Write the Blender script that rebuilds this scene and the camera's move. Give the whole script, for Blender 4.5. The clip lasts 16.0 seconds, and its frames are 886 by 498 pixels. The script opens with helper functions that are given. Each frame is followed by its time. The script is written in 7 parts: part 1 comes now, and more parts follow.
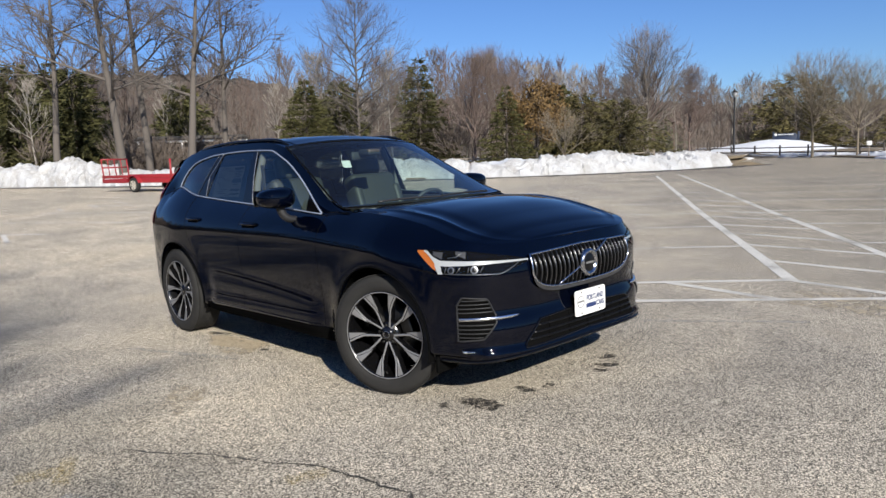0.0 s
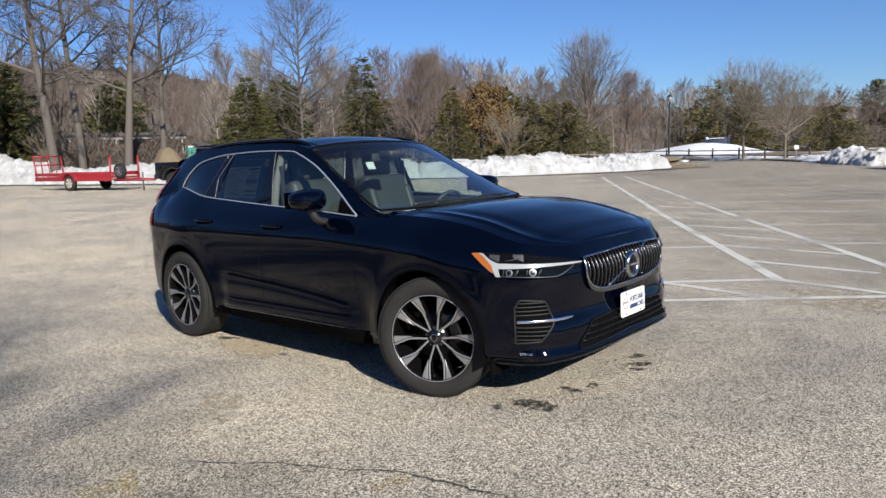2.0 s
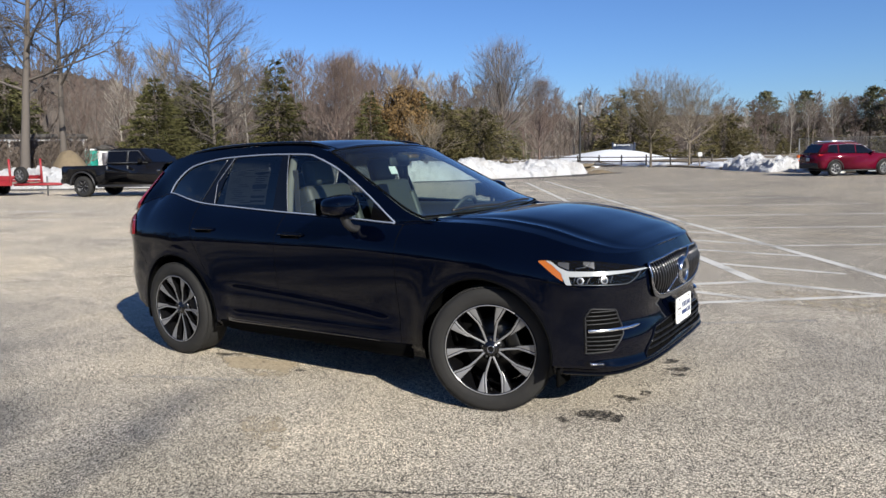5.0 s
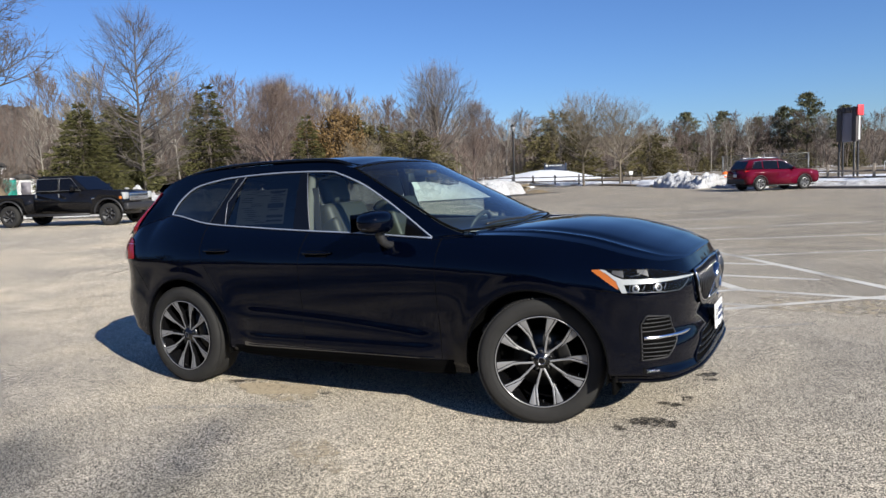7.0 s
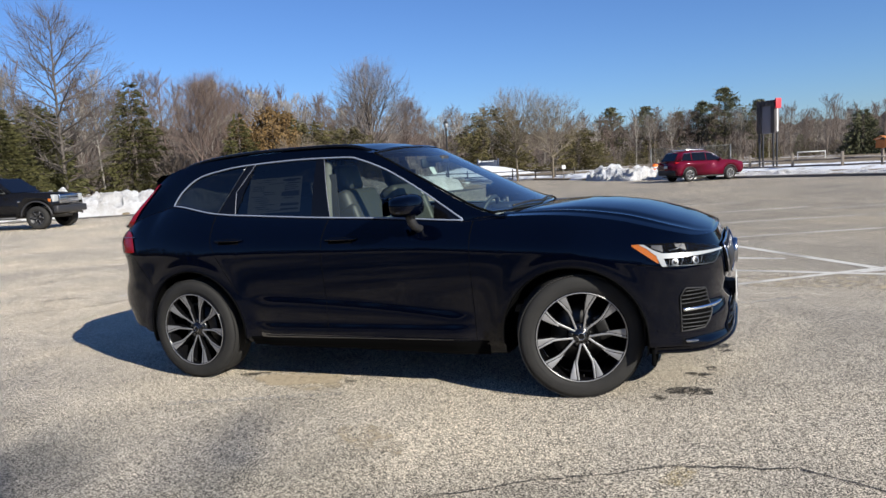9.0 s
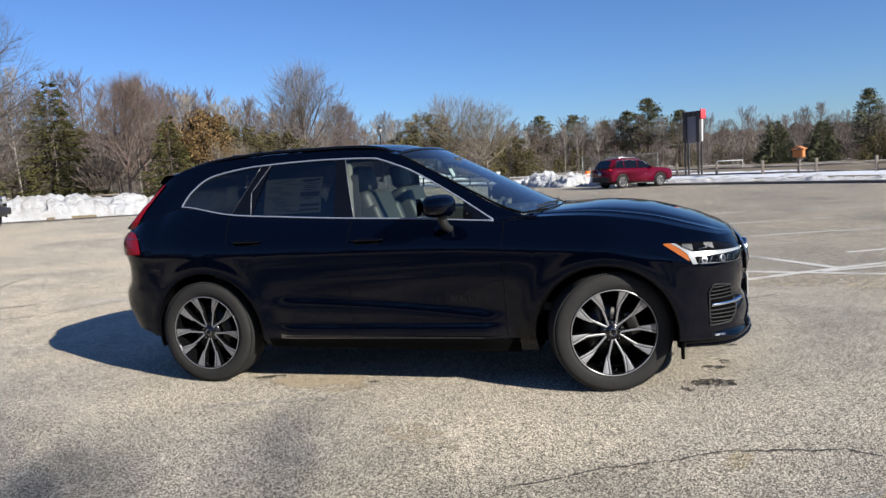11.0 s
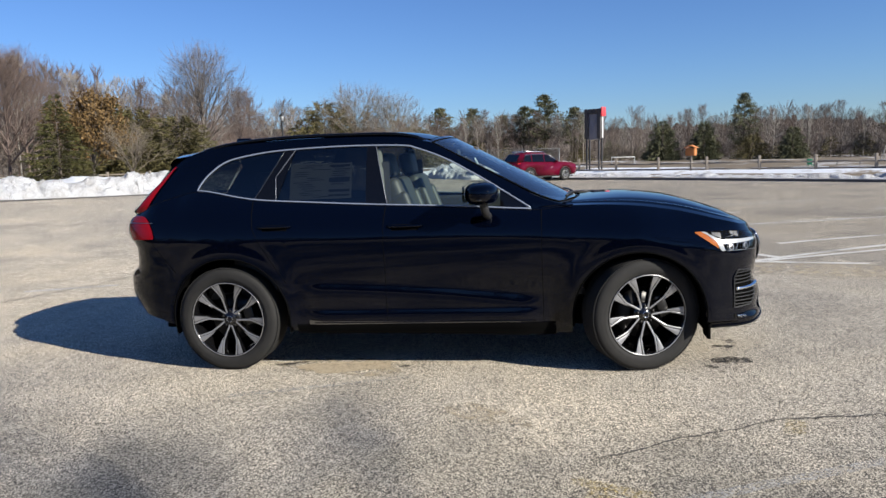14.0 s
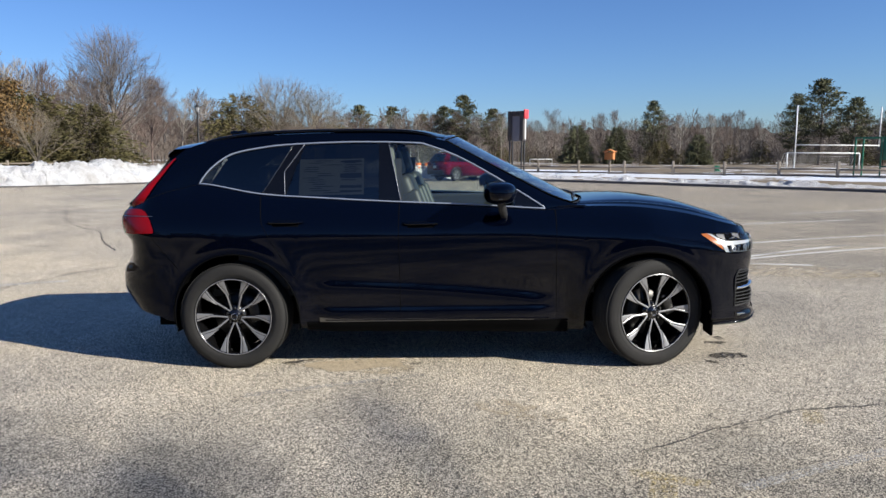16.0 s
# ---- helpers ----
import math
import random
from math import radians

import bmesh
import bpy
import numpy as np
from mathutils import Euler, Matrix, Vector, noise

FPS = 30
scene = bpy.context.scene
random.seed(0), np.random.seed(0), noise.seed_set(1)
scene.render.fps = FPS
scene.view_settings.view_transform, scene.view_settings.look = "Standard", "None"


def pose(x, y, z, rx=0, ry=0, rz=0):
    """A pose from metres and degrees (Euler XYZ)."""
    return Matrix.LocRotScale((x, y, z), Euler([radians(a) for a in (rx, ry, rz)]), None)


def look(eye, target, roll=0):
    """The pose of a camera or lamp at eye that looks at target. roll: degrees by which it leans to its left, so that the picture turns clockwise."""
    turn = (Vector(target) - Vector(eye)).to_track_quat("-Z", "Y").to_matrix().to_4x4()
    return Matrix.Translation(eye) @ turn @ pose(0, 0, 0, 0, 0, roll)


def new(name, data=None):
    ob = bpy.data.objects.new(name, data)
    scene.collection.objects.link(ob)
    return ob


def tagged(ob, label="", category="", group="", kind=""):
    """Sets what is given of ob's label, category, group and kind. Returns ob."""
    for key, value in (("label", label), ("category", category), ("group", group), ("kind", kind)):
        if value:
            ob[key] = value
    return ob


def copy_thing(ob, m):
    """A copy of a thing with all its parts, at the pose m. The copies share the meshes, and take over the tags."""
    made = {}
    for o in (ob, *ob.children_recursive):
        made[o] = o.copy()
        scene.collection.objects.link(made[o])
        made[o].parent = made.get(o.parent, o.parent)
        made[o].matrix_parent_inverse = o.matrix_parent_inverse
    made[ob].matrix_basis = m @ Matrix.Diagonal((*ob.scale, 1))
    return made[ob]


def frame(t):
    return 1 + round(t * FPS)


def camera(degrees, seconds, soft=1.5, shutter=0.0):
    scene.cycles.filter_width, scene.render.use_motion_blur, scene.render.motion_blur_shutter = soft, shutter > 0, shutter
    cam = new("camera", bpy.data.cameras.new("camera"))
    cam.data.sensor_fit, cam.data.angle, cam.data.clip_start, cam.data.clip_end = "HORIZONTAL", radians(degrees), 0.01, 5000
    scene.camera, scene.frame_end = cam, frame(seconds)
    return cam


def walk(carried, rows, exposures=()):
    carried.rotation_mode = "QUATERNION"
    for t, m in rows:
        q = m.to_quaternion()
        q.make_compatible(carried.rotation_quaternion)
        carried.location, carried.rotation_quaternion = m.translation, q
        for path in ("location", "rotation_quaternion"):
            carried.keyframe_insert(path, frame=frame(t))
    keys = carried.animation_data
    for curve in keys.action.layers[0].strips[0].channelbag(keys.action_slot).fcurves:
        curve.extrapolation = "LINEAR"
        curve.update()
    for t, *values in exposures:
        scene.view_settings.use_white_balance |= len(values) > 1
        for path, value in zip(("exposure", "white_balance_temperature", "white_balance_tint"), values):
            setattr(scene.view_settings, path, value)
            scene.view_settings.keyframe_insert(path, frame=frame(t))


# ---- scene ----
import itertools

cam = camera(63.5, 16.0, soft=1.5)
PATH = [
    (0, (4.735, -3.512, 1.387), (3.29, -2.152, 1.139), -3.2),
    (0.5, (4.622, -3.634, 1.394), (3.209, -2.24, 1.153), -3.1),
    (1, (4.508, -3.722, 1.406), (3.123, -2.299, 1.165), -2.6),
    (1.5, (4.387, -3.842, 1.421), (3.035, -2.389, 1.173), -2.4),
    (2, (4.261, -3.971, 1.437), (2.943, -2.489, 1.18), -2.7),
    (2.5, (4.156, -4.049, 1.447), (2.87, -2.541, 1.178), -2.9),
    (3, (4.013, -4.112, 1.446), (2.757, -2.58, 1.174), -2.9),
    (3.5, (3.871, -4.149, 1.465), (2.643, -2.595, 1.187), -2.5),
    (4, (3.753, -4.231, 1.469), (2.561, -2.65, 1.191), -2.2),
    (6.5, (3.022, -4.546, 1.459), (2.022, -2.827, 1.252), -3.3),
    (7, (2.892, -4.665, 1.443), (1.935, -2.921, 1.243), -3.4),
    (7.5, (2.759, -4.751, 1.423), (1.845, -2.984, 1.223), -3.5),
    (8, (2.602, -4.828, 1.411), (1.729, -3.04, 1.207), -3.7),
    (8.5, (2.463, -4.877, 1.4), (1.634, -3.069, 1.188), -4.2),
    (9, (2.334, -4.968, 1.391), (1.551, -3.14, 1.172), -4.4),
    (11.5, (1.578, -5.369, 1.416), (1.033, -3.457, 1.193), -3.6),
    (12, (1.416, -5.492, 1.424), (0.92, -3.569, 1.189), -3.2),
    (12.5, (1.298, -5.531, 1.423), (0.845, -3.598, 1.183), -3.1),
    (13, (1.128, -5.547, 1.422), (0.723, -3.603, 1.184), -3.1),
    (13.5, (0.983, -5.565, 1.437), (0.626, -3.612, 1.191), -3.0),
    (14, (0.855, -5.58, 1.442), (0.546, -3.621, 1.184), -2.6),
    (14.5, (0.654, -5.632, 1.453), (0.403, -3.666, 1.185), -2.1),
    (15, (0.496, -5.674, 1.463), (0.308, -3.702, 1.193), -1.7),
    (15.5, (0.345, -5.667, 1.454), (0.219, -3.689, 1.184), -1.3),
    (16, (0.179, -5.673, 1.464), (0.109, -3.693, 1.194), -1.0),
]
walk(cam, [(t, look(eye, target, roll)) for t, eye, target, roll in PATH], [(0, 0.68), (3.5, 0.72), (7, 0.77), (9, 0.78), (16, 0.82)])

# ---- world, sun ----
SUN = Vector((1.68, -0.80, 1.0)).normalized()
world = bpy.data.worlds.new("world")
scene.world = world
world.use_nodes = True
wn = world.node_tree.nodes
wl = world.node_tree.links
sky = wn.new("ShaderNodeTexSky")
sky.sky_type, sky.sun_disc = "NISHITA", False
sky.sun_elevation = math.asin(SUN.z)
sky.sun_rotation = math.atan2(SUN.x, SUN.y)
sky.altitude, sky.air_density, sky.dust_density, sky.ozone_density = 50, 1.0, 0.1, 2.3
wn["Background"].inputs["Strength"].default_value = 0.0525
tint = wn.new("ShaderNodeMix")
tint.data_type, tint.blend_type = "RGBA", "MULTIPLY"
tint.inputs[0].default_value = 1.0
tint.inputs[7].default_value = (0.62, 0.88, 1.36, 1)
wl.new(sky.outputs[0], tint.inputs[6])
wl.new(tint.outputs[2], wn["Background"].inputs["Color"])
sun = new("sun", bpy.data.lights.new("sun", "SUN"))
sun.data.energy, sun.data.angle, sun.data.color = 5.0, radians(0.53), (1.0, 0.955, 0.87)
sun.matrix_world = look(SUN * 60, (0, 0, 0))


# ---- materials ----
def material(name, color=(0.5, 0.5, 0.5), rough=0.5, metal=0.0, coat=0.0, spec=0.5):
    m = bpy.data.materials.new(name)
    m.use_nodes = True
    b = m.node_tree.nodes["Principled BSDF"]
    b.inputs["Base Color"].default_value = (*color, 1)
    b.inputs["Roughness"].default_value = rough
    b.inputs["Metallic"].default_value = metal
    b.inputs["Coat Weight"].default_value = coat
    b.inputs["Coat Roughness"].default_value = 0.02
    b.inputs["Specular IOR Level"].default_value = spec
    return m


class Nodes:
    """Short names for building a node tree."""

    def __init__(self, m):
        self.t = m.node_tree
        self.b = self.t.nodes["Principled BSDF"]
        self.pos = self.t.nodes.new("ShaderNodeNewGeometry").outputs["Position"]

    def link(self, a, b):
        self.t.links.new(a, b)

    def local(self):
        return self.t.nodes.new("ShaderNodeTexCoord").outputs["Object"]

    def noise(self, scale, detail=4, rough=0.55, vec=None, dist=0.0):
        n = self.t.nodes.new("ShaderNodeTexNoise")
        n.inputs["Scale"].default_value, n.inputs["Detail"].default_value = scale, detail
        n.inputs["Roughness"].default_value, n.inputs["Distortion"].default_value = rough, dist
        self.link(vec or self.pos, n.inputs["Vector"])
        return n.outputs["Fac"]

    def voronoi(self, scale, out="Color", feature="F1"):
        n = self.t.nodes.new("ShaderNodeTexVoronoi")
        n.feature = feature
        n.inputs["Scale"].default_value = scale
        self.link(self.pos, n.inputs["Vector"])
        return n.outputs[out]

    def ramp(self, fac, stops):
        n = self.t.nodes.new("ShaderNodeValToRGB")
        while len(n.color_ramp.elements) < len(stops):
            n.color_ramp.elements.new(0.5)
        for e, (p, c) in zip(n.color_ramp.elements, stops):
            e.position = p
            e.color = (c, c, c, 1) if isinstance(c, (int, float)) else (*c, 1)
        self.link(fac, n.inputs[0])
        return n.outputs[0]

    def mix(self, fac, a, b, mode="MIX"):
        n = self.t.nodes.new("ShaderNodeMix")
        n.data_type, n.blend_type = "RGBA", mode
        for v, i in ((fac, 0), (a, 6), (b, 7)):
            if hasattr(v, "is_output"):
                self.link(v, n.inputs[i])
            elif i == 0:
                n.inputs[i].default_value = v
            else:
                n.inputs[i].default_value = (*v, 1) if isinstance(v, tuple) else (v, v, v, 1)
        return n.outputs[2]

    def maths(self, op, a, b=0.0):
        n = self.t.nodes.new("ShaderNodeMath")
        n.operation = op
        for i, v in enumerate((a, b)):
            if hasattr(v, "is_output"):
                self.link(v, n.inputs[i])
            else:
                n.inputs[i].default_value = v
        return n.outputs[0]

    def bump(self, height, strength=0.3, distance=0.01):
        n = self.t.nodes.new("ShaderNodeBump")
        n.inputs["Strength"].default_value, n.inputs["Distance"].default_value = strength, distance
        self.link(height, n.inputs["Height"])
        self.link(n.outputs[0], self.b.inputs["Normal"])

    def random(self):
        return self.t.nodes.new("ShaderNodeObjectInfo").outputs["Random"]

    def island(self):
        return self.t.nodes.new("ShaderNodeNewGeometry").outputs["Random Per Island"]

    def color(self, out):
        self.link(out, self.b.inputs["Base Color"])

    def rough(self, out):
        self.link(out, self.b.inputs["Roughness"])


def asphalt():
    m = material("asphalt", rough=0.85, spec=0.3)
    n = Nodes(m)
    stones = n.voronoi(192)
    grey = n.t.nodes.new("ShaderNodeRGBToBW")
    n.link(stones, grey.inputs[0])
    fine = n.ramp(grey.outputs[0], [(0.18, (0.028, 0.026, 0.023)), (0.44, (0.195, 0.175, 0.145)), (0.72, (0.79, 0.715, 0.595))])
    grain = n.ramp(n.noise(140, 2, 0.6), [(0.38, 0.66), (0.62, 1.29)])
    c = n.mix(1.0, fine, grain, "MULTIPLY")
    broad = n.ramp(n.noise(0.3, 6, 0.62, dist=0.8), [(0.33, (0.74, 0.735, 0.73)), (0.5, (1.0, 0.98, 0.94)), (0.68, (1.2, 1.15, 1.04))])
    c = n.mix(1.0, c, broad, "MULTIPLY")
    mid = n.ramp(n.noise(1.6, 5, 0.62), [(0.3, 0.86), (0.7, 1.1)])
    c = n.mix(1.0, c, mid, "MULTIPLY")
    clumps = n.ramp(n.noise(34, 3, 0.6), [(0.34, 0.90), (0.66, 1.09)])
    c = n.mix(1.0, c, clumps, "MULTIPLY")
    # the older surface behind and beside the car is paler
    axes = n.t.nodes.new("ShaderNodeSeparateXYZ")
    n.link(n.pos, axes.inputs[0])
    across = n.maths("ADD", n.maths("ADD", n.maths("MULTIPLY", axes.outputs[0], -0.06), n.maths("MULTIPLY", n.maths("ABSOLUTE", axes.outputs[1]), -0.045)), n.maths("MULTIPLY", n.noise(0.35, 5, 0.6), 1.3))
    old = n.ramp(across, [(0.0, (0.74, 0.735, 0.725)), (0.55, (1.0, 1.0, 1.0)), (1.0, (1.17, 1.155, 1.12))])
    c = n.mix(1.0, c, old, "MULTIPLY")
    # a newer, greyer surface beyond the hatched aisle
    beyond = n.maths("ADD", n.maths("ADD", n.maths("MULTIPLY", axes.outputs[0], 0.843), n.maths("MULTIPLY", axes.outputs[1], 0.538)), n.maths("MULTIPLY", n.noise(1.2, 4, 0.6), 0.8))
    c = n.mix(n.ramp(n.maths("MULTIPLY", n.maths("SUBTRACT", beyond, 5.6), 0.5), [(0.0, 0.0), (0.5, 1.0)]), c, n.mix(1.0, c, (0.96, 0.95, 0.94), "MULTIPLY"))
    # soft branch shade beside the car's flank, painted in as dark cool blots
    shade_zone = n.ramp(n.maths("MULTIPLY", n.maths("ADD", axes.outputs[1], 1.55), -1.0), [(0.0, 0.0), (0.75, 1.0)])
    branch_shade = n.ramp(n.noise(0.95, 5, 0.55, dist=0.5), [(0.38, 0.0), (0.62, 1.0)])
    c = n.mix(n.maths("MULTIPLY", shade_zone, branch_shade), c, n.mix(1.0, c, (0.60, 0.615, 0.63), "MULTIPLY"))
    sand = n.ramp(n.noise(0.75, 6, 0.7), [(0.56, 0.0), (0.75, 0.55)])
    c = n.mix(sand, c, (0.36, 0.31, 0.235))
    n.color(c)
    n.bump(n.maths("ADD", n.voronoi(192, "Distance"), n.noise(110, 2)), 0.55, 0.004)
    return m


def paint_line(name, color, worn):
    """Worn road paint that lets the asphalt below show through."""
    m = material(name, color, 0.8)
    n = Nodes(m)
    n.color(n.mix(n.noise(9, 5, 0.7), tuple(v * 0.78 for v in color), color))
    see = n.t.nodes.new("ShaderNodeBsdfTransparent")
    mix = n.t.nodes.new("ShaderNodeMixShader")
    fac = n.maths("MULTIPLY", n.ramp(n.noise(70, 4, 0.8), [(worn - 0.14, 0.0), (worn + 0.12, 1.0)]), n.ramp(n.noise(1.1, 4), [(0.28, 0.35), (0.5, 1.0)]))
    n.link(fac, mix.inputs[0])
    n.link(see.outputs[0], mix.inputs[1])
    n.link(n.b.outputs[0], mix.inputs[2])
    n.link(mix.outputs[0], n.t.nodes["Material Output"].inputs["Surface"])
    return m


def stain(name, color, spread=0.5, coarse=24):
    """A blotchy stain that thins out into the asphalt."""
    m = material(name, color, 0.75)
    n = Nodes(m)
    n.color(n.mix(n.noise(40, 4, 0.7), tuple(v * 0.7 for v in color), color))
    see = n.t.nodes.new("ShaderNodeBsdfTransparent")
    mix = n.t.nodes.new("ShaderNodeMixShader")
    fac = n.maths("MULTIPLY", n.ramp(n.noise(coarse, 6, 0.75), [(spread - 0.10, 0.0), (spread + 0.08, 1.0)]), n.ramp(n.noise(110, 3, 0.7), [(0.30, 0.35), (0.55, 1.0)]))
    n.link(fac, mix.inputs[0])
    n.link(see.outputs[0], mix.inputs[1])
    n.link(n.b.outputs[0], mix.inputs[2])
    n.link(mix.outputs[0], n.t.nodes["Material Output"].inputs["Surface"])
    return m


def snow():
    m = material("old_snow", (0.7, 0.72, 0.75), 0.7)
    n = Nodes(m)
    dirt = n.ramp(n.noise(0.9, 7, 0.75, dist=0.6), [(0.42, 0.0), (0.62, 1.0)])
    c = n.mix(n.noise(2.2, 6, 0.7), (0.60, 0.605, 0.61), (0.84, 0.845, 0.855))
    c = n.mix(n.maths("MULTIPLY", dirt, 0.42), c, (0.30, 0.25, 0.19))
    n.color(c)
    n.bump(n.noise(4, 7, 0.78), 1.0, 0.32)
    return m


def verge():
    """Leaf litter and dead grass with snow left on it."""
    m = material("verge", rough=0.9)
    n = Nodes(m)
    litter = n.mix(n.noise(5, 6, 0.7), (0.09, 0.065, 0.04), (0.21, 0.165, 0.1))
    cover = n.ramp(n.noise(0.11, 6, 0.65), [(0.55, 0.0), (0.61, 1.0)])
    n.color(n.mix(cover, litter, (0.78, 0.8, 0.83)))
    n.bump(n.noise(6, 5, 0.7), 0.6, 0.06)
    return m


def bark(name, a, b):
    m = material(name, a, 0.9)
    n = Nodes(m)
    c = n.mix(n.noise(8, 5, 0.7), a, b)
    n.color(n.mix(n.random(), c, tuple(v * 0.8 for v in b)))
    return m


def needles(name, a, b):
    m = material(name, a, 0.75, spec=0.25)
    n = Nodes(m)
    c = n.mix(n.island(), a, b)
    n.color(n.mix(n.maths("MULTIPLY", n.random(), 0.4), c, (0.05, 0.05, 0.02)))
    return m


def car_paint(name, color, coat=1.0):
    m = material(name, color, 0.4, 0.0, coat, 0.0)
    n = Nodes(m)
    n.b.inputs["Coat IOR"].default_value = 1.38
    dust = n.ramp(n.noise(3.0, 6, 0.6), [(0.35, 0.022), (0.75, 0.046)])
    n.link(dust, n.b.inputs["Coat Roughness"])
    return m


def glass(name, tint, gloss=1.0, haze=0.0, faces=1.8):
    m = bpy.data.materials.new(name)
    m.use_nodes = True
    t = m.node_tree
    t.nodes.remove(t.nodes["Principled BSDF"])
    see, shine, mix, fr = (t.nodes.new(k) for k in ("ShaderNodeBsdfTransparent", "ShaderNodeBsdfGlossy", "ShaderNodeMixShader", "ShaderNodeLayerWeight"))
    see.inputs[0].default_value = (*tint, 1)
    shine.inputs["Roughness"].default_value = 0.004
    shine.inputs[0].default_value = (gloss, gloss, gloss, 1)
    fr.inputs[0].default_value = 0.5
    five, two = t.nodes.new("ShaderNodeMath"), t.nodes.new("ShaderNodeMath")
    five.operation, five.inputs[1].default_value = "POWER", 5.0
    two.operation, two.use_clamp = "MULTIPLY_ADD", True
    two.inputs[1].default_value, two.inputs[2].default_value = 0.96, 0.042 * faces
    t.links.new(fr.outputs["Facing"], five.inputs[0])
    t.links.new(five.outputs[0], two.inputs[0])
    t.links.new(two.outputs[0], mix.inputs[0])
    t.links.new(see.outputs[0], mix.inputs[1])
    t.links.new(shine.outputs[0], mix.inputs[2])
    last = mix.outputs[0]
    if haze:
        dust, film = t.nodes.new("ShaderNodeBsdfDiffuse"), t.nodes.new("ShaderNodeMixShader")
        dust.inputs[0].default_value = (0.75, 0.74, 0.72, 1)
        film.inputs[0].default_value = haze
        t.links.new(last, film.inputs[1])
        t.links.new(dust.outputs[0], film.inputs[2])
        last = film.outputs[0]
    t.links.new(last, t.nodes["Material Output"].inputs["Surface"])
    return m


def rubber():
    m = material("tyre_rubber", (0.022, 0.022, 0.023), 0.8, spec=0.22)
    n = Nodes(m)
    v = n.local()
    n.color(n.mix(n.noise(5, 5, 0.7, v), (0.011, 0.011, 0.0115), (0.030, 0.029, 0.027)))
    n.bump(n.noise(160, 2, 0.5, v), 0.12, 0.002)
    return m


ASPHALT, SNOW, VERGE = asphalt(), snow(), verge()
WHITE_LINE = paint_line("white_line_paint", (0.64, 0.62, 0.565), 0.34)
FAINT_LINE = paint_line("faint_line_paint", (0.64, 0.63, 0.58), 0.42)
GHOST_LINE = paint_line("ghost_line_paint", (0.52, 0.50, 0.45), 0.58)
YELLOW_LINE = paint_line("yellow_line_paint", (0.52, 0.40, 0.16), 0.60)
OIL = stain("oil_stain", (0.03, 0.027, 0.024), 0.47, 20)
SAND = stain("sand_patch", (0.50, 0.41, 0.28), 0.38, 9)
SAND_THIN = stain("thin_sand", (0.52, 0.435, 0.30), 0.54, 7)
WET = stain("wet_edge", (0.055, 0.05, 0.045), 0.46, 2.2)
CRACK = stain("crack_tar", (0.045, 0.042, 0.037), 0.36, 12)
NAVY = car_paint("navy_car_paint", (0.0004, 0.0010, 0.0040))
GLOSS_BLACK = material("gloss_black", (0.003, 0.003, 0.0035), 0.12, 0, 0.8, 0.0)
BAR_BLACK = material("bar_black", (0.003, 0.003, 0.0035), 0.32, spec=0.3)
PLASTIC = material("black_plastic", (0.012, 0.012, 0.013), 0.55)
MATT_BLACK = material("matt_black", (0.004, 0.004, 0.004), 0.9, spec=0.0)
CHROME = material("satin_chrome", (0.44, 0.45, 0.48), 0.18, 1.0)
SILL_CHROME = material("sill_chrome", (0.20, 0.195, 0.19), 0.28, 1.0)
BRIGHT_CHROME = material("bright_chrome", (0.72, 0.73, 0.75), 0.16, 1.0)
DARK_CHROME = material("dark_chrome", (0.20, 0.20, 0.21), 0.3, 1.0)
TRIM = material("bright_trim", (0.20, 0.23, 0.30), 0.3, 0.0, 0.6)
PILLAR_TRIM = material("pillar_trim", (0.12, 0.13, 0.16), 0.3, 0.0, 0.6)
DARK_TRIM = material("dark_trim", (0.13, 0.135, 0.145), 0.3, 0.9)
FACET = material("lamp_facet", (0.17, 0.175, 0.185), 0.4, 0.8)
LAMP_GREY = material("lamp_grey", (0.04, 0.04, 0.043), 0.5)
RUBBER = rubber()
ALLOY = material("machined_alloy", (0.27, 0.27, 0.275), 0.36, 0.55)
ALLOY_GREY = material("grey_alloy", (0.245, 0.245, 0.25), 0.40, 0.55)
RIM_BLACK = material("rim_black", (0.004, 0.004, 0.0045), 0.2, 0, 0.5)
STEEL = material("brake_steel", (0.045, 0.044, 0.043), 0.42, 1.0)
CLEAR = glass("clear_glass", (0.84, 0.90, 0.86), 1.0, 0.0, 1.8)
SCREEN = glass("windscreen_glass", (0.70, 0.82, 0.77), 1.0, 0.004, 1.7)
PRIVACY = glass("privacy_glass", (0.13, 0.14, 0.132))
LENS = glass("lamp_lens", (0.90, 0.91, 0.92), 1.0, 0.0, 0.4)
RED_LENS = material("red_lamp_lens", (0.26, 0.003, 0.006), 0.2, 0, 0.12, spec=0.15)
AMBER = material("amber_lens", (0.38, 0.105, 0.012), 0.15, 0, 1.0)
WHITE_LAMP = material("white_light_guide", (0.33, 0.34, 0.34), 0.25, 0, 0.5)
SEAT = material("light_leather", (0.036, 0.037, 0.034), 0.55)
SEAT_DARK = material("charcoal_leather", (0.045, 0.045, 0.048), 0.55)
DASH = material("dash_leather", (0.03, 0.03, 0.029), 0.5)
CABIN = material("cabin_plastic", (0.03, 0.03, 0.032), 0.6)
HEADLINING = material("headlining", (0.12, 0.12, 0.11), 0.9)
PAPER = material("paper", (0.62, 0.62, 0.6), 0.7)
INK = material("ink_blue", (0.015, 0.03, 0.10), 0.6)
GREY_INK = material("ink_grey", (0.12, 0.12, 0.12), 0.7)


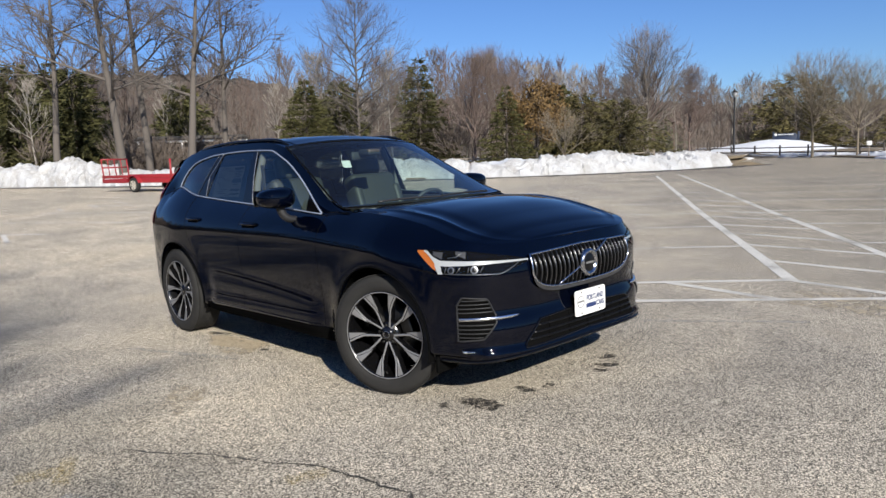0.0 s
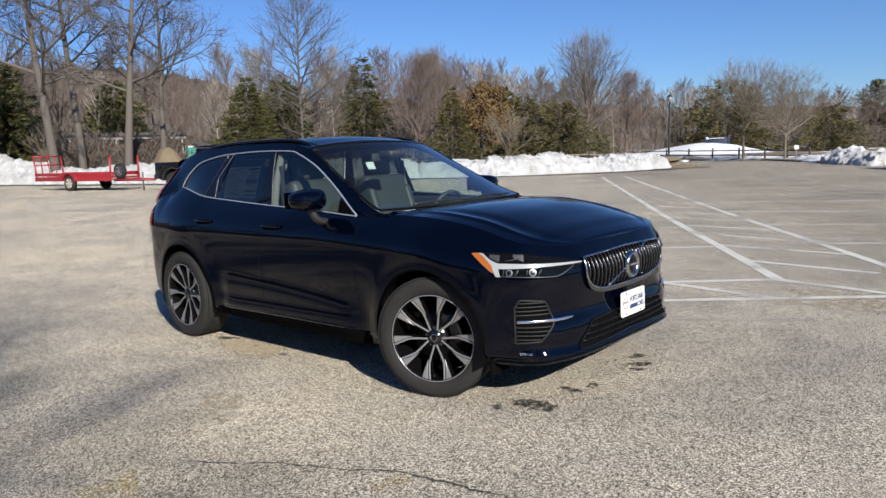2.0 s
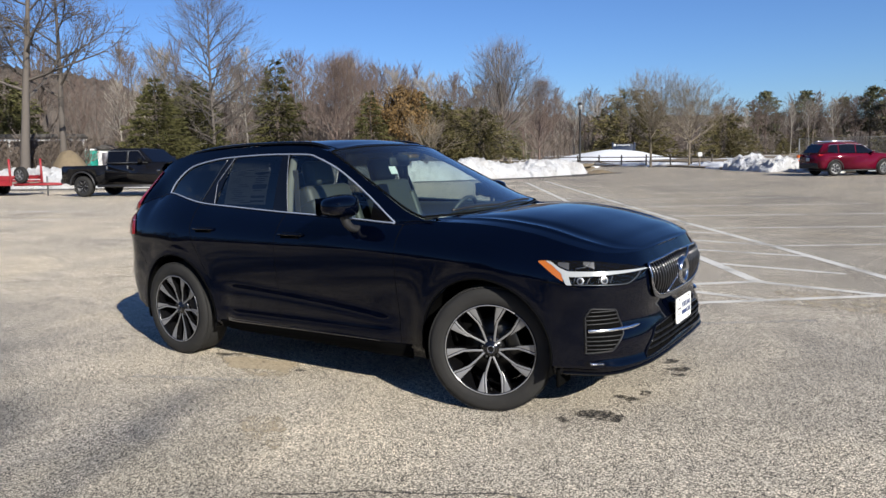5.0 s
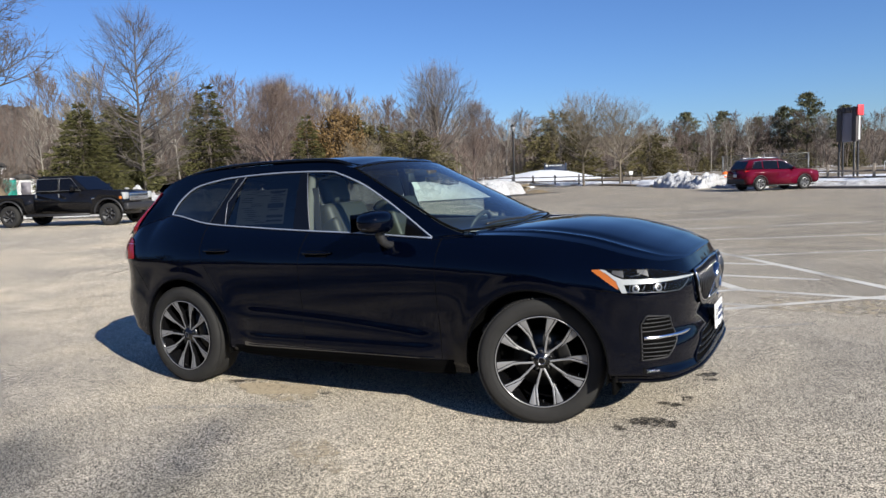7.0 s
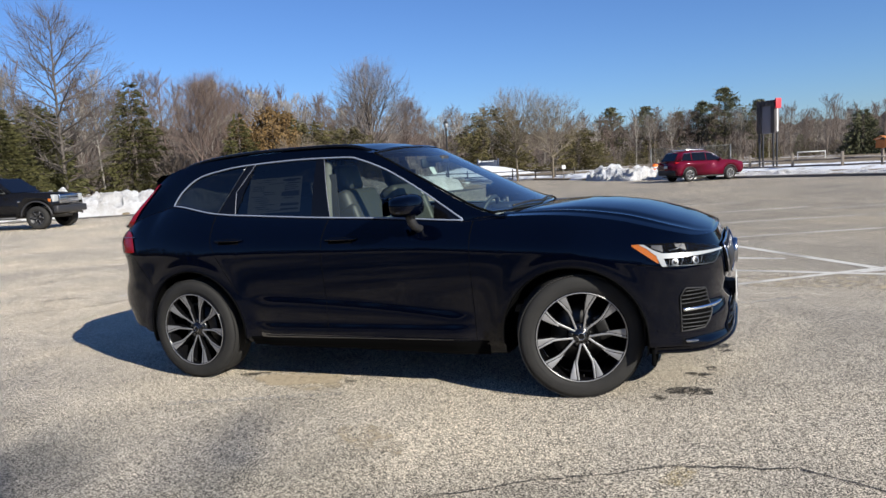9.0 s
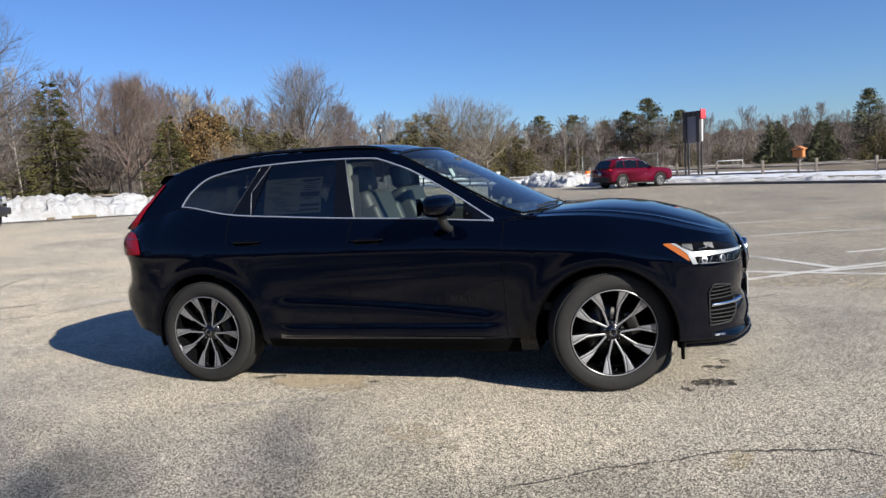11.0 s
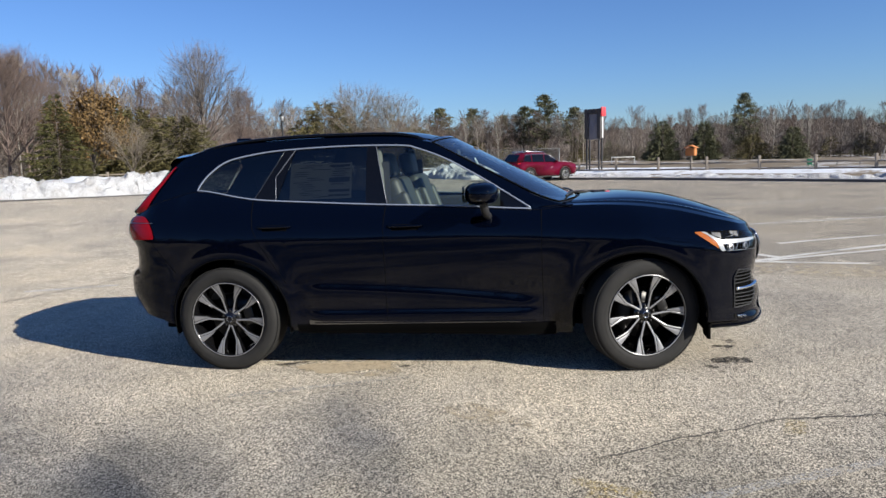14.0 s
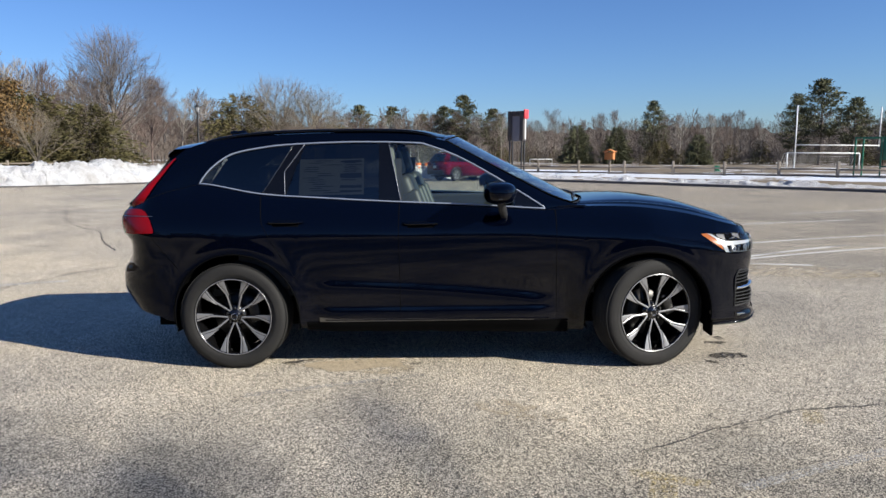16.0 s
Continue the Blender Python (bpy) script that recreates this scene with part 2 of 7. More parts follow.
# ---- mesh helpers ----
def mesh(name, verts, faces, mat, smooth=True):
    me = bpy.data.meshes.new(name)
    me.from_pydata([tuple(map(float, v)) for v in verts], [], [tuple(int(i) for i in f) for f in faces])
    me.materials.append(mat)
    if smooth:
        me.polygons.foreach_set("use_smooth", [True] * len(me.polygons))
    me.update()
    return me


def part(name, data, mat, parent=None, label="", smooth=True):
    """data: (verts, faces) or a bmesh. One mesh object under a thing or a part."""
    if isinstance(data, tuple):
        me = mesh(name, data[0], data[1], mat, smooth)
    else:
        me = bpy.data.meshes.new(name)
        data.to_mesh(me)
        data.free()
        me.materials.append(mat)
        if smooth:
            me.polygons.foreach_set("use_smooth", [True] * len(me.polygons))
    ob = new(name, me)
    if parent:
        ob.parent = parent
    if label:
        tagged(ob, label)
    return ob


def thing(name, label, category, m=None, group="", kind=""):
    ob = new(name)
    ob.empty_display_size = 0.1
    if m is not None:
        ob.matrix_world = m
    return tagged(ob, label, category, group, kind)


def grid(P, loop=False):
    """Faces over an array of points P[i][j]."""
    P = np.asarray(P, float)
    n, k = P.shape[:2]
    f = []
    for i in range(n if loop else n - 1):
        a, b = i * k, ((i + 1) % n) * k
        for j in range(k - 1):
            f.append((a + j, a + j + 1, b + j + 1, b + j))
    return P.reshape(-1, 3), f


def outward(data, ref):
    """Turns all faces so that on the whole they look away from ref."""
    V, F = np.asarray(data[0], float), data[1]
    s = 0.0
    for f in F[:: max(1, len(F) // 300)]:
        a, b, c = V[f[0]], V[f[1]], V[f[2]]
        d = V[f[3]] if len(f) > 3 else c
        s += np.dot(np.cross(c - a, d - b) if len(f) > 3 else np.cross(b - a, c - a), a - ref)
    return (V, F if s > 0 else [tuple(reversed(f)) for f in F])


def mirror(data):
    V = np.array(data[0], float)
    V[:, 1] *= -1
    return V, [tuple(reversed(f)) for f in data[1]]


def joined(*items):
    V, F, k = [], [], 0
    for v, f in items:
        v = np.asarray(v, float)
        V.append(v)
        F += [tuple(i + k for i in q) for q in f]
        k += len(v)
    return np.concatenate(V), F


def tube(points, r, sides=6, caps=True, closed=False):
    """A tube along points; r a number or one a point."""
    P = np.asarray(points, float)
    n = len(P)
    R = np.full(n, r) if np.isscalar(r) else np.asarray(r, float)
    T = np.roll(P, -1, 0) - np.roll(P, 1, 0) if closed else np.gradient(P, axis=0)
    T /= np.linalg.norm(T, axis=1)[:, None] + 1e-9
    up = np.array([0.0, 0, 1]) if abs(T[0][2]) < 0.9 else np.array([1.0, 0, 0])
    out = []
    for i in range(n):
        a = np.cross(T[i], up)
        a /= np.linalg.norm(a) + 1e-9
        b = np.cross(a, T[i])
        up = b
        out.append([P[i] + R[i] * (math.cos(q) * a + math.sin(q) * b) for q in np.linspace(0, 2 * math.pi, sides, endpoint=False)])
    V = np.array(out).reshape(-1, 3)
    F = []
    for i in range(n if closed else n - 1):
        for j in range(sides):
            k = (j + 1) % sides
            i2 = (i + 1) % n
            F.append((i * sides + j, i2 * sides + j, i2 * sides + k, i * sides + k))
    if caps and not closed:
        F += [tuple(range(sides)), tuple(reversed(range((n - 1) * sides, n * sides)))]
    return V, F


def box(cx, cy, cz, sx, sy, sz, bevel=0.0, segments=2):
    bm = bmesh.new()
    bmesh.ops.create_cube(bm, size=1)
    for v in bm.verts:
        v.co = Vector((cx + v.co.x * sx, cy + v.co.y * sy, cz + v.co.z * sz))
    if bevel:
        bmesh.ops.bevel(bm, geom=bm.edges[:], offset=bevel, segments=segments, affect="EDGES", profile=0.5)
    return bm


def data_of(bm):
    bm.verts.index_update()
    V = np.array([v.co[:] for v in bm.verts])
    F = [tuple(v.index for v in f.verts) for f in bm.faces]
    bm.free()
    return V, F


def moved(data, m):
    M = np.array(m)
    V = np.asarray(data[0], float)
    return V @ M[:3, :3].T + M[:3, 3], data[1]


def lathe(profile, steps=48, axis="y"):
    """Turns (radius, along) points round an axis."""
    rows = []
    for a in np.linspace(0, 2 * math.pi, steps, endpoint=False):
        c, s = math.cos(a), math.sin(a)
        rows.append([(r * c, w, r * s) if axis == "y" else (r * c, r * s, w) for r, w in profile])
    return grid(rows, loop=True)


def smooth01(a, b, v):
    u = np.clip((np.asarray(v, float) - a) / (b - a), 0, 1)
    return u * u * (3 - 2 * u)


def spline(points, n):
    """n points evenly spaced along a Catmull-Rom curve."""
    P = np.asarray(points, float)
    E = np.vstack([2 * P[0] - P[1], P, 2 * P[-1] - P[-2]])
    out = []
    for i in range(1, len(E) - 2):
        for u in np.linspace(0, 1, 24, endpoint=False):
            a, b, c, d = E[i - 1], E[i], E[i + 1], E[i + 2]
            out.append(0.5 * (2 * b + (c - a) * u + (2 * a - 5 * b + 4 * c - d) * u * u + (3 * b - a - 3 * c + d) * u ** 3))
    out.append(P[-1])
    out = np.array(out)
    s = np.concatenate([[0], np.cumsum(np.linalg.norm(np.diff(out, axis=0), axis=1))])
    q = np.linspace(0, s[-1], n)
    return np.stack([np.interp(q, s, out[:, k]) for k in range(P.shape[1])], 1)


def curve1(table):
    """A smooth function of one number through (x, value) pairs."""
    pts = spline(sorted(table), 400)
    return lambda x: np.interp(x, pts[:, 0], pts[:, 1])


# ---- ground ----
SLOPE_X, SLOPE_Y = -0.0215, -0.008
UPRIGHT = Matrix.Rotation(0.0215, 4, "Y") @ Matrix.Rotation(-0.008, 4, "X")


def height(x, y):
    """The lot: level round the car, falling gently away further off."""
    r = np.hypot(np.asarray(x) - 0.5, np.asarray(y) + 1)
    return smooth01(5, 14, r) * (SLOPE_X * np.asarray(x) + SLOPE_Y * np.asarray(y))


def stand(x, y, turn=0.0, scale=1.0, lift=0.0):
    """A pose on the ground, upright."""
    return Matrix.Translation((x, y, float(height(x, y)) + lift)) @ UPRIGHT @ Matrix.Rotation(radians(turn), 4, "Z") @ Matrix.Scale(scale, 4)


ticks = np.unique(np.concatenate([np.linspace(-20, 20, 41), np.linspace(-60, 60, 41), np.linspace(-140, 140, 29), [-900, -600, -400, -260, -200, 200, 260, 400, 600, 900]]))
gx, gy = np.meshgrid(ticks, ticks, indexing="ij")
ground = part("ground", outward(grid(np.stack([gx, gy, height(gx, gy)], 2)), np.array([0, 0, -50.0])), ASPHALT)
tagged(ground, "worn tan-grey parking lot asphalt with coarse aggregate", "ground", kind="structure")


STRIPS = itertools.count()


def ground_strip(name, points, width, mat, label, lift=0.004, category="road marking", ragged=0.0, kind="structure"):
    """A flat band along points on the ground."""
    lift += 0.0004 * (next(STRIPS) % 14)
    P = np.asarray(points, float)
    n = max(2, int(np.sum(np.linalg.norm(np.diff(P, axis=0), axis=1)) / (0.5 if not ragged else 0.04)))
    P = spline(P, n) if len(P) > 2 else P[0] + (P[1] - P[0]) * np.linspace(0, 1, n)[:, None]
    T = np.gradient(P, axis=0)
    T /= np.linalg.norm(T, axis=1)[:, None] + 1e-9
    N = np.stack([-T[:, 1], T[:, 0]], 1)
    rng = np.random.RandomState(len(points) * 7 + n)
    if ragged:
        P = P + N * np.cumsum(rng.normal(0, ragged * 0.5, n))[:, None] * 0.7
    w = width / 2 * (1 + (rng.uniform(-0.6, 0.5, n) if ragged else 0))
    A, B = P + N * np.reshape(w, (-1, 1)), P - N * np.reshape(w, (-1, 1))
    rows = [[(a[0], a[1], height(*a) + lift), (b[0], b[1], height(*b) + lift)] for a, b in zip(A, B)]
    return tagged(part(name, outward(grid(rows), np.array([0, 0, -50.0])), mat), label, category, kind=kind)


def ground_blot(name, x, y, rx, ry, mat, label, turn=0.0, lift=0.003, seed=1):
    """An uneven flat patch on the ground."""
    rng = np.random.RandomState(seed)
    ph = rng.uniform(0, 6.28, 6)
    ring = []
    for a in np.linspace(0, 2 * math.pi, 48, endpoint=False):
        k = 1 + sum(0.22 / (j + 1) * math.sin((j + 2) * a + ph[j]) for j in range(6))
        px, py = rx * k * math.cos(a), ry * k * math.sin(a)
        c, s = math.cos(radians(turn)), math.sin(radians(turn))
        qx, qy = x + px * c - py * s, y + px * s + py * c
        ring.append((qx, qy, float(height(qx, qy)) + lift))
    return tagged(part(name, ([*ring, (x, y, float(height(x, y)) + lift)], [(i, (i + 1) % 48, 48) for i in range(48)]), mat), label, "stain", kind="structure")

# ---- the navy SUV ----
AXLE_F, AXLE_R, HUB_Z = 1.4325, -1.4325, 0.365
ARCH = [(1.385, 0.355, 0.418), (-1.41, 0.365, 0.428)]
PLAN = spline([(2.238, 0.0), (2.234, -0.30), (2.205, -0.55), (2.10, -0.765), (1.90, -0.885), (1.62, -0.932), (1.38, -0.945), (0.95, -0.930), (0.3, -0.926),
               (-0.4, -0.930), (-1.0, -0.938), (-1.41, -0.946), (-1.72, -0.925), (-2.03, -0.876), (-2.235, -0.755), (-2.345, -0.52), (-2.388, -0.2), (-2.392, 0.0)], 440)
PS = np.concatenate([[0], np.cumsum(np.linalg.norm(np.diff(PLAN, axis=0), axis=1))])
PT = np.gradient(PLAN, axis=0)
PT /= np.linalg.norm(PT, axis=1)[:, None]
PT[0] = PT[-1] = (0, 0)
PT[0][1], PT[-1][1] = -1, 1
PN = np.stack([-PT[:, 1], PT[:, 0]], 1)
if PN[220][1] > 0:
    PN = -PN
belt = curve1([(-2.6, 1.10), (-2.36, 1.105), (-2.2, 1.135), (-2.0, 1.205), (-1.85, 1.24), (-1.674, 1.262), (-1.241, 1.190), (-0.8, 1.155), (-0.352, 1.126), (0.2, 1.098), (0.705, 1.066),
               (0.95, 1.080), (1.3, 1.070), (1.6, 1.034), (1.85, 0.980), (2.03, 0.937), (2.14, 0.914), (2.27, 0.902), (2.5, 0.898)])
top_in = curve1([(-2.6, 0.02), (-2.3, 0.035), (-2.1, 0.10), (-1.75, 0.215), (-1.2, 0.175), (-0.35, 0.152), (0.2, 0.138), (0.7, 0.118), (0.95, 0.150), (1.2, 0.172), (1.6, 0.175), (1.9, 0.12), (2.1, 0.05), (2.3, 0.03)])
low = curve1([(-2.6, 0.44), (-2.36, 0.435), (-2.2, 0.41), (-1.95, 0.36), (-1.82, 0.33), (-0.95, 0.275), (0.0, 0.262), (0.92, 0.245), (1.8, 0.258), (2.05, 0.258), (2.18, 0.278), (2.238, 0.292), (2.3, 0.295)])
side_in = curve1([(0.1, 0.085), (0.24, 0.060), (0.30, 0.052), (0.36, 0.047), (0.42, 0.042), (0.50, 0.034), (0.58, 0.024), (0.66, 0.013), (0.76, 0.004), (0.9, 0.0), (1.4, 0.0)])
crease = curve1([(-1.3, 0.58), (-1.0, 0.60), (-0.7, 0.615), (0.0, 0.575), (0.5, 0.53), (0.75, 0.50), (1.2, 0.47)])
front_in = curve1([(0.1, 0.19), (0.235, 0.050), (0.275, 0.005), (0.305, -0.014), (0.33, -0.006), (0.36, 0.006), (0.415, 0.0), (0.445, 0.0), (0.48, 0.008), (0.55, 0.032), (0.62, 0.022), (0.72, 0.012), (0.80, 0.02), (0.88, 0.05), (1.0, 0.1)])
rear_in = curve1([(0.2, 0.2), (0.38, 0.09), (0.45, 0.035), (0.54, 0.0), (0.645, 0.0), (0.69, 0.016), (0.74, 0.05), (0.86, 0.058), (0.92, 0.028), (1.0, 0.004), (1.06, 0.006), (1.15, 0.045), (1.3, 0.10)])


LEDGE = 0.425


def at_s(s):
    x, y = np.interp(s, PS, PLAN[:, 0]), np.interp(s, PS, PLAN[:, 1])
    nx, ny = np.interp(s, PS, PN[:, 0]), np.interp(s, PS, PN[:, 1])
    k = math.hypot(nx, ny)
    return x, y, nx / k, ny / k


def s_of_x(x):
    return float(np.interp(-x, -PLAN[:, 0], PS))


def s_of_y(y):
    """On the front end."""
    return float(np.interp(-y, -PLAN[:120, 1], PS[:120]))


def bottom_at(x):
    z = float(low(x))
    for cx, cz, r in ARCH:
        if abs(x - cx) < r:
            z = max(z, cz + math.sqrt(r * r - (x - cx) ** 2))
    return z


def body(s, z, out=0.0):
    """A point on the car's side, front or rear skin, out metres proud of it."""
    x, y, nx, ny = at_s(s)
    wf, wr = float(smooth01(0.25, 0.9, nx)), float(smooth01(0.25, 0.9, -nx))
    scoop = 0.25 + 0.75 * float(smooth01(1.05, 0.8, abs(x + 0.02)))
    d = (1 - wf - wr) * float(side_in(z)) * (scoop if z > 0.30 else 1) + wf * float(front_in(z)) + wr * float(rear_in(z))
    # two ledges in the doors, one above the other
    zc = float(crease(x))
    up, dn = min(max((zc - z) / 0.11, 0), 1), min(max((LEDGE - z) / 0.075, 0), 1)
    ledge = float(smooth01(0.92, 0.66, abs(x + 0.06))) * (1 - wf - wr)
    d -= ledge * (0.022 * (1 - (1 - up) ** 2) + 0.015 * (1 - (1 - dn) ** 2) * float(smooth01(0.25, 0.31, z)))
    zt = float(belt(x))
    z0 = 0.90 - 0.04 * float(smooth01(0.3, 1.2, x))
    if x > 1.4:
        z0 = 0.86 - 0.14 * min(1, (x - 1.4) / 0.6)
    q = max(0.0, (z - z0) / max(zt - z0, 0.02))
    d += float(top_in(x)) * min(q, 1.15) ** 1.9 * (1 - 0.6 * wf)
    for cx, cz, r in ARCH:
        k = math.hypot(x - cx, z - cz) - r
        if abs(nx) < 0.75:
            d -= 0.008 * math.exp(-((k - 0.030) / 0.065) ** 2)
    d -= out
    return (x - nx * d, y - ny * d, z)


def skin(s0, s1, zlo, zhi, out=0.003, ns=24, nz=8):
    """A patch on the skin between two heights that are functions of s."""
    rows = [[body(s, zlo(s) + (zhi(s) - zlo(s)) * v, out) for v in np.linspace(0, 1, nz)] for s in np.linspace(s0, s1, ns)]
    return outward(grid(rows), np.array([0, 0, 0.7]))


def along(table):
    """A straight-line function through (s, z) pairs."""
    xs, zs = zip(*sorted(table))
    return lambda s: float(np.interp(s, xs, zs))


suv = thing("suv", "glossy dark navy SUV parked on asphalt, front wheels turned", "car")


def both(name, data, mat, parent=suv, label="", smooth=True):
    return part(name, data, mat, parent, label, smooth), part(name, mirror(data), mat, parent, label, smooth)


def thick(obs, t=0.006):
    for ob in obs:
        m = ob.modifiers.new("thickness", "SOLIDIFY")
        m.thickness, m.offset, m.use_rim = t, -1, False


def rear_cut(z):
    return float(np.interp(z, [0.3, 0.62, 0.85, 1.0, 1.2], [-0.955, -0.985, -1.13, -1.21, -1.245]))


# outer skin, panel by panel
NZ = 54
ROWS = [0, 7, 13, 17, 25, 53]
columns = []
for s in PS:
    x = at_s(s)[0]
    zb, zt = bottom_at(x), float(belt(x))
    # rows that run along the ledges of the doors
    zc = float(crease(x))
    marks = [zb] + [max(a, zb + f * (zt - zb)) for a, f in ((LEDGE - 0.075, 0.11), (LEDGE, 0.19), (zc - 0.11, 0.26), (zc, 0.4))] + [zt]
    columns.append([body(s, float(np.interp(k, ROWS, marks))) for k in range(NZ)])
columns = np.array(columns)
panels = {k: [] for k in ("front_bumper", "front_fender", "front_door", "rear_door", "quarter_panel", "rear_bumper")}
for i in range(len(PS) - 1):
    for j in range(NZ - 1):
        c = columns[i:i + 2, j:j + 2].reshape(-1, 3).mean(0)
        xm, zm = PLAN[i:i + 2, 0].mean(), c[2]
        k = "front_bumper" if xm > (1.86 if zm > 0.78 else 1.80) else "front_fender" if xm > 0.77 else "front_door" if xm > -0.285 else "rear_door" if xm > rear_cut(zm) else "quarter_panel" if xm > -1.98 else "rear_bumper"
        a, b = i * NZ, (i + 1) * NZ
        panels[k].append((a + j, a + j + 1, b + j + 1, b + j))
flat = columns.reshape(-1, 3)
skins = {}
for k, faces in panels.items():
    used = sorted({i for f in faces for i in f})
    index = {v: n for n, v in enumerate(used)}
    data = outward((flat[used], [tuple(index[i] for i in f) for f in faces]), np.array([0, 0, 0.7]))
    skins[k] = both(k, data, NAVY)
    thick(skins[k])

# edges of the upper body
EX, EY, EZ = columns[:, -1, 0], columns[:, -1, 1], columns[:, -1, 2]
order = np.argsort(EX)


def sill(x):
    """The upper edge of the lower skin: its y and z (right side)."""
    return float(np.interp(x, EX[order], EY[order])), float(np.interp(x, EX[order], EZ[order]))


rail_z = curve1([(-2.26, 1.10), (-2.17, 1.165), (-2.03, 1.315), (-1.89, 1.455), (-1.75, 1.535), (-1.5, 1.577), (-1.1, 1.598), (-0.55, 1.600), (-0.2, 1.584), (0.0, 1.545), (0.10, 1.498), (0.27, 1.405), (0.55, 1.252), (0.77, 1.138), (0.98, 1.072), (1.2, 1.0)])
rail_y = curve1([(-2.22, -0.72), (-2.1, -0.70), (-1.88, -0.61), (-1.5, -0.588), (-0.6, -0.602), (0.0, -0.632), (0.4, -0.69), (0.77, -0.762), (0.98, -0.792), (1.2, -0.81)])
glass_top = curve1([(-1.72, 1.21), (-1.692, 1.262), (-1.665, 1.31), (-1.597, 1.385), (-1.47, 1.467), (-1.25, 1.510), (-1.02, 1.529), (-0.6, 1.537), (-0.19, 1.524), (-0.077, 1.501), (0.106, 1.430), (0.286, 1.333), (0.466, 1.225), (0.705, 1.072), (0.76, 1.03)])


def upper(x, z, out=0.0):
    """A point on the side of the greenhouse."""
    yb, zb = sill(x)
    zr = max(float(rail_z(x)), zb + 0.001)
    v = min(max((z - zb) / (zr - zb), 0), 1)
    y = yb + (float(rail_y(x)) - yb) * v - 0.014 * math.sin(math.pi * v)
    return (x, y - out, z + out * 0.3)


# painted pillars and roof sides
xs = np.unique(np.concatenate([np.linspace(-2.20, 0.97, 150), np.linspace(-1.72, -1.6, 24), np.linspace(0.62, 0.74, 16)]))
rows = []
for x in xs:
    zb, zr = sill(x)[1], max(float(rail_z(x)), sill(x)[1] + 0.001)
    zg = zb
    if -1.692 < x < 0.708:
        zg = min(max(float(glass_top(x)), zb), zr - 0.004)
    rows.append([upper(x, zg + (zr - zg) * v) for v in np.linspace(0, 1, 9)])
thick(both("roof_side", outward(grid(rows), np.array([0, 0, 0.9])), NAVY))


def pane(x0, x1, x0t, x1t, out=0.0, n=26, k=12):
    """A patch of the window band with slanted ends."""
    r = []
    for u in np.linspace(0, 1, n):
        c = []
        for v in np.linspace(0, 1, k):
            x = (x0 + (x0t - x0) * v) * (1 - u) + (x1 + (x1t - x1) * v) * u
            zb = sill(x)[1]
            zg = max(float(glass_top(x)), zb)
            c.append(upper(x, zb + (zg - zb) * v, out))
        r.append(c)
    return outward(grid(r), np.array([0, 0, 0.9]))


quarter = both("quarter_window", pane(-1.69, -1.243, -1.69, -1.035, -0.004), PRIVACY, label="dark privacy glass")
both("rear_pillar_cover", pane(-1.243, -1.078, -1.035, -0.955, 0.001, 8), GLOSS_BLACK)
rear_glass = both("rear_door_window", pane(-1.078, -0.43, -0.955, -0.43, -0.004), PRIVACY, label="dark privacy glass with a price sheet inside")
both("middle_pillar_cover", pane(-0.43, -0.275, -0.43, -0.365, 0.001, 8), GLOSS_BLACK)
front_glass = both("front_door_window", pane(-0.275, 0.705, -0.365, 0.705, -0.004, 40), CLEAR, label="clear tinted glass")
for a, b in (quarter, rear_glass, front_glass):
    a.visible_shadow = b.visible_shadow = True
both("mirror_sail", pane(0.50, 0.70, 0.50, 0.70, 0.001, 12), GLOSS_BLACK)
for xa_, xb_ in ((-2.19, -1.66), (0.70, 0.98)):
    both("shoulder_bead", tube([(lambda q: (x, q[0] + 0.004, q[1] - 0.002))(sill(x)) for x in np.linspace(xa_, xb_, 30)], 0.011, 8), NAVY)
# bright line round the side windows
ring = [upper(x, sill(x)[1] + 0.004, 0.004) for x in np.linspace(0.705, -1.66, 60)]
ring += [upper(x, float(glass_top(x)) + 0.002, 0.004) for x in np.concatenate([np.linspace(-1.69, -1.6, 12), np.linspace(-1.57, 0.700, 70)])]
both("window_trim", tube(ring, 0.0060, 6, closed=True), TRIM, label="satin bright trim round the side windows")
for pts in ([(-1.243, 0.0), (-1.035, 1.0)], [(-1.078, 0.0), (-1.088, 0.48), (-0.955, 1.0)], [(-0.275, 0.0), (-0.365, 1.0)]):
    line = []
    for (xa, va), (xb, vb) in zip(pts, pts[1:]):
        for u in np.linspace(0, 1, 9):
            x, v = xa + (xb - xa) * u, va + (vb - va) * u
            zb = sill(x)[1]
            line.append(upper(x, zb + (float(glass_top(x)) - zb) * v, 0.004))
    both("pillar_trim", tube(line, 0.0024, 5), DARK_TRIM if pts[0][0] < -1.2 else PILLAR_TRIM)

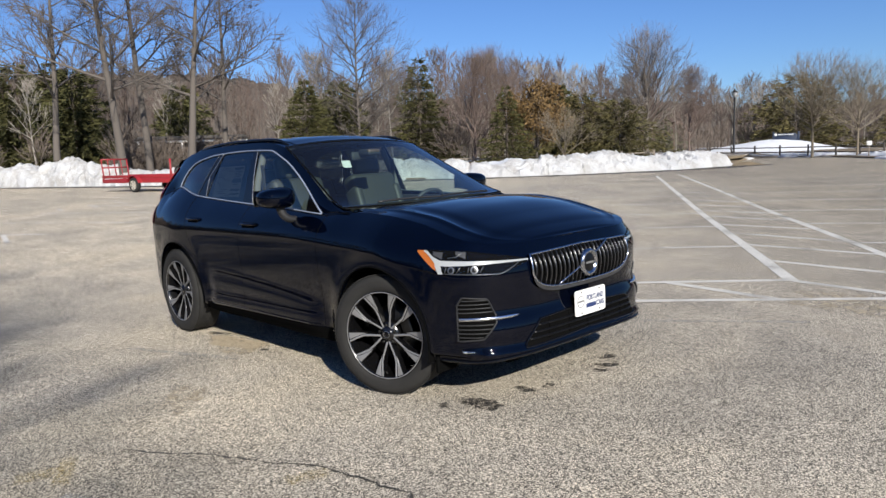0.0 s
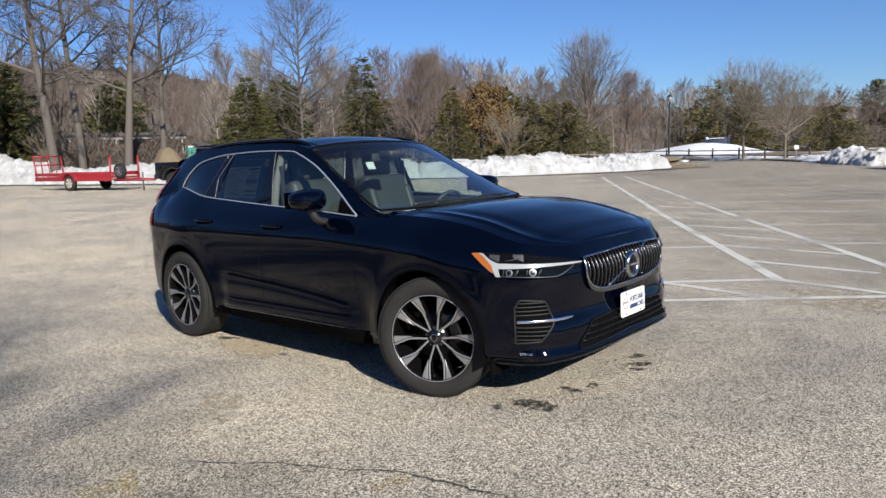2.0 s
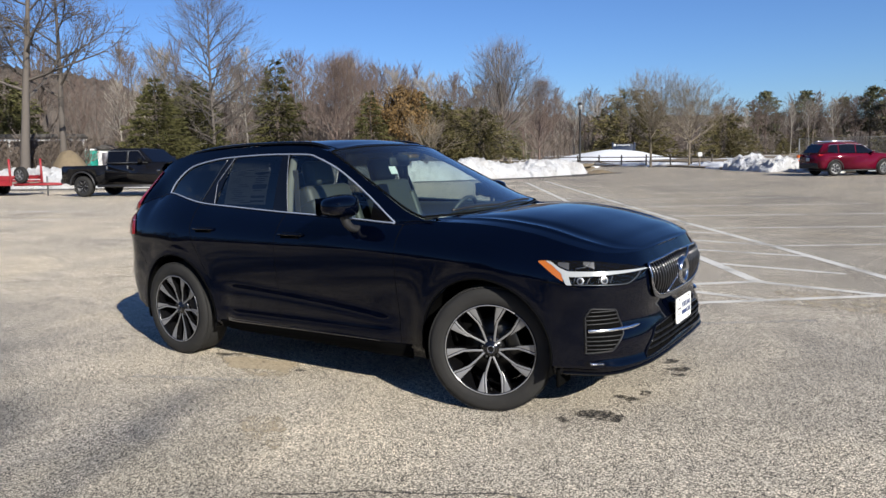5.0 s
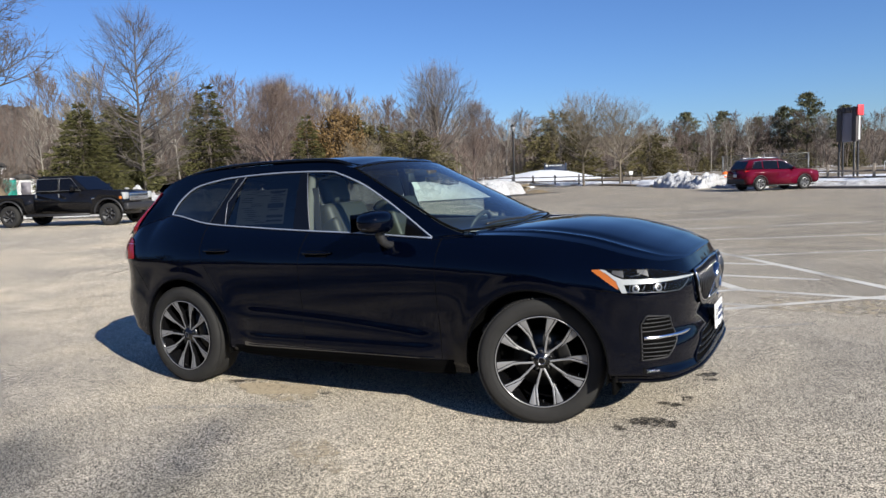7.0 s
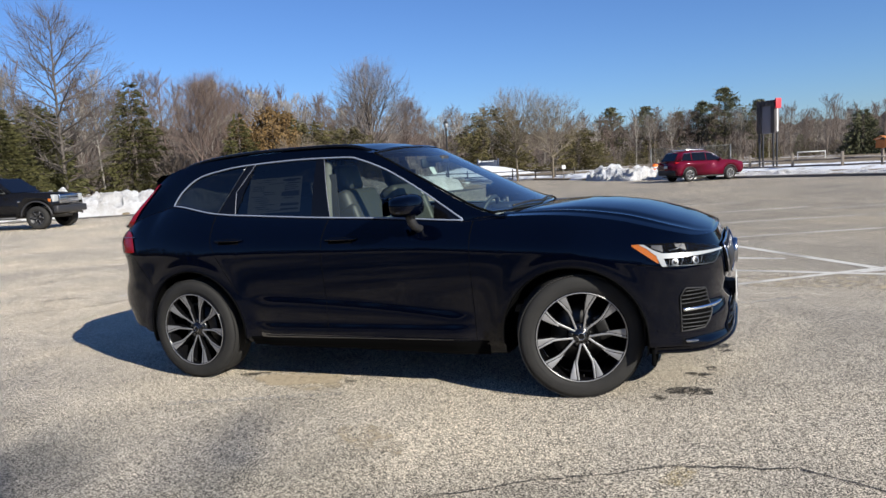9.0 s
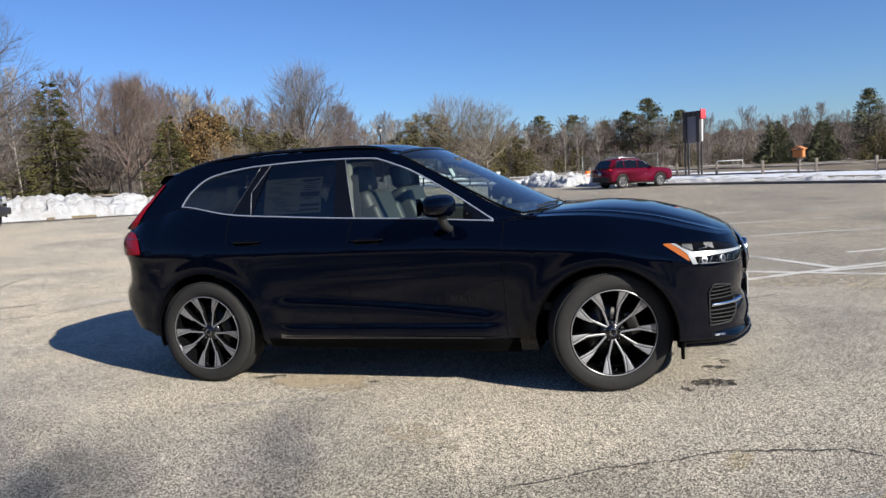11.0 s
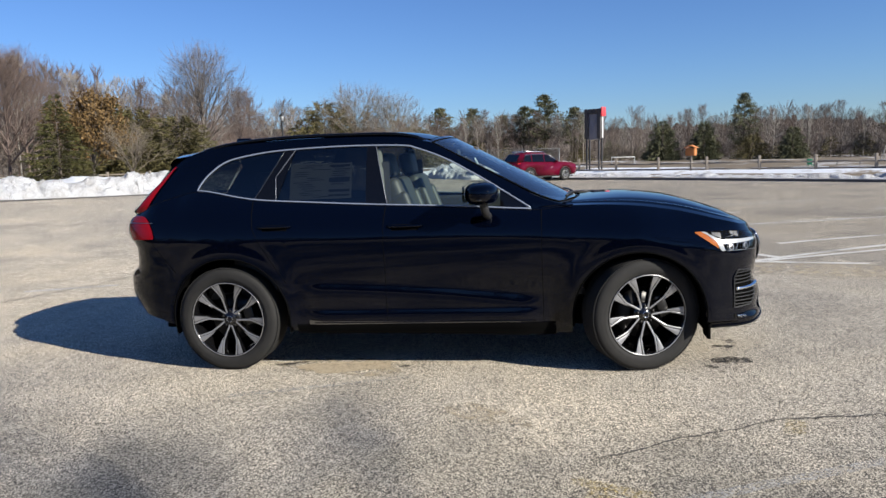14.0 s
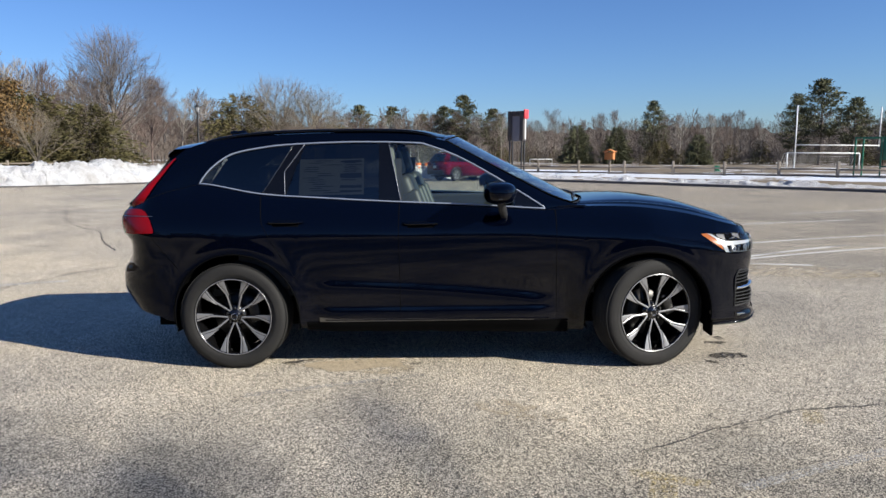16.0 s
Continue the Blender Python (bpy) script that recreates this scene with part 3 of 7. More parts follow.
# bonnet
crown = curve1([(0.8, 0.018), (0.9, 0.020), (1.0, 0.024), (1.1, 0.032), (1.25, 0.046), (1.4, 0.058), (1.7, 0.070), (1.95, 0.062), (2.06, 0.046), (2.13, 0.024), (2.165, 0.006), (2.3, 0.0)])
top_front = [i for i in range(len(PS)) if EX[i] > 0.80]
rows = []
cowl = lambda u: 0.86 + 0.19 * (1 - abs(u) ** 2.2)
for i in top_front[::-1][::2] + [top_front[0]]:
    x0, y0, z0 = columns[i, -1]
    r = []
    for u in np.linspace(-1, 1, 121):
        a = abs(u)
        x = x0 if x0 > 1.15 else cowl(u) + (x0 - 0.80) / 0.35 * (1.15 - cowl(u))
        ye, ze = sill(x)
        ye = y0 if x0 > 1.15 else ye
        ze = z0 if x0 > 1.15 else ze
        ridge = 0.009 * math.exp(-((a - 0.86) / 0.026) ** 2) - 0.007 * math.exp(-((a - 0.76) / 0.06) ** 2)
        r.append((x, -ye * u, ze + 0.0006 + float(crown(x)) * (1 - a ** 2.6) + ridge * float(smooth01(2.2, 1.7, x))))
    rows.append(r)
thick([part("bonnet", outward(grid(rows), np.array([1.5, 0, 0.0])), NAVY, suv)])

# roof
rows = []
for x in np.linspace(0.075, -1.93, 70):
    xr = min(x, 0.0) if x > 0 else x
    yr, zr = float(rail_y(xr)), float(rail_z(xr))
    r = []
    for u in np.linspace(-1, 1, 41):
        xx = xr + (x - xr) * (1 - abs(u) ** 2) if x > 0 else x
        c = 0.042 * (1 - abs(u) ** 2.2)
        z = zr + c
        if x < -1.6:
            z = max(zr, float(np.interp(x, [-1.95, -1.6], [1.515, 1.572]))) * (1 - abs(u) ** 6) + zr * abs(u) ** 6 + c * 0.8
        r.append((xx, yr * u * 1.0, z))
    rows.append(r)
thick([part("roof", outward(grid(rows), np.array([-1, 0, 0.0])), NAVY, suv)])
# panoramic glass in the roof
rows = []
for x in np.linspace(0.02, -1.25, 30):
    yr, zr = float(rail_y(min(x, 0))), float(rail_z(min(x, 0)))
    rows.append([(x, yr * u, zr + 0.042 * (1 - abs(u) ** 2.2) + 0.004) for u in np.linspace(-0.84, 0.84, 25)])
part("sunroof_glass", outward(grid(rows), np.array([-1, 0, 0.0])), GLOSS_BLACK, suv, "black glass panoramic roof panel")
# spoiler over the rear window
rows = []
for y in np.linspace(-0.60, 0.60, 31):
    a = abs(y) / 0.60
    back = -2.03 + 0.085 * a ** 3
    zt = 1.548 - 0.045 * a ** 3
    rows.append([(-1.80, y, zt + 0.016), (-1.90, y, zt + 0.008), (back, y, zt - 0.03), (back - 0.004, y, zt - 0.045), (back + 0.02, y, zt - 0.058), (-1.82, y, zt - 0.05)])
part("rear_spoiler", outward(grid(rows), np.array([-1.88, 0, 1.53])), NAVY, suv)
# roof rails
for sgn in (1, -1):
    pts = [(x, sgn * (float(rail_y(x)) + 0.055), float(rail_z(x)) + d) for x, d in [(-0.02, -0.006), (-0.10, 0.014), (-0.3, 0.020), (-0.8, 0.022), (-1.2, 0.022), (-1.50, 0.015), (-1.68, 0.002), (-1.78, -0.02)]]
    part("roof_rail", tube(spline(pts, 50), 0.0135, 8), GLOSS_BLACK, suv, "black roof rail")
fin = box(-1.62, 0, 1.632, 0.13, 0.03, 0.045, 0.014)
part("antenna_fin", fin, NAVY, suv)

# windscreen and rear window
def screen(v, u, out=0.0):
    xs_ = 0.885 - 0.885 * v
    ya, za = float(rail_y(xs_)), float(rail_z(xs_))
    xc = 1.025 - 0.945 * v
    zc = 1.103 + 0.487 * max(v, 0.0) ** 1.03
    a = abs(u)
    return (xc + (xs_ - xc) * a ** 2.0, ya * u, zc + (za + 0.012 - 0.010 * v - zc) * a ** 2.6 + out)


wind = part("windscreen", outward(grid([[screen(v, u) for u in np.linspace(-1.0, 1.0, 41)] for v in np.linspace(0, 1, 30)]), np.array([0, 0, 0.9])), SCREEN, suv, "raked clear windscreen")
wind.visible_shadow = True
edge = [screen(v, -0.985, -0.004) for v in np.linspace(0.0, 0.97, 30)] + [screen(0.97, u, -0.004) for u in np.linspace(-0.97, 0.97, 30)] + [screen(v, 0.985, -0.004) for v in np.linspace(0.97, 0.0, 30)] + [screen(0.0, u, -0.004) for u in np.linspace(0.97, -0.97, 30)]
part("windscreen_seal", tube(edge, 0.0075, 6, closed=True), MATT_BLACK, suv)
rows = [[screen(v, u, -0.008) for u in np.linspace(-0.9, 0.9, 21)] for v in np.linspace(0.93, 1.0, 4)]
part("windscreen_band", outward(grid(rows), np.array([0, 0, 0.9])), MATT_BLACK, suv)
rows = [[screen(v, u, -0.006) for u in np.linspace(-0.97, 0.97, 31)] for v in np.linspace(-0.02, 0.045, 4)]
part("cowl", outward(grid(rows), np.array([0, 0, 0.9])), PLASTIC, suv)
for ya, yb in ((-0.55, 0.02), (-0.02, 0.50)):
    pts = [screen(0.02 + 0.02 * math.sin(u * 3), (ya + (yb - ya) * u) / 0.755, 0.014) for u in np.linspace(0, 1, 14)]
    part("wiper", tube(pts, 0.008, 5), PLASTIC, suv)
rows = []
for v in np.linspace(0, 1, 14):
    x, z = -1.93 - 0.30 * v, 1.50 - 0.40 * v
    ye = 0.585 + 0.11 * v
    rows.append([(x - 0.05 * (1 - u * u) + 0.03, ye * u, z) for u in np.linspace(-1, 1, 21)])
part("rear_window", outward(grid(rows), np.array([-1, 0, 1.0])), PRIVACY, suv)

# seams between the panels
def seam(path, w=0.004):
    both("panel_seam", tube([body(s_of_x(x), z, -0.0029) for x, z in path], w, 6), MATT_BLACK)


seam([(0.77, z) for z in np.linspace(0.30, 1.06, 26)])
seam([(-0.285, z) for z in np.linspace(0.30, 1.115, 26)])
seam([(rear_cut(z), z) for z in np.linspace(0.62, 1.18, 20)])
seam([(x, 0.315) for x in np.linspace(-0.93, 0.77, 30)])
s0_, s1_ = s_of_x(0.62), s_of_x(-0.84)
both("sill_trim", skin(s0_, s1_, along([(s0_, 0.328), (s1_, 0.322)]), along([(s0_, 0.334), (s0_ + 0.5, 0.340), (s1_ - 0.1, 0.344), (s1_, 0.352)]), 0.003, 40, 3), SILL_CHROME, label="thin satin trim along the sill")
seam([(x, float(np.interp(x, [1.80, 2.0], [0.78, 0.745]))) for x in np.linspace(1.76, 1.95, 8)])
seam([(-1.80 - 0.19 * u, 0.70 + 0.225 * u) for u in np.linspace(0, 1, 12)])
both("sill_trim", skin(s_of_x(0.85), s_of_x(-0.93), lambda s: float(low(at_s(s)[0])) - 0.015, lambda s: 0.322, 0.004, 40, 5), MATT_BLACK)
both("sill_strip", tube([body(s_of_x(x), 0.335, 0.003) for x in np.linspace(-0.80, 0.72, 30)], 0.0045, 5), GLOSS_BLACK)
# door handles
for door, (xa, xb) in ((skins["rear_door"], (-1.165, -0.93)), (skins["front_door"], (-0.255, -0.015))):
    z = 1.005 if xa < -0.5 else 0.985
    s0, s1 = s_of_x(xb), s_of_x(xa)
    cup = skin(s0 + 0.03, s1 - 0.03, lambda s: z - 0.024, lambda s: z + 0.014, 0.0012, 10, 6)
    grip = tube([body(s, z + 0.004, 0.002 + 0.022 * math.sin(math.pi * u) ** 0.5) for s, u in zip(np.linspace(s0, s1, 16), np.linspace(0, 1, 16))], 0.0095, 8)
    for ob, flip in zip(door, (False, True)):
        part("handle_cup", mirror(cup) if flip else cup, MATT_BLACK, ob)
        part("handle", mirror(grip) if flip else grip, NAVY, ob)
# sills' lower body, belly and wheel housings
part("underbody", joined(data_of(box(0, 0, 0.33, 4.2, 1.15, 0.2)), data_of(box(-0.03, 0, 0.335, 1.78, 1.68, 0.13)), data_of(box(1.93, 0, 0.36, 0.3, 1.2, 0.16)), data_of(box(-2.0, 0, 0.47, 0.4, 1.3, 0.12))), MATT_BLACK, suv, "", False)
for cx, cz, r in ARCH:
    arc = [(cx + (r + 0.004) * math.cos(a), cz + (r + 0.004) * math.sin(a)) for a in np.linspace(-0.25, math.pi + 0.25, 28)]
    both("wheel_housing", grid([[(px, y, pz) for y in (-0.915, -0.75, -0.56)] for px, pz in arc]), MATT_BLACK)
    both("housing_back", data_of(box(cx, -0.555, 0.56, 0.95, 0.02, 0.55)), MATT_BLACK, smooth=False)
    lip = [body(s_of_x(px), pz, 0.003) for px, pz in [(cx + (r + 0.006) * math.cos(a), cz + (r + 0.006) * math.sin(a)) for a in np.linspace(-0.15, math.pi + 0.15, 40)]]
    both("arch_lip", tube(lip, 0.005, 6), MATT_BLACK)
both("mud_flap", data_of(box(1.825, -0.79, 0.245, 0.02, 0.16, 0.11, 0.006)), MATT_BLACK, smooth=False)

# front end: grille
s_g = s_of_y(-0.475)
_gz = curve1([(-s_g * 0.3, 0.628), (0, 0.628), (s_g * 0.45, 0.632), (s_g * 0.75, 0.648), (s_g * 0.92, 0.682), (s_g, 0.73)])
gz0 = lambda s: float(_gz(s))
gz1 = along([(0, 0.850), (s_g, 0.838)])


def full(name, data, mat, parent=suv, label="", smooth=True):
    """A part that crosses the car's middle."""
    return part(name, joined(data, mirror(data)), mat, parent, label, smooth)


grille = full("grille", skin(0, s_g, gz0, gz1, 0.004, 30, 8), MATT_BLACK, suv, "black grille with upright bars in a bright frame")
bar_n = 12
for i in range(bar_n):
    s = s_g * (i + 0.5) / bar_n
    z0, z1 = gz0(s) + 0.008, gz1(s) - 0.006
    zz = np.linspace(z0, z1, 7)
    bar = joined(tube([body(s, z, 0.010 + 0.012 * math.sin(math.pi * v)) for z, v in zip(zz, np.linspace(0, 1, 7))], 0.0050, 6))
    for flip in (False, True):
        part("grille_bar", mirror(bar) if flip else bar, BAR_BLACK, grille)
        edge_ = tube([body(s, z, 0.0175 + 0.012 * math.sin(math.pi * v)) for z, v in zip(zz, np.linspace(0, 1, 7))], 0.0026, 4)
        part("bar_edge", mirror(edge_) if flip else edge_, DARK_CHROME, grille)
loop = [(s, gz1(s)) for s in np.linspace(0, s_g, 26)] + [(s_g, z) for z in np.linspace(gz1(s_g), gz0(s_g), 6)][1:] + [(s, gz0(s)) for s in np.linspace(s_g, 0, 30)][1:]
right = [body(s, z, 0.018) for s, z in loop]
left = [(x, -y, z) for x, y, z in right[::-1]]
part("grille_frame", tube(right + left[1:-1], 0.0072, 8, closed=True), CHROME, grille, "bright grille frame")
low_f = skin(0, s_g * 0.99, lambda s: gz0(s) - 0.026, lambda s: gz0(s) - 0.002, 0.02, 30, 4)
full("grille_chin", low_f, DARK_TRIM, grille)
# diagonal bar and round badge
diag = [(lambda p: (p[0], y, p[2]))(body(s_of_y(-abs(y)), z, 0.026)) for y, z in zip(np.linspace(-0.27, 0.24, 14), np.linspace(0.645, 0.842, 14))]
part("badge_bar", tube(diag, 0.0065, 6), CHROME, grille)
cx = body(0, 0.735, 0.032)[0]
badge = moved(lathe([(0.0, -0.004), (0.052, -0.004), (0.056, -0.010), (0.062, -0.016), (0.072, -0.018), (0.079, -0.013), (0.082, 0.0), (0.08, 0.015)], 40), Matrix.Translation((cx, 0, 0.735)) @ Matrix.Rotation(radians(90), 4, "Z"))
part("badge_ring", badge, CHROME, grille, "round bright badge")
part("badge_face", moved(lathe([(0.0, -0.011), (0.050, -0.010), (0.056, -0.006), (0.057, 0.0)], 32), Matrix.Translation((cx, 0, 0.735)) @ Matrix.Rotation(radians(90), 4, "Z")), BAR_BLACK, grille)
part("badge_wordmark", data_of(box(cx + 0.0115, 0, 0.735, 0.002, 0.075, 0.011)), GREY_INK, grille, "", False)
# plate on a bracket
corner = [(sy * 0.1385 + 0.014 * math.cos(a), sz * 0.062 + 0.014 * math.sin(a)) for sy, sz, a0 in ((1, 1, 0), (-1, 1, 90), (-1, -1, 180), (1, -1, 270)) for a in np.radians([a0, a0 + 30, a0 + 60, a0 + 90])]
nc = len(corner)
plate = part("front_plate", ([(2.265, y, 0.503 + z) for y, z in corner] + [(2.259, y, 0.503 + z) for y, z in corner], [tuple(range(nc)), tuple(range(2 * nc - 1, nc - 1, -1))] + [(i, i + nc, (i + 1) % nc + nc, (i + 1) % nc) for i in range(nc)]), PAPER, suv, "white dealer plate with rounded corners and blue lettering", False)


def lettering(text, x, y, z, size, mat, parent, name="lettering"):
    cu = bpy.data.curves.new(name, "FONT")
    cu.body, cu.size, cu.extrude, cu.align_x, cu.align_y, cu.offset = text, size, 0.0006, "CENTER", "CENTER", 0.0011
    tmp = new(name, cu)
    me = bpy.data.meshes.new_from_object(tmp.evaluated_get(bpy.context.evaluated_depsgraph_get()))
    bpy.data.objects.remove(tmp)
    ob = new(name, me)
    me.materials.clear()
    me.materials.append(mat)
    ob.parent = parent
    ob.matrix_local = Matrix.Translation((x, y, z)) @ Euler((radians(90), 0, radians(90))).to_matrix().to_4x4() @ Matrix.Diagonal((0.72, 1, 1, 1))
    return ob


lettering("PORTLAND", 2.2658, 0.045, 0.522, 0.046, INK, plate)
lettering("CARS", 2.2658, 0.098, 0.478, 0.044, INK, plate)
part("wordmark", data_of(box(2.2656, 0.005, 0.478, 0.0008, 0.10, 0.026)), INK, plate, "", False)
part("plate_roundel", moved(lathe([(0.031, -0.001), (0.035, -0.001), (0.035, 0.0), (0.031, 0.0)], 32), Matrix.Translation((2.2656, -0.098, 0.51)) @ Matrix.Rotation(radians(90), 4, "Z")), GREY_INK, plate)
part("wordmark", data_of(box(2.2657, -0.098, 0.512, 0.0008, 0.055, 0.010)), GREY_INK, plate, "", False)
for yy, zz in ((-0.09, 0.565), (0.09, 0.565), (-0.09, 0.441), (0.09, 0.441)):
    part("plate_screw", moved(lathe([(0, -0.004), (0.005, -0.003), (0.006, 0.0)], 10), Matrix.Translation((2.265, yy, zz)) @ Matrix.Rotation(radians(90), 4, "Z")), STEEL, plate)
part("plate_bracket", data_of(box(2.225, 0, 0.50, 0.07, 0.12, 0.09, 0.004)), PLASTIC, suv, "", False)

# lower intake
s_i = s_of_y(-0.54)
iz0, iz1 = along([(0, 0.346), (s_i, 0.330)]), along([(0, 0.492), (s_i * 0.80, 0.470), (s_i, 0.345)])
intake = full("lower_intake", skin(0, s_i, iz0, iz1, 0.0035, 24, 6), MATT_BLACK, suv, "black lower air intake")
for zc in (0.366, 0.402, 0.440):
    end = s_i * (0.95 if zc < 0.38 else 0.9 if zc < 0.42 else 0.84)
    pts = [body(s, zc, 0.006) for s in np.linspace(0, end, 20)]
    part("intake_slat", tube([(x, -y, z) for x, y, z in pts[::-1]] + pts[1:], 0.006, 6), BAR_BLACK, intake)
for y in (-0.36, -0.18, 0.0, 0.18, 0.36):
    pts = [(lambda p: (p[0], y, p[2]))(body(s_of_y(-abs(y)), z, 0.006)) for z in np.linspace(0.348, 0.47, 5)]
    part("intake_post", tube(pts, 0.004, 5), MATT_BLACK, intake)
rim_pts = [body(s, iz1(s), 0.003) for s in np.linspace(0, s_i, 24)] + [body(s, iz0(s) - 0.004, 0.003) for s in np.linspace(s_i, 0, 24)]
full("intake_frame", tube(rim_pts, 0.006, 5), GLOSS_BLACK, intake)
lip = [body(s, float(low(at_s(s)[0])) + 0.010, 0.004) for s in np.linspace(0, s_of_x(1.86), 50)]
full("front_lip", tube(lip, 0.009, 6), GLOSS_BLACK)

# corner vents with bright blades
sv0, sv1 = s_of_y(-0.70), s_of_x(1.985)
vz0 = along([(sv0, 0.49), (sv0 + 0.35 * (sv1 - sv0), 0.402), (sv1, 0.392)])
vz1 = along([(sv0, 0.53), (sv0 + 0.2 * (sv1 - sv0), 0.622), (sv1 - 0.03, 0.635), (sv1, 0.59)])
for flip in (False, True):
    fix = (lambda d: mirror(d)) if flip else (lambda d: d)
    vent = part("corner_vent", fix(skin(sv0, sv1, vz0, vz1, 0.002, 18, 8)), MATT_BLACK, suv, "slatted dark grey corner vent")
    for zc in np.arange(0.414, 0.63, 0.0225):
        if abs(zc - 0.515) < 0.022:
            continue
        ss = [s for s in np.linspace(sv0, sv1, 26) if vz0(s) + 0.006 < zc < vz1(s) - 0.006]
        if len(ss) > 3:
            part("vent_slat", fix(tube([body(s, zc, 0.007) for s in ss], 0.0036, 5)), material("vent_grey", (0.022, 0.022, 0.023), 0.5, spec=0.25) if "vent_grey" not in bpy.data.materials else bpy.data.materials["vent_grey"], vent)
    ringv = [body(s, vz1(s), 0.004) for s in np.linspace(sv0, sv1, 18)] + [body(s, vz0(s), 0.004) for s in np.linspace(sv1, sv0, 18)]
    part("vent_frame", fix(tube(ringv, 0.005, 5, closed=True)), bpy.data.materials["vent_grey"], vent)
    s_b = s_of_y(-0.57)
    run = np.linspace(s_b, sv1 - 0.012, 24)
    thin = [0.004 + 0.0075 * min(1.0, (v - s_b) / 0.04) for v in run]
    blade = joined(tube([body(v, 0.514 + 0.004 * (1 - min(1.0, (v - s_b) / 0.1)), 0.008) for v in run], thin, 8), tube([body(v, 0.519, 0.013) for v in run[5:]], 0.0055, 6))
    part("vent_blade", fix(blade), BRIGHT_CHROME, vent, "bright horizontal blade")
    reflector = part("corner_reflector", fix(skin(s_of_y(-0.79), s_of_x(1.99), along([(s_of_y(-0.79), 0.322), (s_of_x(1.99), 0.318)]), along([(s_of_y(-0.79), 0.330), (s_of_x(1.99), 0.352)]), 0.004, 14, 4)), GLOSS_BLACK, suv)
    ra, rb = s_of_y(-0.795), s_of_x(2.0)
    for k in range(6):
        sk = rb + (ra - rb) * (0.12 + 0.145 * k)
        tall = 0.0095 * (1 - 0.10 * k)
        part("reflector_rib", fix(tube([body(sk - 0.004, 0.334 - tall, 0.0065), body(sk + 0.003, 0.334 + tall, 0.0065)], 0.0042 if k % 3 else 0.0022, 5)), BRIGHT_CHROME, reflector)

# headlamps
h0, h1 = s_of_x(1.735), s_of_y(-0.485)
hs = lambda u: h0 + (h1 - h0) * u
hz1 = along([(hs(0), 0.892), (hs(0.12), 0.893), (hs(0.45), 0.886), (hs(0.8), 0.850), (hs(1.0), 0.820)])
hz0 = along([(hs(0), 0.886), (hs(0.20), 0.784), (hs(0.26), 0.762), (hs(0.72), 0.748), (hs(0.86), 0.778), (hs(1.0), 0.806)])
for flip in (False, True):
    fix = (lambda d: mirror(d)) if flip else (lambda d: d)
    lamp = part("headlamp", fix(skin(hs(0), hs(1), hz0, hz1, 0.0015, 40, 8)), MATT_BLACK, suv, "headlamp with a white sideways T light and amber corner")
    part("amber_marker", fix(skin(hs(0.005), hs(0.205), along([(hs(0), 0.887), (hs(0.20), 0.785)]), along([(hs(0), 0.891), (hs(0.07), 0.892), (hs(0.12), 0.874), (hs(0.19), 0.832), (hs(0.215), 0.790)]), 0.004, 16, 5)), AMBER, lamp)
    part("light_guide", fix(skin(hs(0.065), hs(1.0), along([(hs(0.065), 0.889), (hs(0.12), 0.868), (hs(0.19), 0.828), (hs(0.215), 0.810), (hs(0.30), 0.808), (hs(0.6), 0.812), (hs(1), 0.812)]), along([(hs(0.065), 0.892), (hs(0.10), 0.890), (hs(0.17), 0.858), (hs(0.24), 0.838), (hs(0.6), 0.830), (hs(1), 0.819)]), 0.0065, 48, 6)), WHITE_LAMP, lamp)
    part("light_guide", fix(skin(hs(0.195), hs(0.268), along([(hs(0.195), 0.816), (hs(0.215), 0.786), (hs(0.230), 0.766), (hs(0.268), 0.766)]), along([(hs(0.195), 0.826), (hs(0.245), 0.818), (hs(0.265), 0.770)]), 0.006, 12, 5)), WHITE_LAMP, lamp)
    # two round lamp modules below the strip, with their fins, and faceted ones above it
    for um, zm, rad in ((0.335, 0.786, 0.020), (0.52, 0.786, 0.022)):
        disc = lambda r0, r1, o0, o1: grid([[body(hs(um) + q * math.cos(a), zm + q * math.sin(a), o) for q, o in ((r0, o0), (r1, o1))] for a in np.linspace(0, 2 * math.pi, 20)])
        mod = part("lamp_module", fix(disc(rad * 0.62, rad, 0.0045, 0.0035)), FACET, lamp)
        part("module_lens", fix(disc(0.0, rad * 0.62, 0.006, 0.0045)), BAR_BLACK, mod)
        part("module_fin", fix(tube([body(hs(um + 0.045), zm - 0.014, 0.005), body(hs(um + 0.075), zm + 0.016, 0.005)], 0.0022, 5)), FACET, mod)
        part("module_fin", fix(tube([body(hs(um - 0.05), zm - 0.012, 0.005), body(hs(um - 0.04), zm + 0.016, 0.005)], 0.0018, 5)), FACET, mod)
    for ua, ub in ((0.16, 0.25), (0.36, 0.45)):
        part("lamp_facet", fix(skin(hs(ua), hs(ub), along([(hs(ua), 0.868), (hs(ub), 0.844)]), along([(hs(ua), 0.884), (hs(ub), 0.880)]), 0.0035, 6, 4)), LAMP_GREY, lamp, "", False)
    rim_l = [body(hs(u), hz0(hs(u)) + 0.007, 0.006) for u in np.linspace(0.27, 0.72, 14)] + [body(hs(u), z, 0.006) for u, z in ((0.78, 0.766), (0.85, 0.788), (0.90, 0.806))]
    part("lens_edge", fix(tube(rim_l, 0.0022, 5)), FACET, lamp)
    part("lens_edge", fix(tube([body(hs(0.30), 0.850, 0.006), body(hs(0.37), 0.856, 0.006), body(hs(0.42), 0.876, 0.006)], 0.0028, 5)), FACET, lamp)
    cover = part("lens", fix(skin(hs(0), hs(1), hz0, hz1, 0.009, 40, 8)), LENS, lamp, "clear lens")
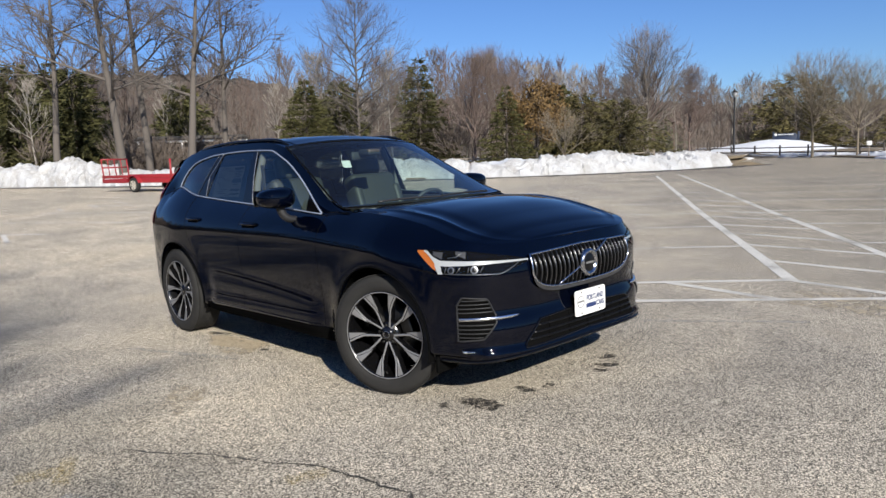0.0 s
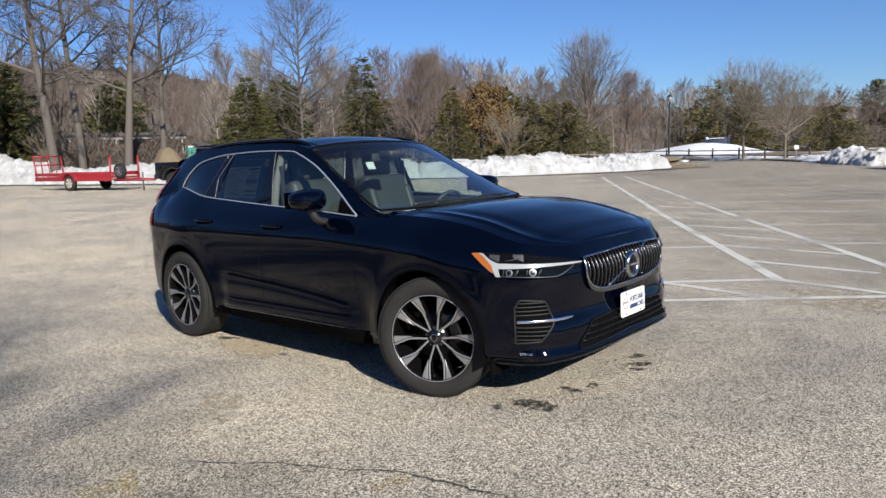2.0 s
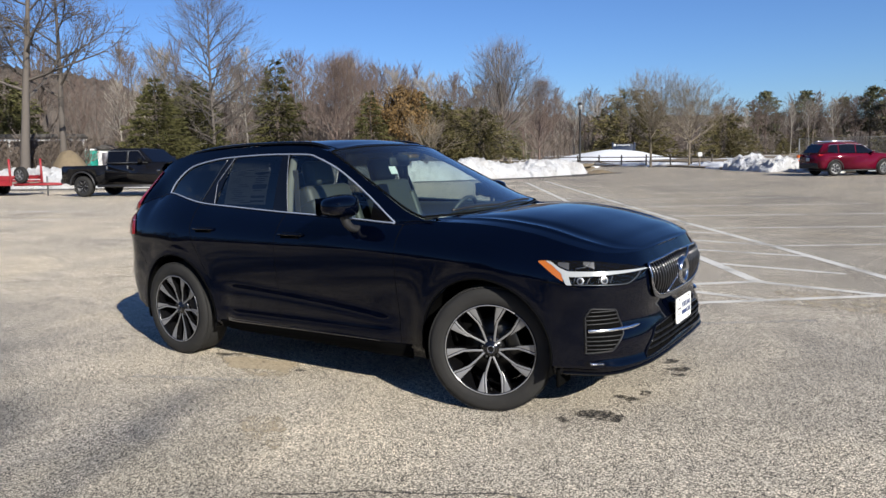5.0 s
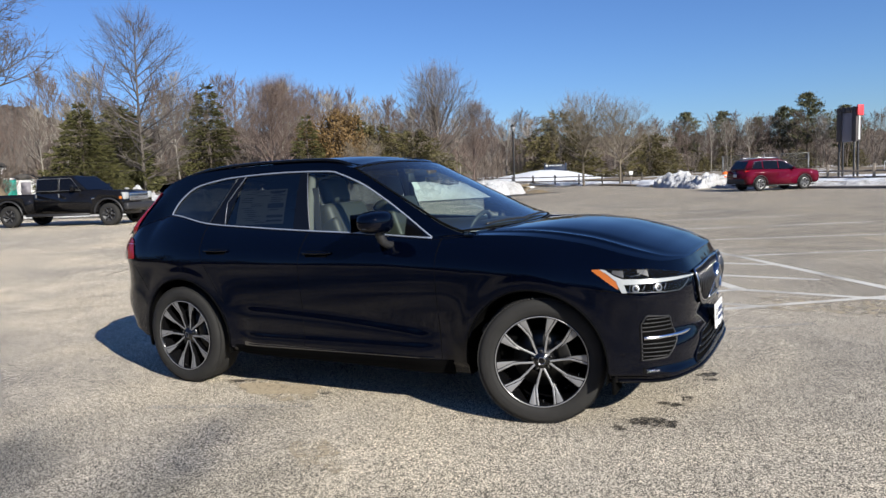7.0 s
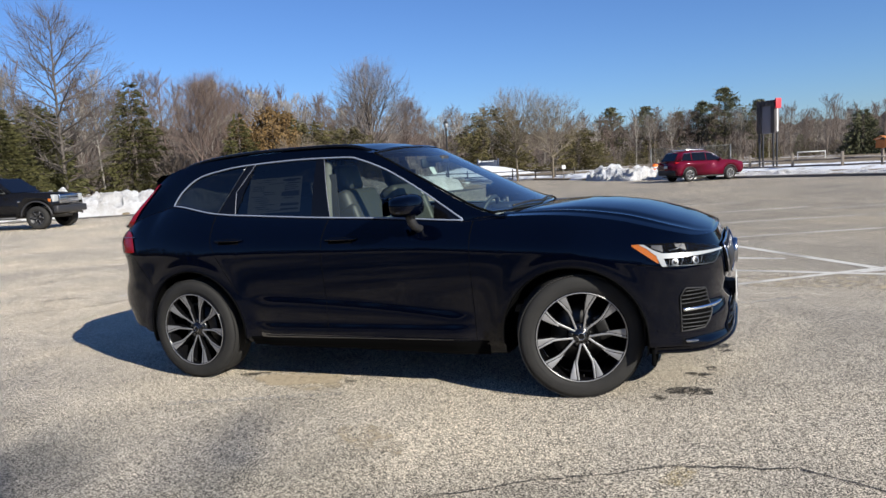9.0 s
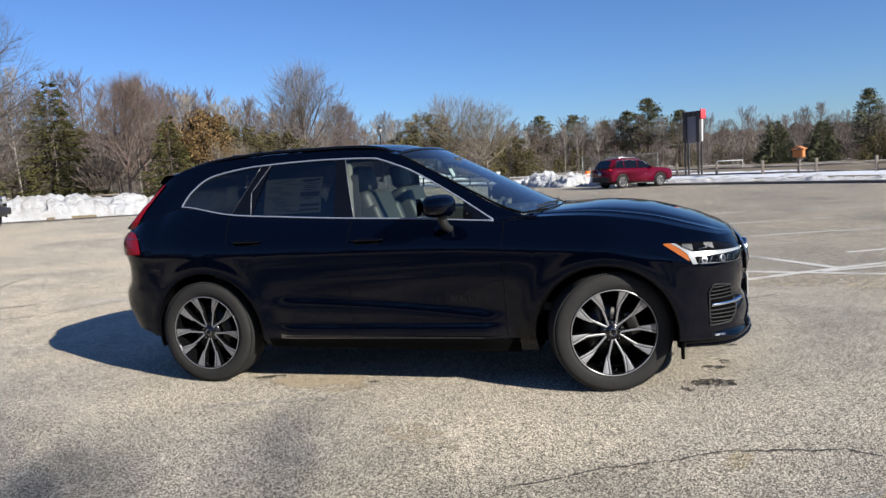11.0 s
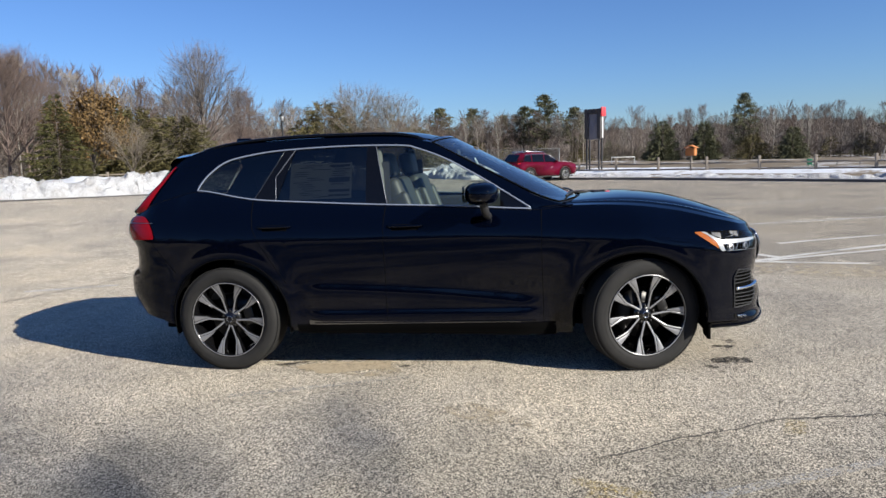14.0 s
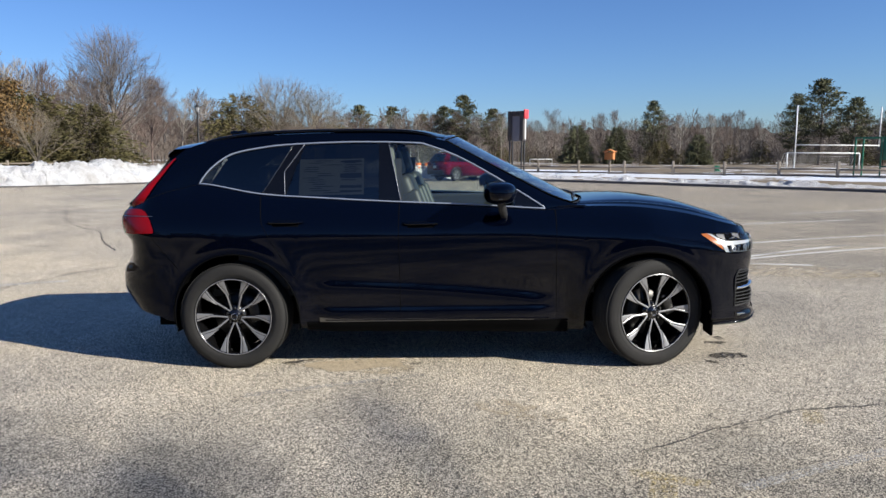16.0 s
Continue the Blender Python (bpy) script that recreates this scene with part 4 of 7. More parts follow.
    cover.visible_shadow = False

# tail lamps
for flip in (False, True):
    fix = (lambda d: mirror(d)) if flip else (lambda d: d)
    ta, tb = s_of_x(-1.965), s_of_x(-2.30)
    tl = part("tail_lamp", fix(skin(ta, tb, along([(ta, 0.945), (tb, 0.925)]), along([(ta, 0.965), (s_of_x(-2.0), 1.035), (s_of_x(-2.05), 1.085), (s_of_x(-2.1), 1.105), (s_of_x(-2.2), 1.105), (tb, 1.09)]), 0.008, 18, 8)), RED_LENS, suv, "red tail lamp that climbs the rear pillar")
    rows = []
    for v in np.linspace(0, 1, 20):
        z = 1.025 + 0.425 * v
        # the pillar's rear edge at this height
        xe = float(np.interp(-z, [-float(rail_z(q)) for q in np.linspace(-1.75, -2.2, 60)], np.linspace(-1.75, -2.2, 60)))
        w = 0.020 + 0.125 * (1 - v)
        rows.append([upper(xe + w * (1 - k), z - 0.006, 0.010) if k < 0.99 else (xe - 0.006, upper(xe, z - 0.006)[1] + 0.014, z - 0.006) for k in np.linspace(0, 1, 5)])
    part("lamp_column", fix(outward(grid(rows), np.array([-1, 0, 0.9]))), RED_LENS, tl)
    part("lamp_strip", fix(skin(ta + 0.02, tb, lambda s: 1.056, lambda s: 1.060, 0.0095, 14, 3)), FACET, tl)

# door mirrors
for flip in (False, True):
    fix = (lambda d: mirror(d)) if flip else (lambda d: d)
    bm = bmesh.new()
    bmesh.ops.create_uvsphere(bm, u_segments=28, v_segments=18, radius=1)
    for v in bm.verts:
        c = v.co
        sq = lambda q, p: math.copysign(abs(q) ** p, q)
        x, y, z = sq(c.x, 0.7), sq(c.y, 0.75), sq(c.z, 0.72)
        if x < 0:
            x *= 0.85
        v.co = Vector((0.385 + 0.118 * x * (1 - 0.18 * abs(y)), -0.965 + 0.132 * y, 1.187 + 0.072 * z * (1 + 0.12 * y)))
    door_mirror = part("door_mirror", fix(data_of(bm)), NAVY, suv, "dark navy door mirror on a stalk")
    part("mirror_base", fix(joined(tube(spline([(0.425, -0.83, 1.030), (0.42, -0.89, 1.040), (0.41, -0.93, 1.075), (0.40, -0.95, 1.14)], 14), [0.024 + 0.0006 * k for k in range(14)], 8))), PLASTIC, door_mirror)
    part("mirror_glass", fix(outward(grid([[(0.283, -0.965 + 0.11 * a, 1.187 + 0.055 * b) for a in np.linspace(-1, 1, 6)] for b in np.linspace(-1, 1, 5)]), np.array([0.5, -1, 1.18]))), material("mirror_silver", (0.8, 0.8, 0.8), 0.02, 1.0) if "mirror_silver" not in bpy.data.materials else bpy.data.materials["mirror_silver"], door_mirror)
    part("turn_signal", fix(tube([(0.475, -0.91, 1.150), (0.468, -0.99, 1.150), (0.44, -1.065, 1.152), (0.38, -1.097, 1.154)], 0.003, 5)), DARK_TRIM, door_mirror)


# wheels
def wheel(name, label):
    """A wheel with its face towards -y, centred on its axle."""
    w = thing(name, "", "")
    w.parent = suv
    tyre = [(0.260, -0.098), (0.272, -0.113), (0.302, -0.1205), (0.335, -0.1165), (0.352, -0.108), (0.360, -0.096), (0.3655, -0.08)]
    prof = tyre + [(0.366, y) for y in (-0.05, -0.0485, 0.0485, 0.05)] + [(r, -y) for r, y in tyre[::-1]]
    t = part("tyre", lathe(prof, 96), RUBBER, w, "black tyre with a low tread")
    bm = bmesh.new()
    for i in range(112):
        a = 2 * math.pi * i / 112
        for yy, sl in ((-0.088, 0.5), (-0.052, -0.3), (-0.017, 0.3), (0.017, -0.3), (0.052, 0.3), (0.088, -0.5)):
            b = bmesh.ops.create_cube(bm, size=1)
            m = Matrix.Rotation(-a, 4, "Y") @ Matrix.Translation((0.3648 if abs(yy) < 0.08 else 0.3600, yy, 0)) @ Matrix.Rotation((0.42 if yy < 0 else -0.42) if abs(yy) > 0.08 else 0, 4, "Z") @ Matrix.Rotation(sl, 4, "X") @ Matrix.Diagonal((0.0046, 0.030, 0.0172, 1))
            bmesh.ops.transform(bm, matrix=m, verts=b["verts"])
    part("tread", bm, RUBBER, t, "", False)
    for rr in (0.324, 0.296):
        part("sidewall_ring", lathe([(rr - 0.001, -0.1185), (rr, -0.1207 + max(0, rr - 0.302) * 0.07), (rr + 0.001, -0.1185)], 72), RUBBER, t)
    rim = part("rim", lathe([(0.246, -0.100), (0.252, -0.110), (0.250, -0.114), (0.2425, -0.1135), (0.2385, -0.106), (0.236, -0.09), (0.228, -0.02), (0.226, 0.10)], 72), RIM_BLACK, w, "black alloy rim with machined silver spokes")
    rim.matrix_basis = Matrix.Diagonal((1.068, 1, 1.068, 1))
    part("rim_edge", lathe([(0.2425, -0.1120), (0.2440, -0.1150), (0.2475, -0.1150), (0.2490, -0.1125)], 72), ALLOY, rim)
    part("rim_barrel", lathe([(0.0, 0.075), (0.225, 0.075)], 40), MATT_BLACK, rim)
    disc = part("brake_disc", lathe([(0.07, -0.005), (0.165, -0.005), (0.165, 0.02)], 48), STEEL, w)
    part("caliper", moved(data_of(box(0.135, -0.03, 0, 0.075, 0.06, 0.15, 0.012)), Matrix.Rotation(radians(-18), 4, "Y")), STEEL, w)
    part("hub", lathe([(0.0, -0.084), (0.028, -0.084), (0.033, -0.080), (0.040, -0.072), (0.068, -0.066), (0.072, -0.05), (0.07, 0.05)], 40), RIM_BLACK, rim)
    part("centre_cap", lathe([(0.0, -0.0865), (0.022, -0.0865), (0.025, -0.084)], 28), GLOSS_BLACK, rim)
    part("cap_ring", lathe([(0.017, -0.0867), (0.019, -0.0885), (0.021, -0.0867)], 28), CHROME, rim)
    for k in range(5):
        a = math.radians(94 + 72 * k)
        part("wheel_nut", moved(lathe([(0, -0.082), (0.007, -0.082), (0.0085, -0.078), (0.0085, -0.06)], 6), Matrix.Translation((0.052 * math.cos(a), 0, 0.052 * math.sin(a)))), STEEL, rim)
    for k in range(5):
        base = math.radians(274 + 72 * k)
        for sg in (-1, 1):
            # each arm bows out from the hub and runs to the rim, with a grey blade beside it
            def P(r, off, y):
                a = base + sg * off
                return (r * math.cos(a), y, r * math.sin(a))
            strip = [(0.044, 0.0, 0.27, -0.074), (0.080, 0.18, 0.315, -0.079), (0.115, 0.24, 0.335, -0.083), (0.152, 0.262, 0.332, -0.089), (0.197, 0.208, 0.258, -0.100), (0.2415, 0.162, 0.202, -0.108)]
            blade_ = [(0.132, 0.362, 0.372, -0.0855), (0.152, 0.352, 0.392, -0.088), (0.197, 0.279, 0.392, -0.099), (0.2415, 0.222, 0.388, -0.107)]
            for name_, mat_, stations in (("spoke_face", ALLOY, strip), ("spoke_blade", ALLOY_GREY, blade_)):
                face = [[P(r, o0, y), P(r, (o0 * 2 + o1) / 3, y - 0.0015), P(r, (o0 + o1 * 2) / 3, y - 0.0015), P(r, o1, y)] for r, o0, o1, y in stations]
                part(name_, outward(grid(face), np.array([0, 1.0, 0])), mat_, rim, "", False)
            sides = []
            for (r, o0, o1, y), wide in zip(strip, (0.0, 0.0, 0.02, 0.060, 0.134, 0.186)):
                o1 += wide
                sides.append([P(r, o0 - 0.035 * 0.2 / r * 0.4, y + 0.045), P(r, o0 - 0.014, y + 0.003), P(r, o1 + 0.014, y + 0.004), P(r, o1 + 0.035 * 0.2 / r * 0.4, y + 0.045)])
            part("spoke", outward(grid(sides), np.array([0, 1.0, 0])), RIM_BLACK, rim, "", False)
    part("valve", tube([(0.0, -0.1, -0.222), (0.0, -0.115, -0.208)], 0.004, 6), RUBBER, rim)
    return tagged(w, label)


STEER = 19
first = wheel("wheel", "")
for x, y, turn, spin in ((AXLE_R, -0.822, 0, 6), (AXLE_F - 0.034, -0.822, STEER, 0), (AXLE_R, 0.822, 180, 20), (AXLE_F - 0.034, 0.822, 180 + STEER, 40)):
    m = Matrix.Translation((x, y, HUB_Z)) @ Matrix.Rotation(radians(turn), 4, "Z") @ Matrix.Rotation(radians(spin), 4, "Y")
    if x == AXLE_R and y < 0:
        first.matrix_basis = m
    else:
        copy_thing(first, m)

# cabin
def cushion(name, cx, cy, cz, sx, sy, sz, tilt, mat, parent, bev=0.05):
    bm = box(0, 0, 0, sx, sy, sz, min(bev, sx / 2.2, sy / 2.2, sz / 2.2), 4)
    ob = part(name, moved(data_of(bm), Matrix.Translation((cx, cy, cz)) @ Matrix.Rotation(radians(tilt), 4, "Y")), mat, parent)
    return ob


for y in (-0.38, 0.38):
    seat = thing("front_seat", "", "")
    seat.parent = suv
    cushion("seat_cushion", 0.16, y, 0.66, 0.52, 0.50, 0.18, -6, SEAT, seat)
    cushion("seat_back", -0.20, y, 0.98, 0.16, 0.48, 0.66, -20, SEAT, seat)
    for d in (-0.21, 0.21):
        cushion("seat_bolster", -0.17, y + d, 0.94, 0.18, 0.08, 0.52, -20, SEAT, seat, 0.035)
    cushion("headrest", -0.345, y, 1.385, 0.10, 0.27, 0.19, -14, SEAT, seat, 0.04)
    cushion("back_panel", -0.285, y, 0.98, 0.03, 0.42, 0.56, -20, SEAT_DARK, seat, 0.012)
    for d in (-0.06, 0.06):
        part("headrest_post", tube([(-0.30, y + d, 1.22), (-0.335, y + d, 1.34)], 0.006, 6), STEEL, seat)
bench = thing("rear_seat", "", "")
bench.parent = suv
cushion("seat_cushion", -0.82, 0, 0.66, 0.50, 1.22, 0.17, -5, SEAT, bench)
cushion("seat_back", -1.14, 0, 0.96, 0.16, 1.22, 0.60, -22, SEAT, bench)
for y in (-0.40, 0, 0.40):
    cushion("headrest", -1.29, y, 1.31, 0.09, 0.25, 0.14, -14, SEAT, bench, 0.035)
part("cabin_floor", data_of(box(-0.45, 0, 0.50, 3.0, 1.5, 0.05)), CABIN, suv, "", False)
part("load_floor", data_of(box(-1.75, 0, 0.80, 0.75, 1.15, 0.05)), CABIN, suv, "", False)
both("door_card", data_of(box(-0.35, -0.765, 0.81, 2.15, 0.06, 0.56, 0.02)), CABIN, smooth=False)
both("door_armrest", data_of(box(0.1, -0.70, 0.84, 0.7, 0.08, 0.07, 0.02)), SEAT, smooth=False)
both("pillar_lining", outward(tube([(-0.36, -0.60, 1.50), (-0.34, -0.68, 1.3), (-0.32, -0.73, 1.1), (-0.31, -0.75, 0.9)], [0.026, 0.028, 0.03, 0.03], 8), np.array([-0.34, -0.68, 1.2])), HEADLINING)
both("belt_webbing", data_of(box(-0.30, -0.655, 1.16, 0.05, 0.004, 0.52)), SEAT_DARK, smooth=False)
rows = [[(x, float(rail_y(min(x, 0))) * u * 0.97, float(rail_z(min(x, 0))) - 0.03 + 0.05 * (1 - u * u)) for u in np.linspace(-1, 1, 11)] for x in np.linspace(0.02, -1.8, 20)]
part("headlining", grid(rows), HEADLINING, suv)
# dashboard, wheel, screen, mirror
dash = []
for y in np.linspace(-0.70, 0.70, 25):
    c = 0.10 * (1 - (y / 0.7) ** 2)
    dash.append([(0.97 + c, y, 1.035), (0.80 + c * 0.6, y, 1.065), (0.62 + c * 0.4, y, 1.045), (0.56 + c * 0.3, y, 0.98), (0.60 + c * 0.3, y, 0.80), (0.66, y, 0.62)])
part("dashboard", outward(grid(dash), np.array([0.9, 0, 0.6])), DASH, suv, "grey dashboard")
part("instrument_hood", data_of(box(0.62, 0.38, 1.075, 0.16, 0.36, 0.05, 0.02)), CABIN, suv)
part("centre_screen", moved(data_of(box(0, 0, 0, 0.02, 0.20, 0.26, 0.006)), Matrix.Translation((0.585, 0, 0.93)) @ Matrix.Rotation(radians(-14), 4, "Y")), GLOSS_BLACK, suv, "", False)
swheel = thing("steering_wheel", "", "")
swheel.parent = suv
swheel.matrix_basis = Matrix.Translation((0.44, 0.38, 0.985)) @ Matrix.Rotation(radians(-66), 4, "Y")
part("wheel_rim", tube([(0.185 * math.cos(a), 0.185 * math.sin(a), 0) for a in np.linspace(0, 2 * math.pi, 40, endpoint=False)], 0.0165, 8, closed=True), SEAT_DARK, swheel)
part("wheel_boss", box(0, 0, -0.015, 0.13, 0.17, 0.05, 0.02), SEAT_DARK, swheel)
for a in (0, 90, 180):
    part("wheel_arm", tube([(0.05 * math.sin(radians(a)) * -1, 0.06 * math.cos(radians(a)), -0.01), (-0.18 * math.sin(radians(a)), 0.18 * math.cos(radians(a)), 0)], 0.014, 6), TRIM if a != 90 else SEAT_DARK, swheel)
part("inner_mirror", box(0.14, 0, 1.45, 0.03, 0.24, 0.07, 0.014), CABIN, suv)
part("sensor_pod", box(0.22, 0, 1.475, 0.14, 0.12, 0.05, 0.015), CABIN, suv)
part("windscreen_sticker", moved(data_of(box(0, 0, 0, 0.002, 0.075, 0.06)), Matrix.Translation((0.30, -0.285, 1.392)) @ Matrix.Rotation(radians(-28), 4, "Y")), PAPER, suv, "small white inspection sticker", False)
part("dash_paper", data_of(box(0.86, -0.42, 1.078, 0.10, 0.13, 0.002)), PAPER, suv, "", False)

# price sheet inside the rear door window
rows = [[(lambda p: (p[0], p[1] + 0.012, p[2]))(upper(x, z)) for z in np.linspace(1.180, 1.425, 8)] for x in np.linspace(-0.985, -0.535, 14)]
sheet = part("price_sheet", outward(grid(rows), np.array([0, 0, 0.9])), PAPER, suv, "printed price sheet on the inside of the glass")
rng = np.random.RandomState(3)
for k in range(26):
    xa = -0.985 + (0.02 + 0.16 * rng.rand() if k < 16 else 0.29 + 0.05 * rng.rand())
    wid = 0.08 + 0.06 * rng.rand()
    z = 1.415 - (k % 16) * 0.0145
    hgt = 0.004 if k < 16 else 0.006
    rr = [[(lambda p: (p[0], p[1] + 0.0105, p[2]))(upper(x, zz)) for zz in (z - hgt, z)] for x in np.linspace(xa, min(xa + wid, -0.55), 4)]
    part("print_line", outward(grid(rr), np.array([0, 0, 0.9])), GREY_INK, sheet)
for z, hgt in ((1.413, 0.012), (1.325, 0.03), (1.245, 0.018), (1.210, 0.012)):
    rr = [[(lambda p: (p[0], p[1] + 0.0105, p[2]))(upper(x, zz)) for zz in (z - hgt, z)] for x in np.linspace(-0.70, -0.55, 6)]
    part("print_bar", outward(grid(rr), np.array([0, 0, 0.9])), GREY_INK, sheet)

# ---- markings, stains and cracks on the lot ----
AISLE = np.array([-14.8, 23.2]) / np.hypot(14.8, 23.2)
A0, B0 = np.array([2.01, 3.77]), np.array([2.30, 5.82])
ground_strip("aisle_line", [A0, A0 + AISLE * 27.6], 0.13, WHITE_LINE, "long worn white line along the hatched aisle")
ground_strip("aisle_line", [B0 - AISLE * 2.4, (-1.47, 11.76), (-12.58, 28.65)], 0.115, WHITE_LINE, "long worn white line along the hatched aisle")
for a, b in (((1.34, 4.93), (2.75, 4.62)), ((0.51, 6.22), (2.2, 5.95)), ((-0.3, 7.51), (1.5, 7.05)), ((-1.01, 8.68), (0.5, 8.50)), ((-1.9, 10.09), (-0.35, 9.85)), ((-2.67, 11.28), (-1.15, 11.15)), ((-3.47, 12.56), (-1.95, 12.45)),
             ((-4.4, 13.9), (-2.9, 13.75)), ((-5.3, 15.3), (-3.8, 15.1)), ((-6.2, 16.7), (-4.7, 16.5))):
    ground_strip("hatch_line", [a, b], 0.10, WHITE_LINE, "worn white hatching line across the aisle")
for k in range(8):
    a = np.array([0.5, 6.0]) + AISLE * 2.72 * k
    d = np.array([-0.80, -0.56])
    ground_strip("bay_line", [a, a + d * 5.2], 0.095, WHITE_LINE if k < 5 else FAINT_LINE, "worn white parking bay line")
for k in range(8):
    a = np.array([1.69, 6.86]) + AISLE * 2.85 * k + AISLE * 0.1
    d = np.array([0.86, 0.51])
    ground_strip("bay_line", [a, a + d * 6.0], 0.10, WHITE_LINE if k < 4 else FAINT_LINE, "worn white parking bay line")
for a, b, w, m in (((0.35, 2.70), (1.95, 3.79), 0.10, WHITE_LINE), ((2.02, 3.78), (4.4, 3.15), 0.10, WHITE_LINE), ((0.93, 3.15), (2.32, 2.83), 0.10, WHITE_LINE), ((0.9, 1.95), (5.9, 5.25), 0.10, WHITE_LINE),
                   ((1.7, 1.53), (2.75, 2.15), 0.08, GHOST_LINE), ((4.0, 5.15), (8.4, 7.75), 0.10, WHITE_LINE), ((5.3, 9.55), (9.2, 11.3), 0.10, WHITE_LINE), ((3.4, 3.5), (7.0, 5.3), 0.09, WHITE_LINE),
                   ((1.35, -2.72), (2.7, -2.1), 0.07, GHOST_LINE), ((-1.2, -1.5), (-0.1, -1.1), 0.07, GHOST_LINE),
                   ((-13.2, 0.15), (-12.2, 1.05), 0.10, WHITE_LINE), ((-13.1, 0.2), (-11.4, -0.1), 0.10, WHITE_LINE), ((-17.4, 0.75), (-13.3, 3.1), 0.11, WHITE_LINE), ((-19.9, 2.7), (-14.9, 5.4), 0.11, WHITE_LINE), ((-22.6, 5.0), (-16.5, 7.6), 0.11, WHITE_LINE), ((-22.1, 3.8), (-20.6, 3.5), 0.10, WHITE_LINE), ((-22.95, 5.05), (-21.1, 4.8), 0.10, WHITE_LINE), ((-24.2, 6.36), (-22.0, 6.1), 0.10, WHITE_LINE),
                   ((-5.6, 2.2), (-4.6, 2.6), 0.08, FAINT_LINE), ((8.5, 13.0), (12.4, 15.2), 0.10, FAINT_LINE), ((4.0, 14.0), (9.0, 16.9), 0.10, FAINT_LINE)):
    ground_strip("painted_line", [a, b], w, m, "worn white paint line")
for a, b, w in (((2.00, -1.98), (2.07, -1.80), 0.10), ((0.98, -2.82), (1.04, -2.62), 0.12), ((2.55, -2.25), (2.62, -2.12), 0.10), ((0.90, -2.55), (1.22, -2.69), 0.08), ((4.2, 2.2), (5.3, 2.6), 0.09)):
    ground_strip("yellow_mark", [a, b], w, YELLOW_LINE, "faded yellow layout mark")
for x, y, rx, ry, turn, seed in ((2.00, -0.70, 0.12, 0.085, 20, 1), (2.03, -0.36, 0.065, 0.045, 10, 2), (1.84, -0.85, 0.04, 0.032, 0, 3), (2.10, -0.22, 0.04, 0.035, 50, 4), (2.14, 0.34, 0.065, 0.055, 30, 5), (2.04, 0.50, 0.05, 0.05, 20, 6), (2.18, 0.22, 0.04, 0.035, 0, 12),
                                 (-1.03, -0.78, 0.10, 0.035, 15, 7), (-0.20, -0.84, 0.05, 0.018, 10, 8), (-6.4, 1.9, 0.3, 0.04, 40, 9)):
    ground_blot("oil_drip", x, y, rx, ry, OIL, "dark oil drip on the asphalt", turn, seed=seed)
ground_blot("sand_patch", -0.62, -0.86, 0.28, 0.15, SAND, "tan sandy patch on the asphalt", 3, 0.0030, 11)
ground_blot("sand_patch", -0.64, -0.82, 0.44, 0.21, SAND_THIN, "thin tan sand round the patch", 3, 0.0015, 14)
ground_blot("sand_patch", 3.6, 2.85, 1.7, 0.40, SAND_THIN, "thin tan sand between the painted lines", -8, 0.0015, 18)
ground_blot("sand_patch", 0.45, -1.75, 0.30, 0.10, SAND_THIN, "thin tan sand on the asphalt", -35, 0.0015, 15)
for pts in ([(-58, 8.7), (-46, 12.2), (-36, 15.8), (-27.5, 20.0), (-22.3, 24.9), (-19.2, 27.9)], [(-19.2, 27.9), (-17.0, 31.4), (-15.2, 35.8), (-14.8, 40.8), (-13.6, 42.0)]):
    ground_strip("wet_edge", [(x + 0.35, y - 0.6) for x, y in pts], 2.2, WET, "dark wet grit along the foot of the snow", 0.005, "stain")
for pts in ([(1.0, -2.33), (1.22, -2.21), (1.48, -2.02), (1.76, -1.91), (1.96, -1.80), (2.21, -1.71), (2.38, -1.66), (2.60, -1.68), (2.9, -1.85), (3.5, -2.3)],
            [(-10.3, 12.6), (-8.9, 10.2), (-7.6, 8.4), (-6.7, 7.6), (-5.85, 6.2), (-5.2, 5.2)], [(-7.9, 2.75), (-8.3, 3.5), (-8.6, 4.2)], [(-7.4, -0.4), (-5.95, 0.95), (-5.3, 1.55), (-4.8, 2.9), (-4.2, 4.0)], [(-11.6, 4.4), (-10.6, 5.7)],
            [(3.6, 7.2), (4.6, 8.6), (6.3, 9.4)], [(-3.0, 17.6), (-0.4, 18.9), (3.6, 19.6)], [(-9.0, 9.2), (-7.6, 8.4)]):
    ground_strip("crack", pts, 0.013 if pts[0][1] < -1 else 0.028, CRACK, "narrow dark crack in the asphalt", 0.003, "crack", 0.022)

# ---- verge, kerb, snow ----
EDGE = spline([(-150, -2), (-90, 5), (-58, 9.4), (-46, 13.0), (-36, 16.6), (-27.5, 20.8), (-22.3, 25.6), (-19.2, 28.6), (-17.2, 32.0), (-15.6, 36.2), (-15.9, 42.0), (-20, 53), (-21, 61), (-15.5, 57.6), (-9.6, 50.6), (-6.0, 46.8), (-3.0, 43.6), (2.2, 38.6), (6.2, 36.0), (13.4, 29.4), (18.0, 24.8), (30, 12.5), (60, -19), (90, -60)], 420)


def side_of(P):
    T = np.gradient(P, axis=0)
    T /= np.linalg.norm(T, axis=1)[:, None]
    return np.stack([-T[:, 1], T[:, 0]], 1)


def fbm(x, y, z, scale, octaves=4, seed=0.0):
    v, a = 0.0, 1.0
    for k in range(octaves):
        v += a * noise.noise(Vector((x * scale + seed, y * scale - seed, z * scale + 2 * seed)))
        a *= 0.5
        scale *= 2.1
    return v


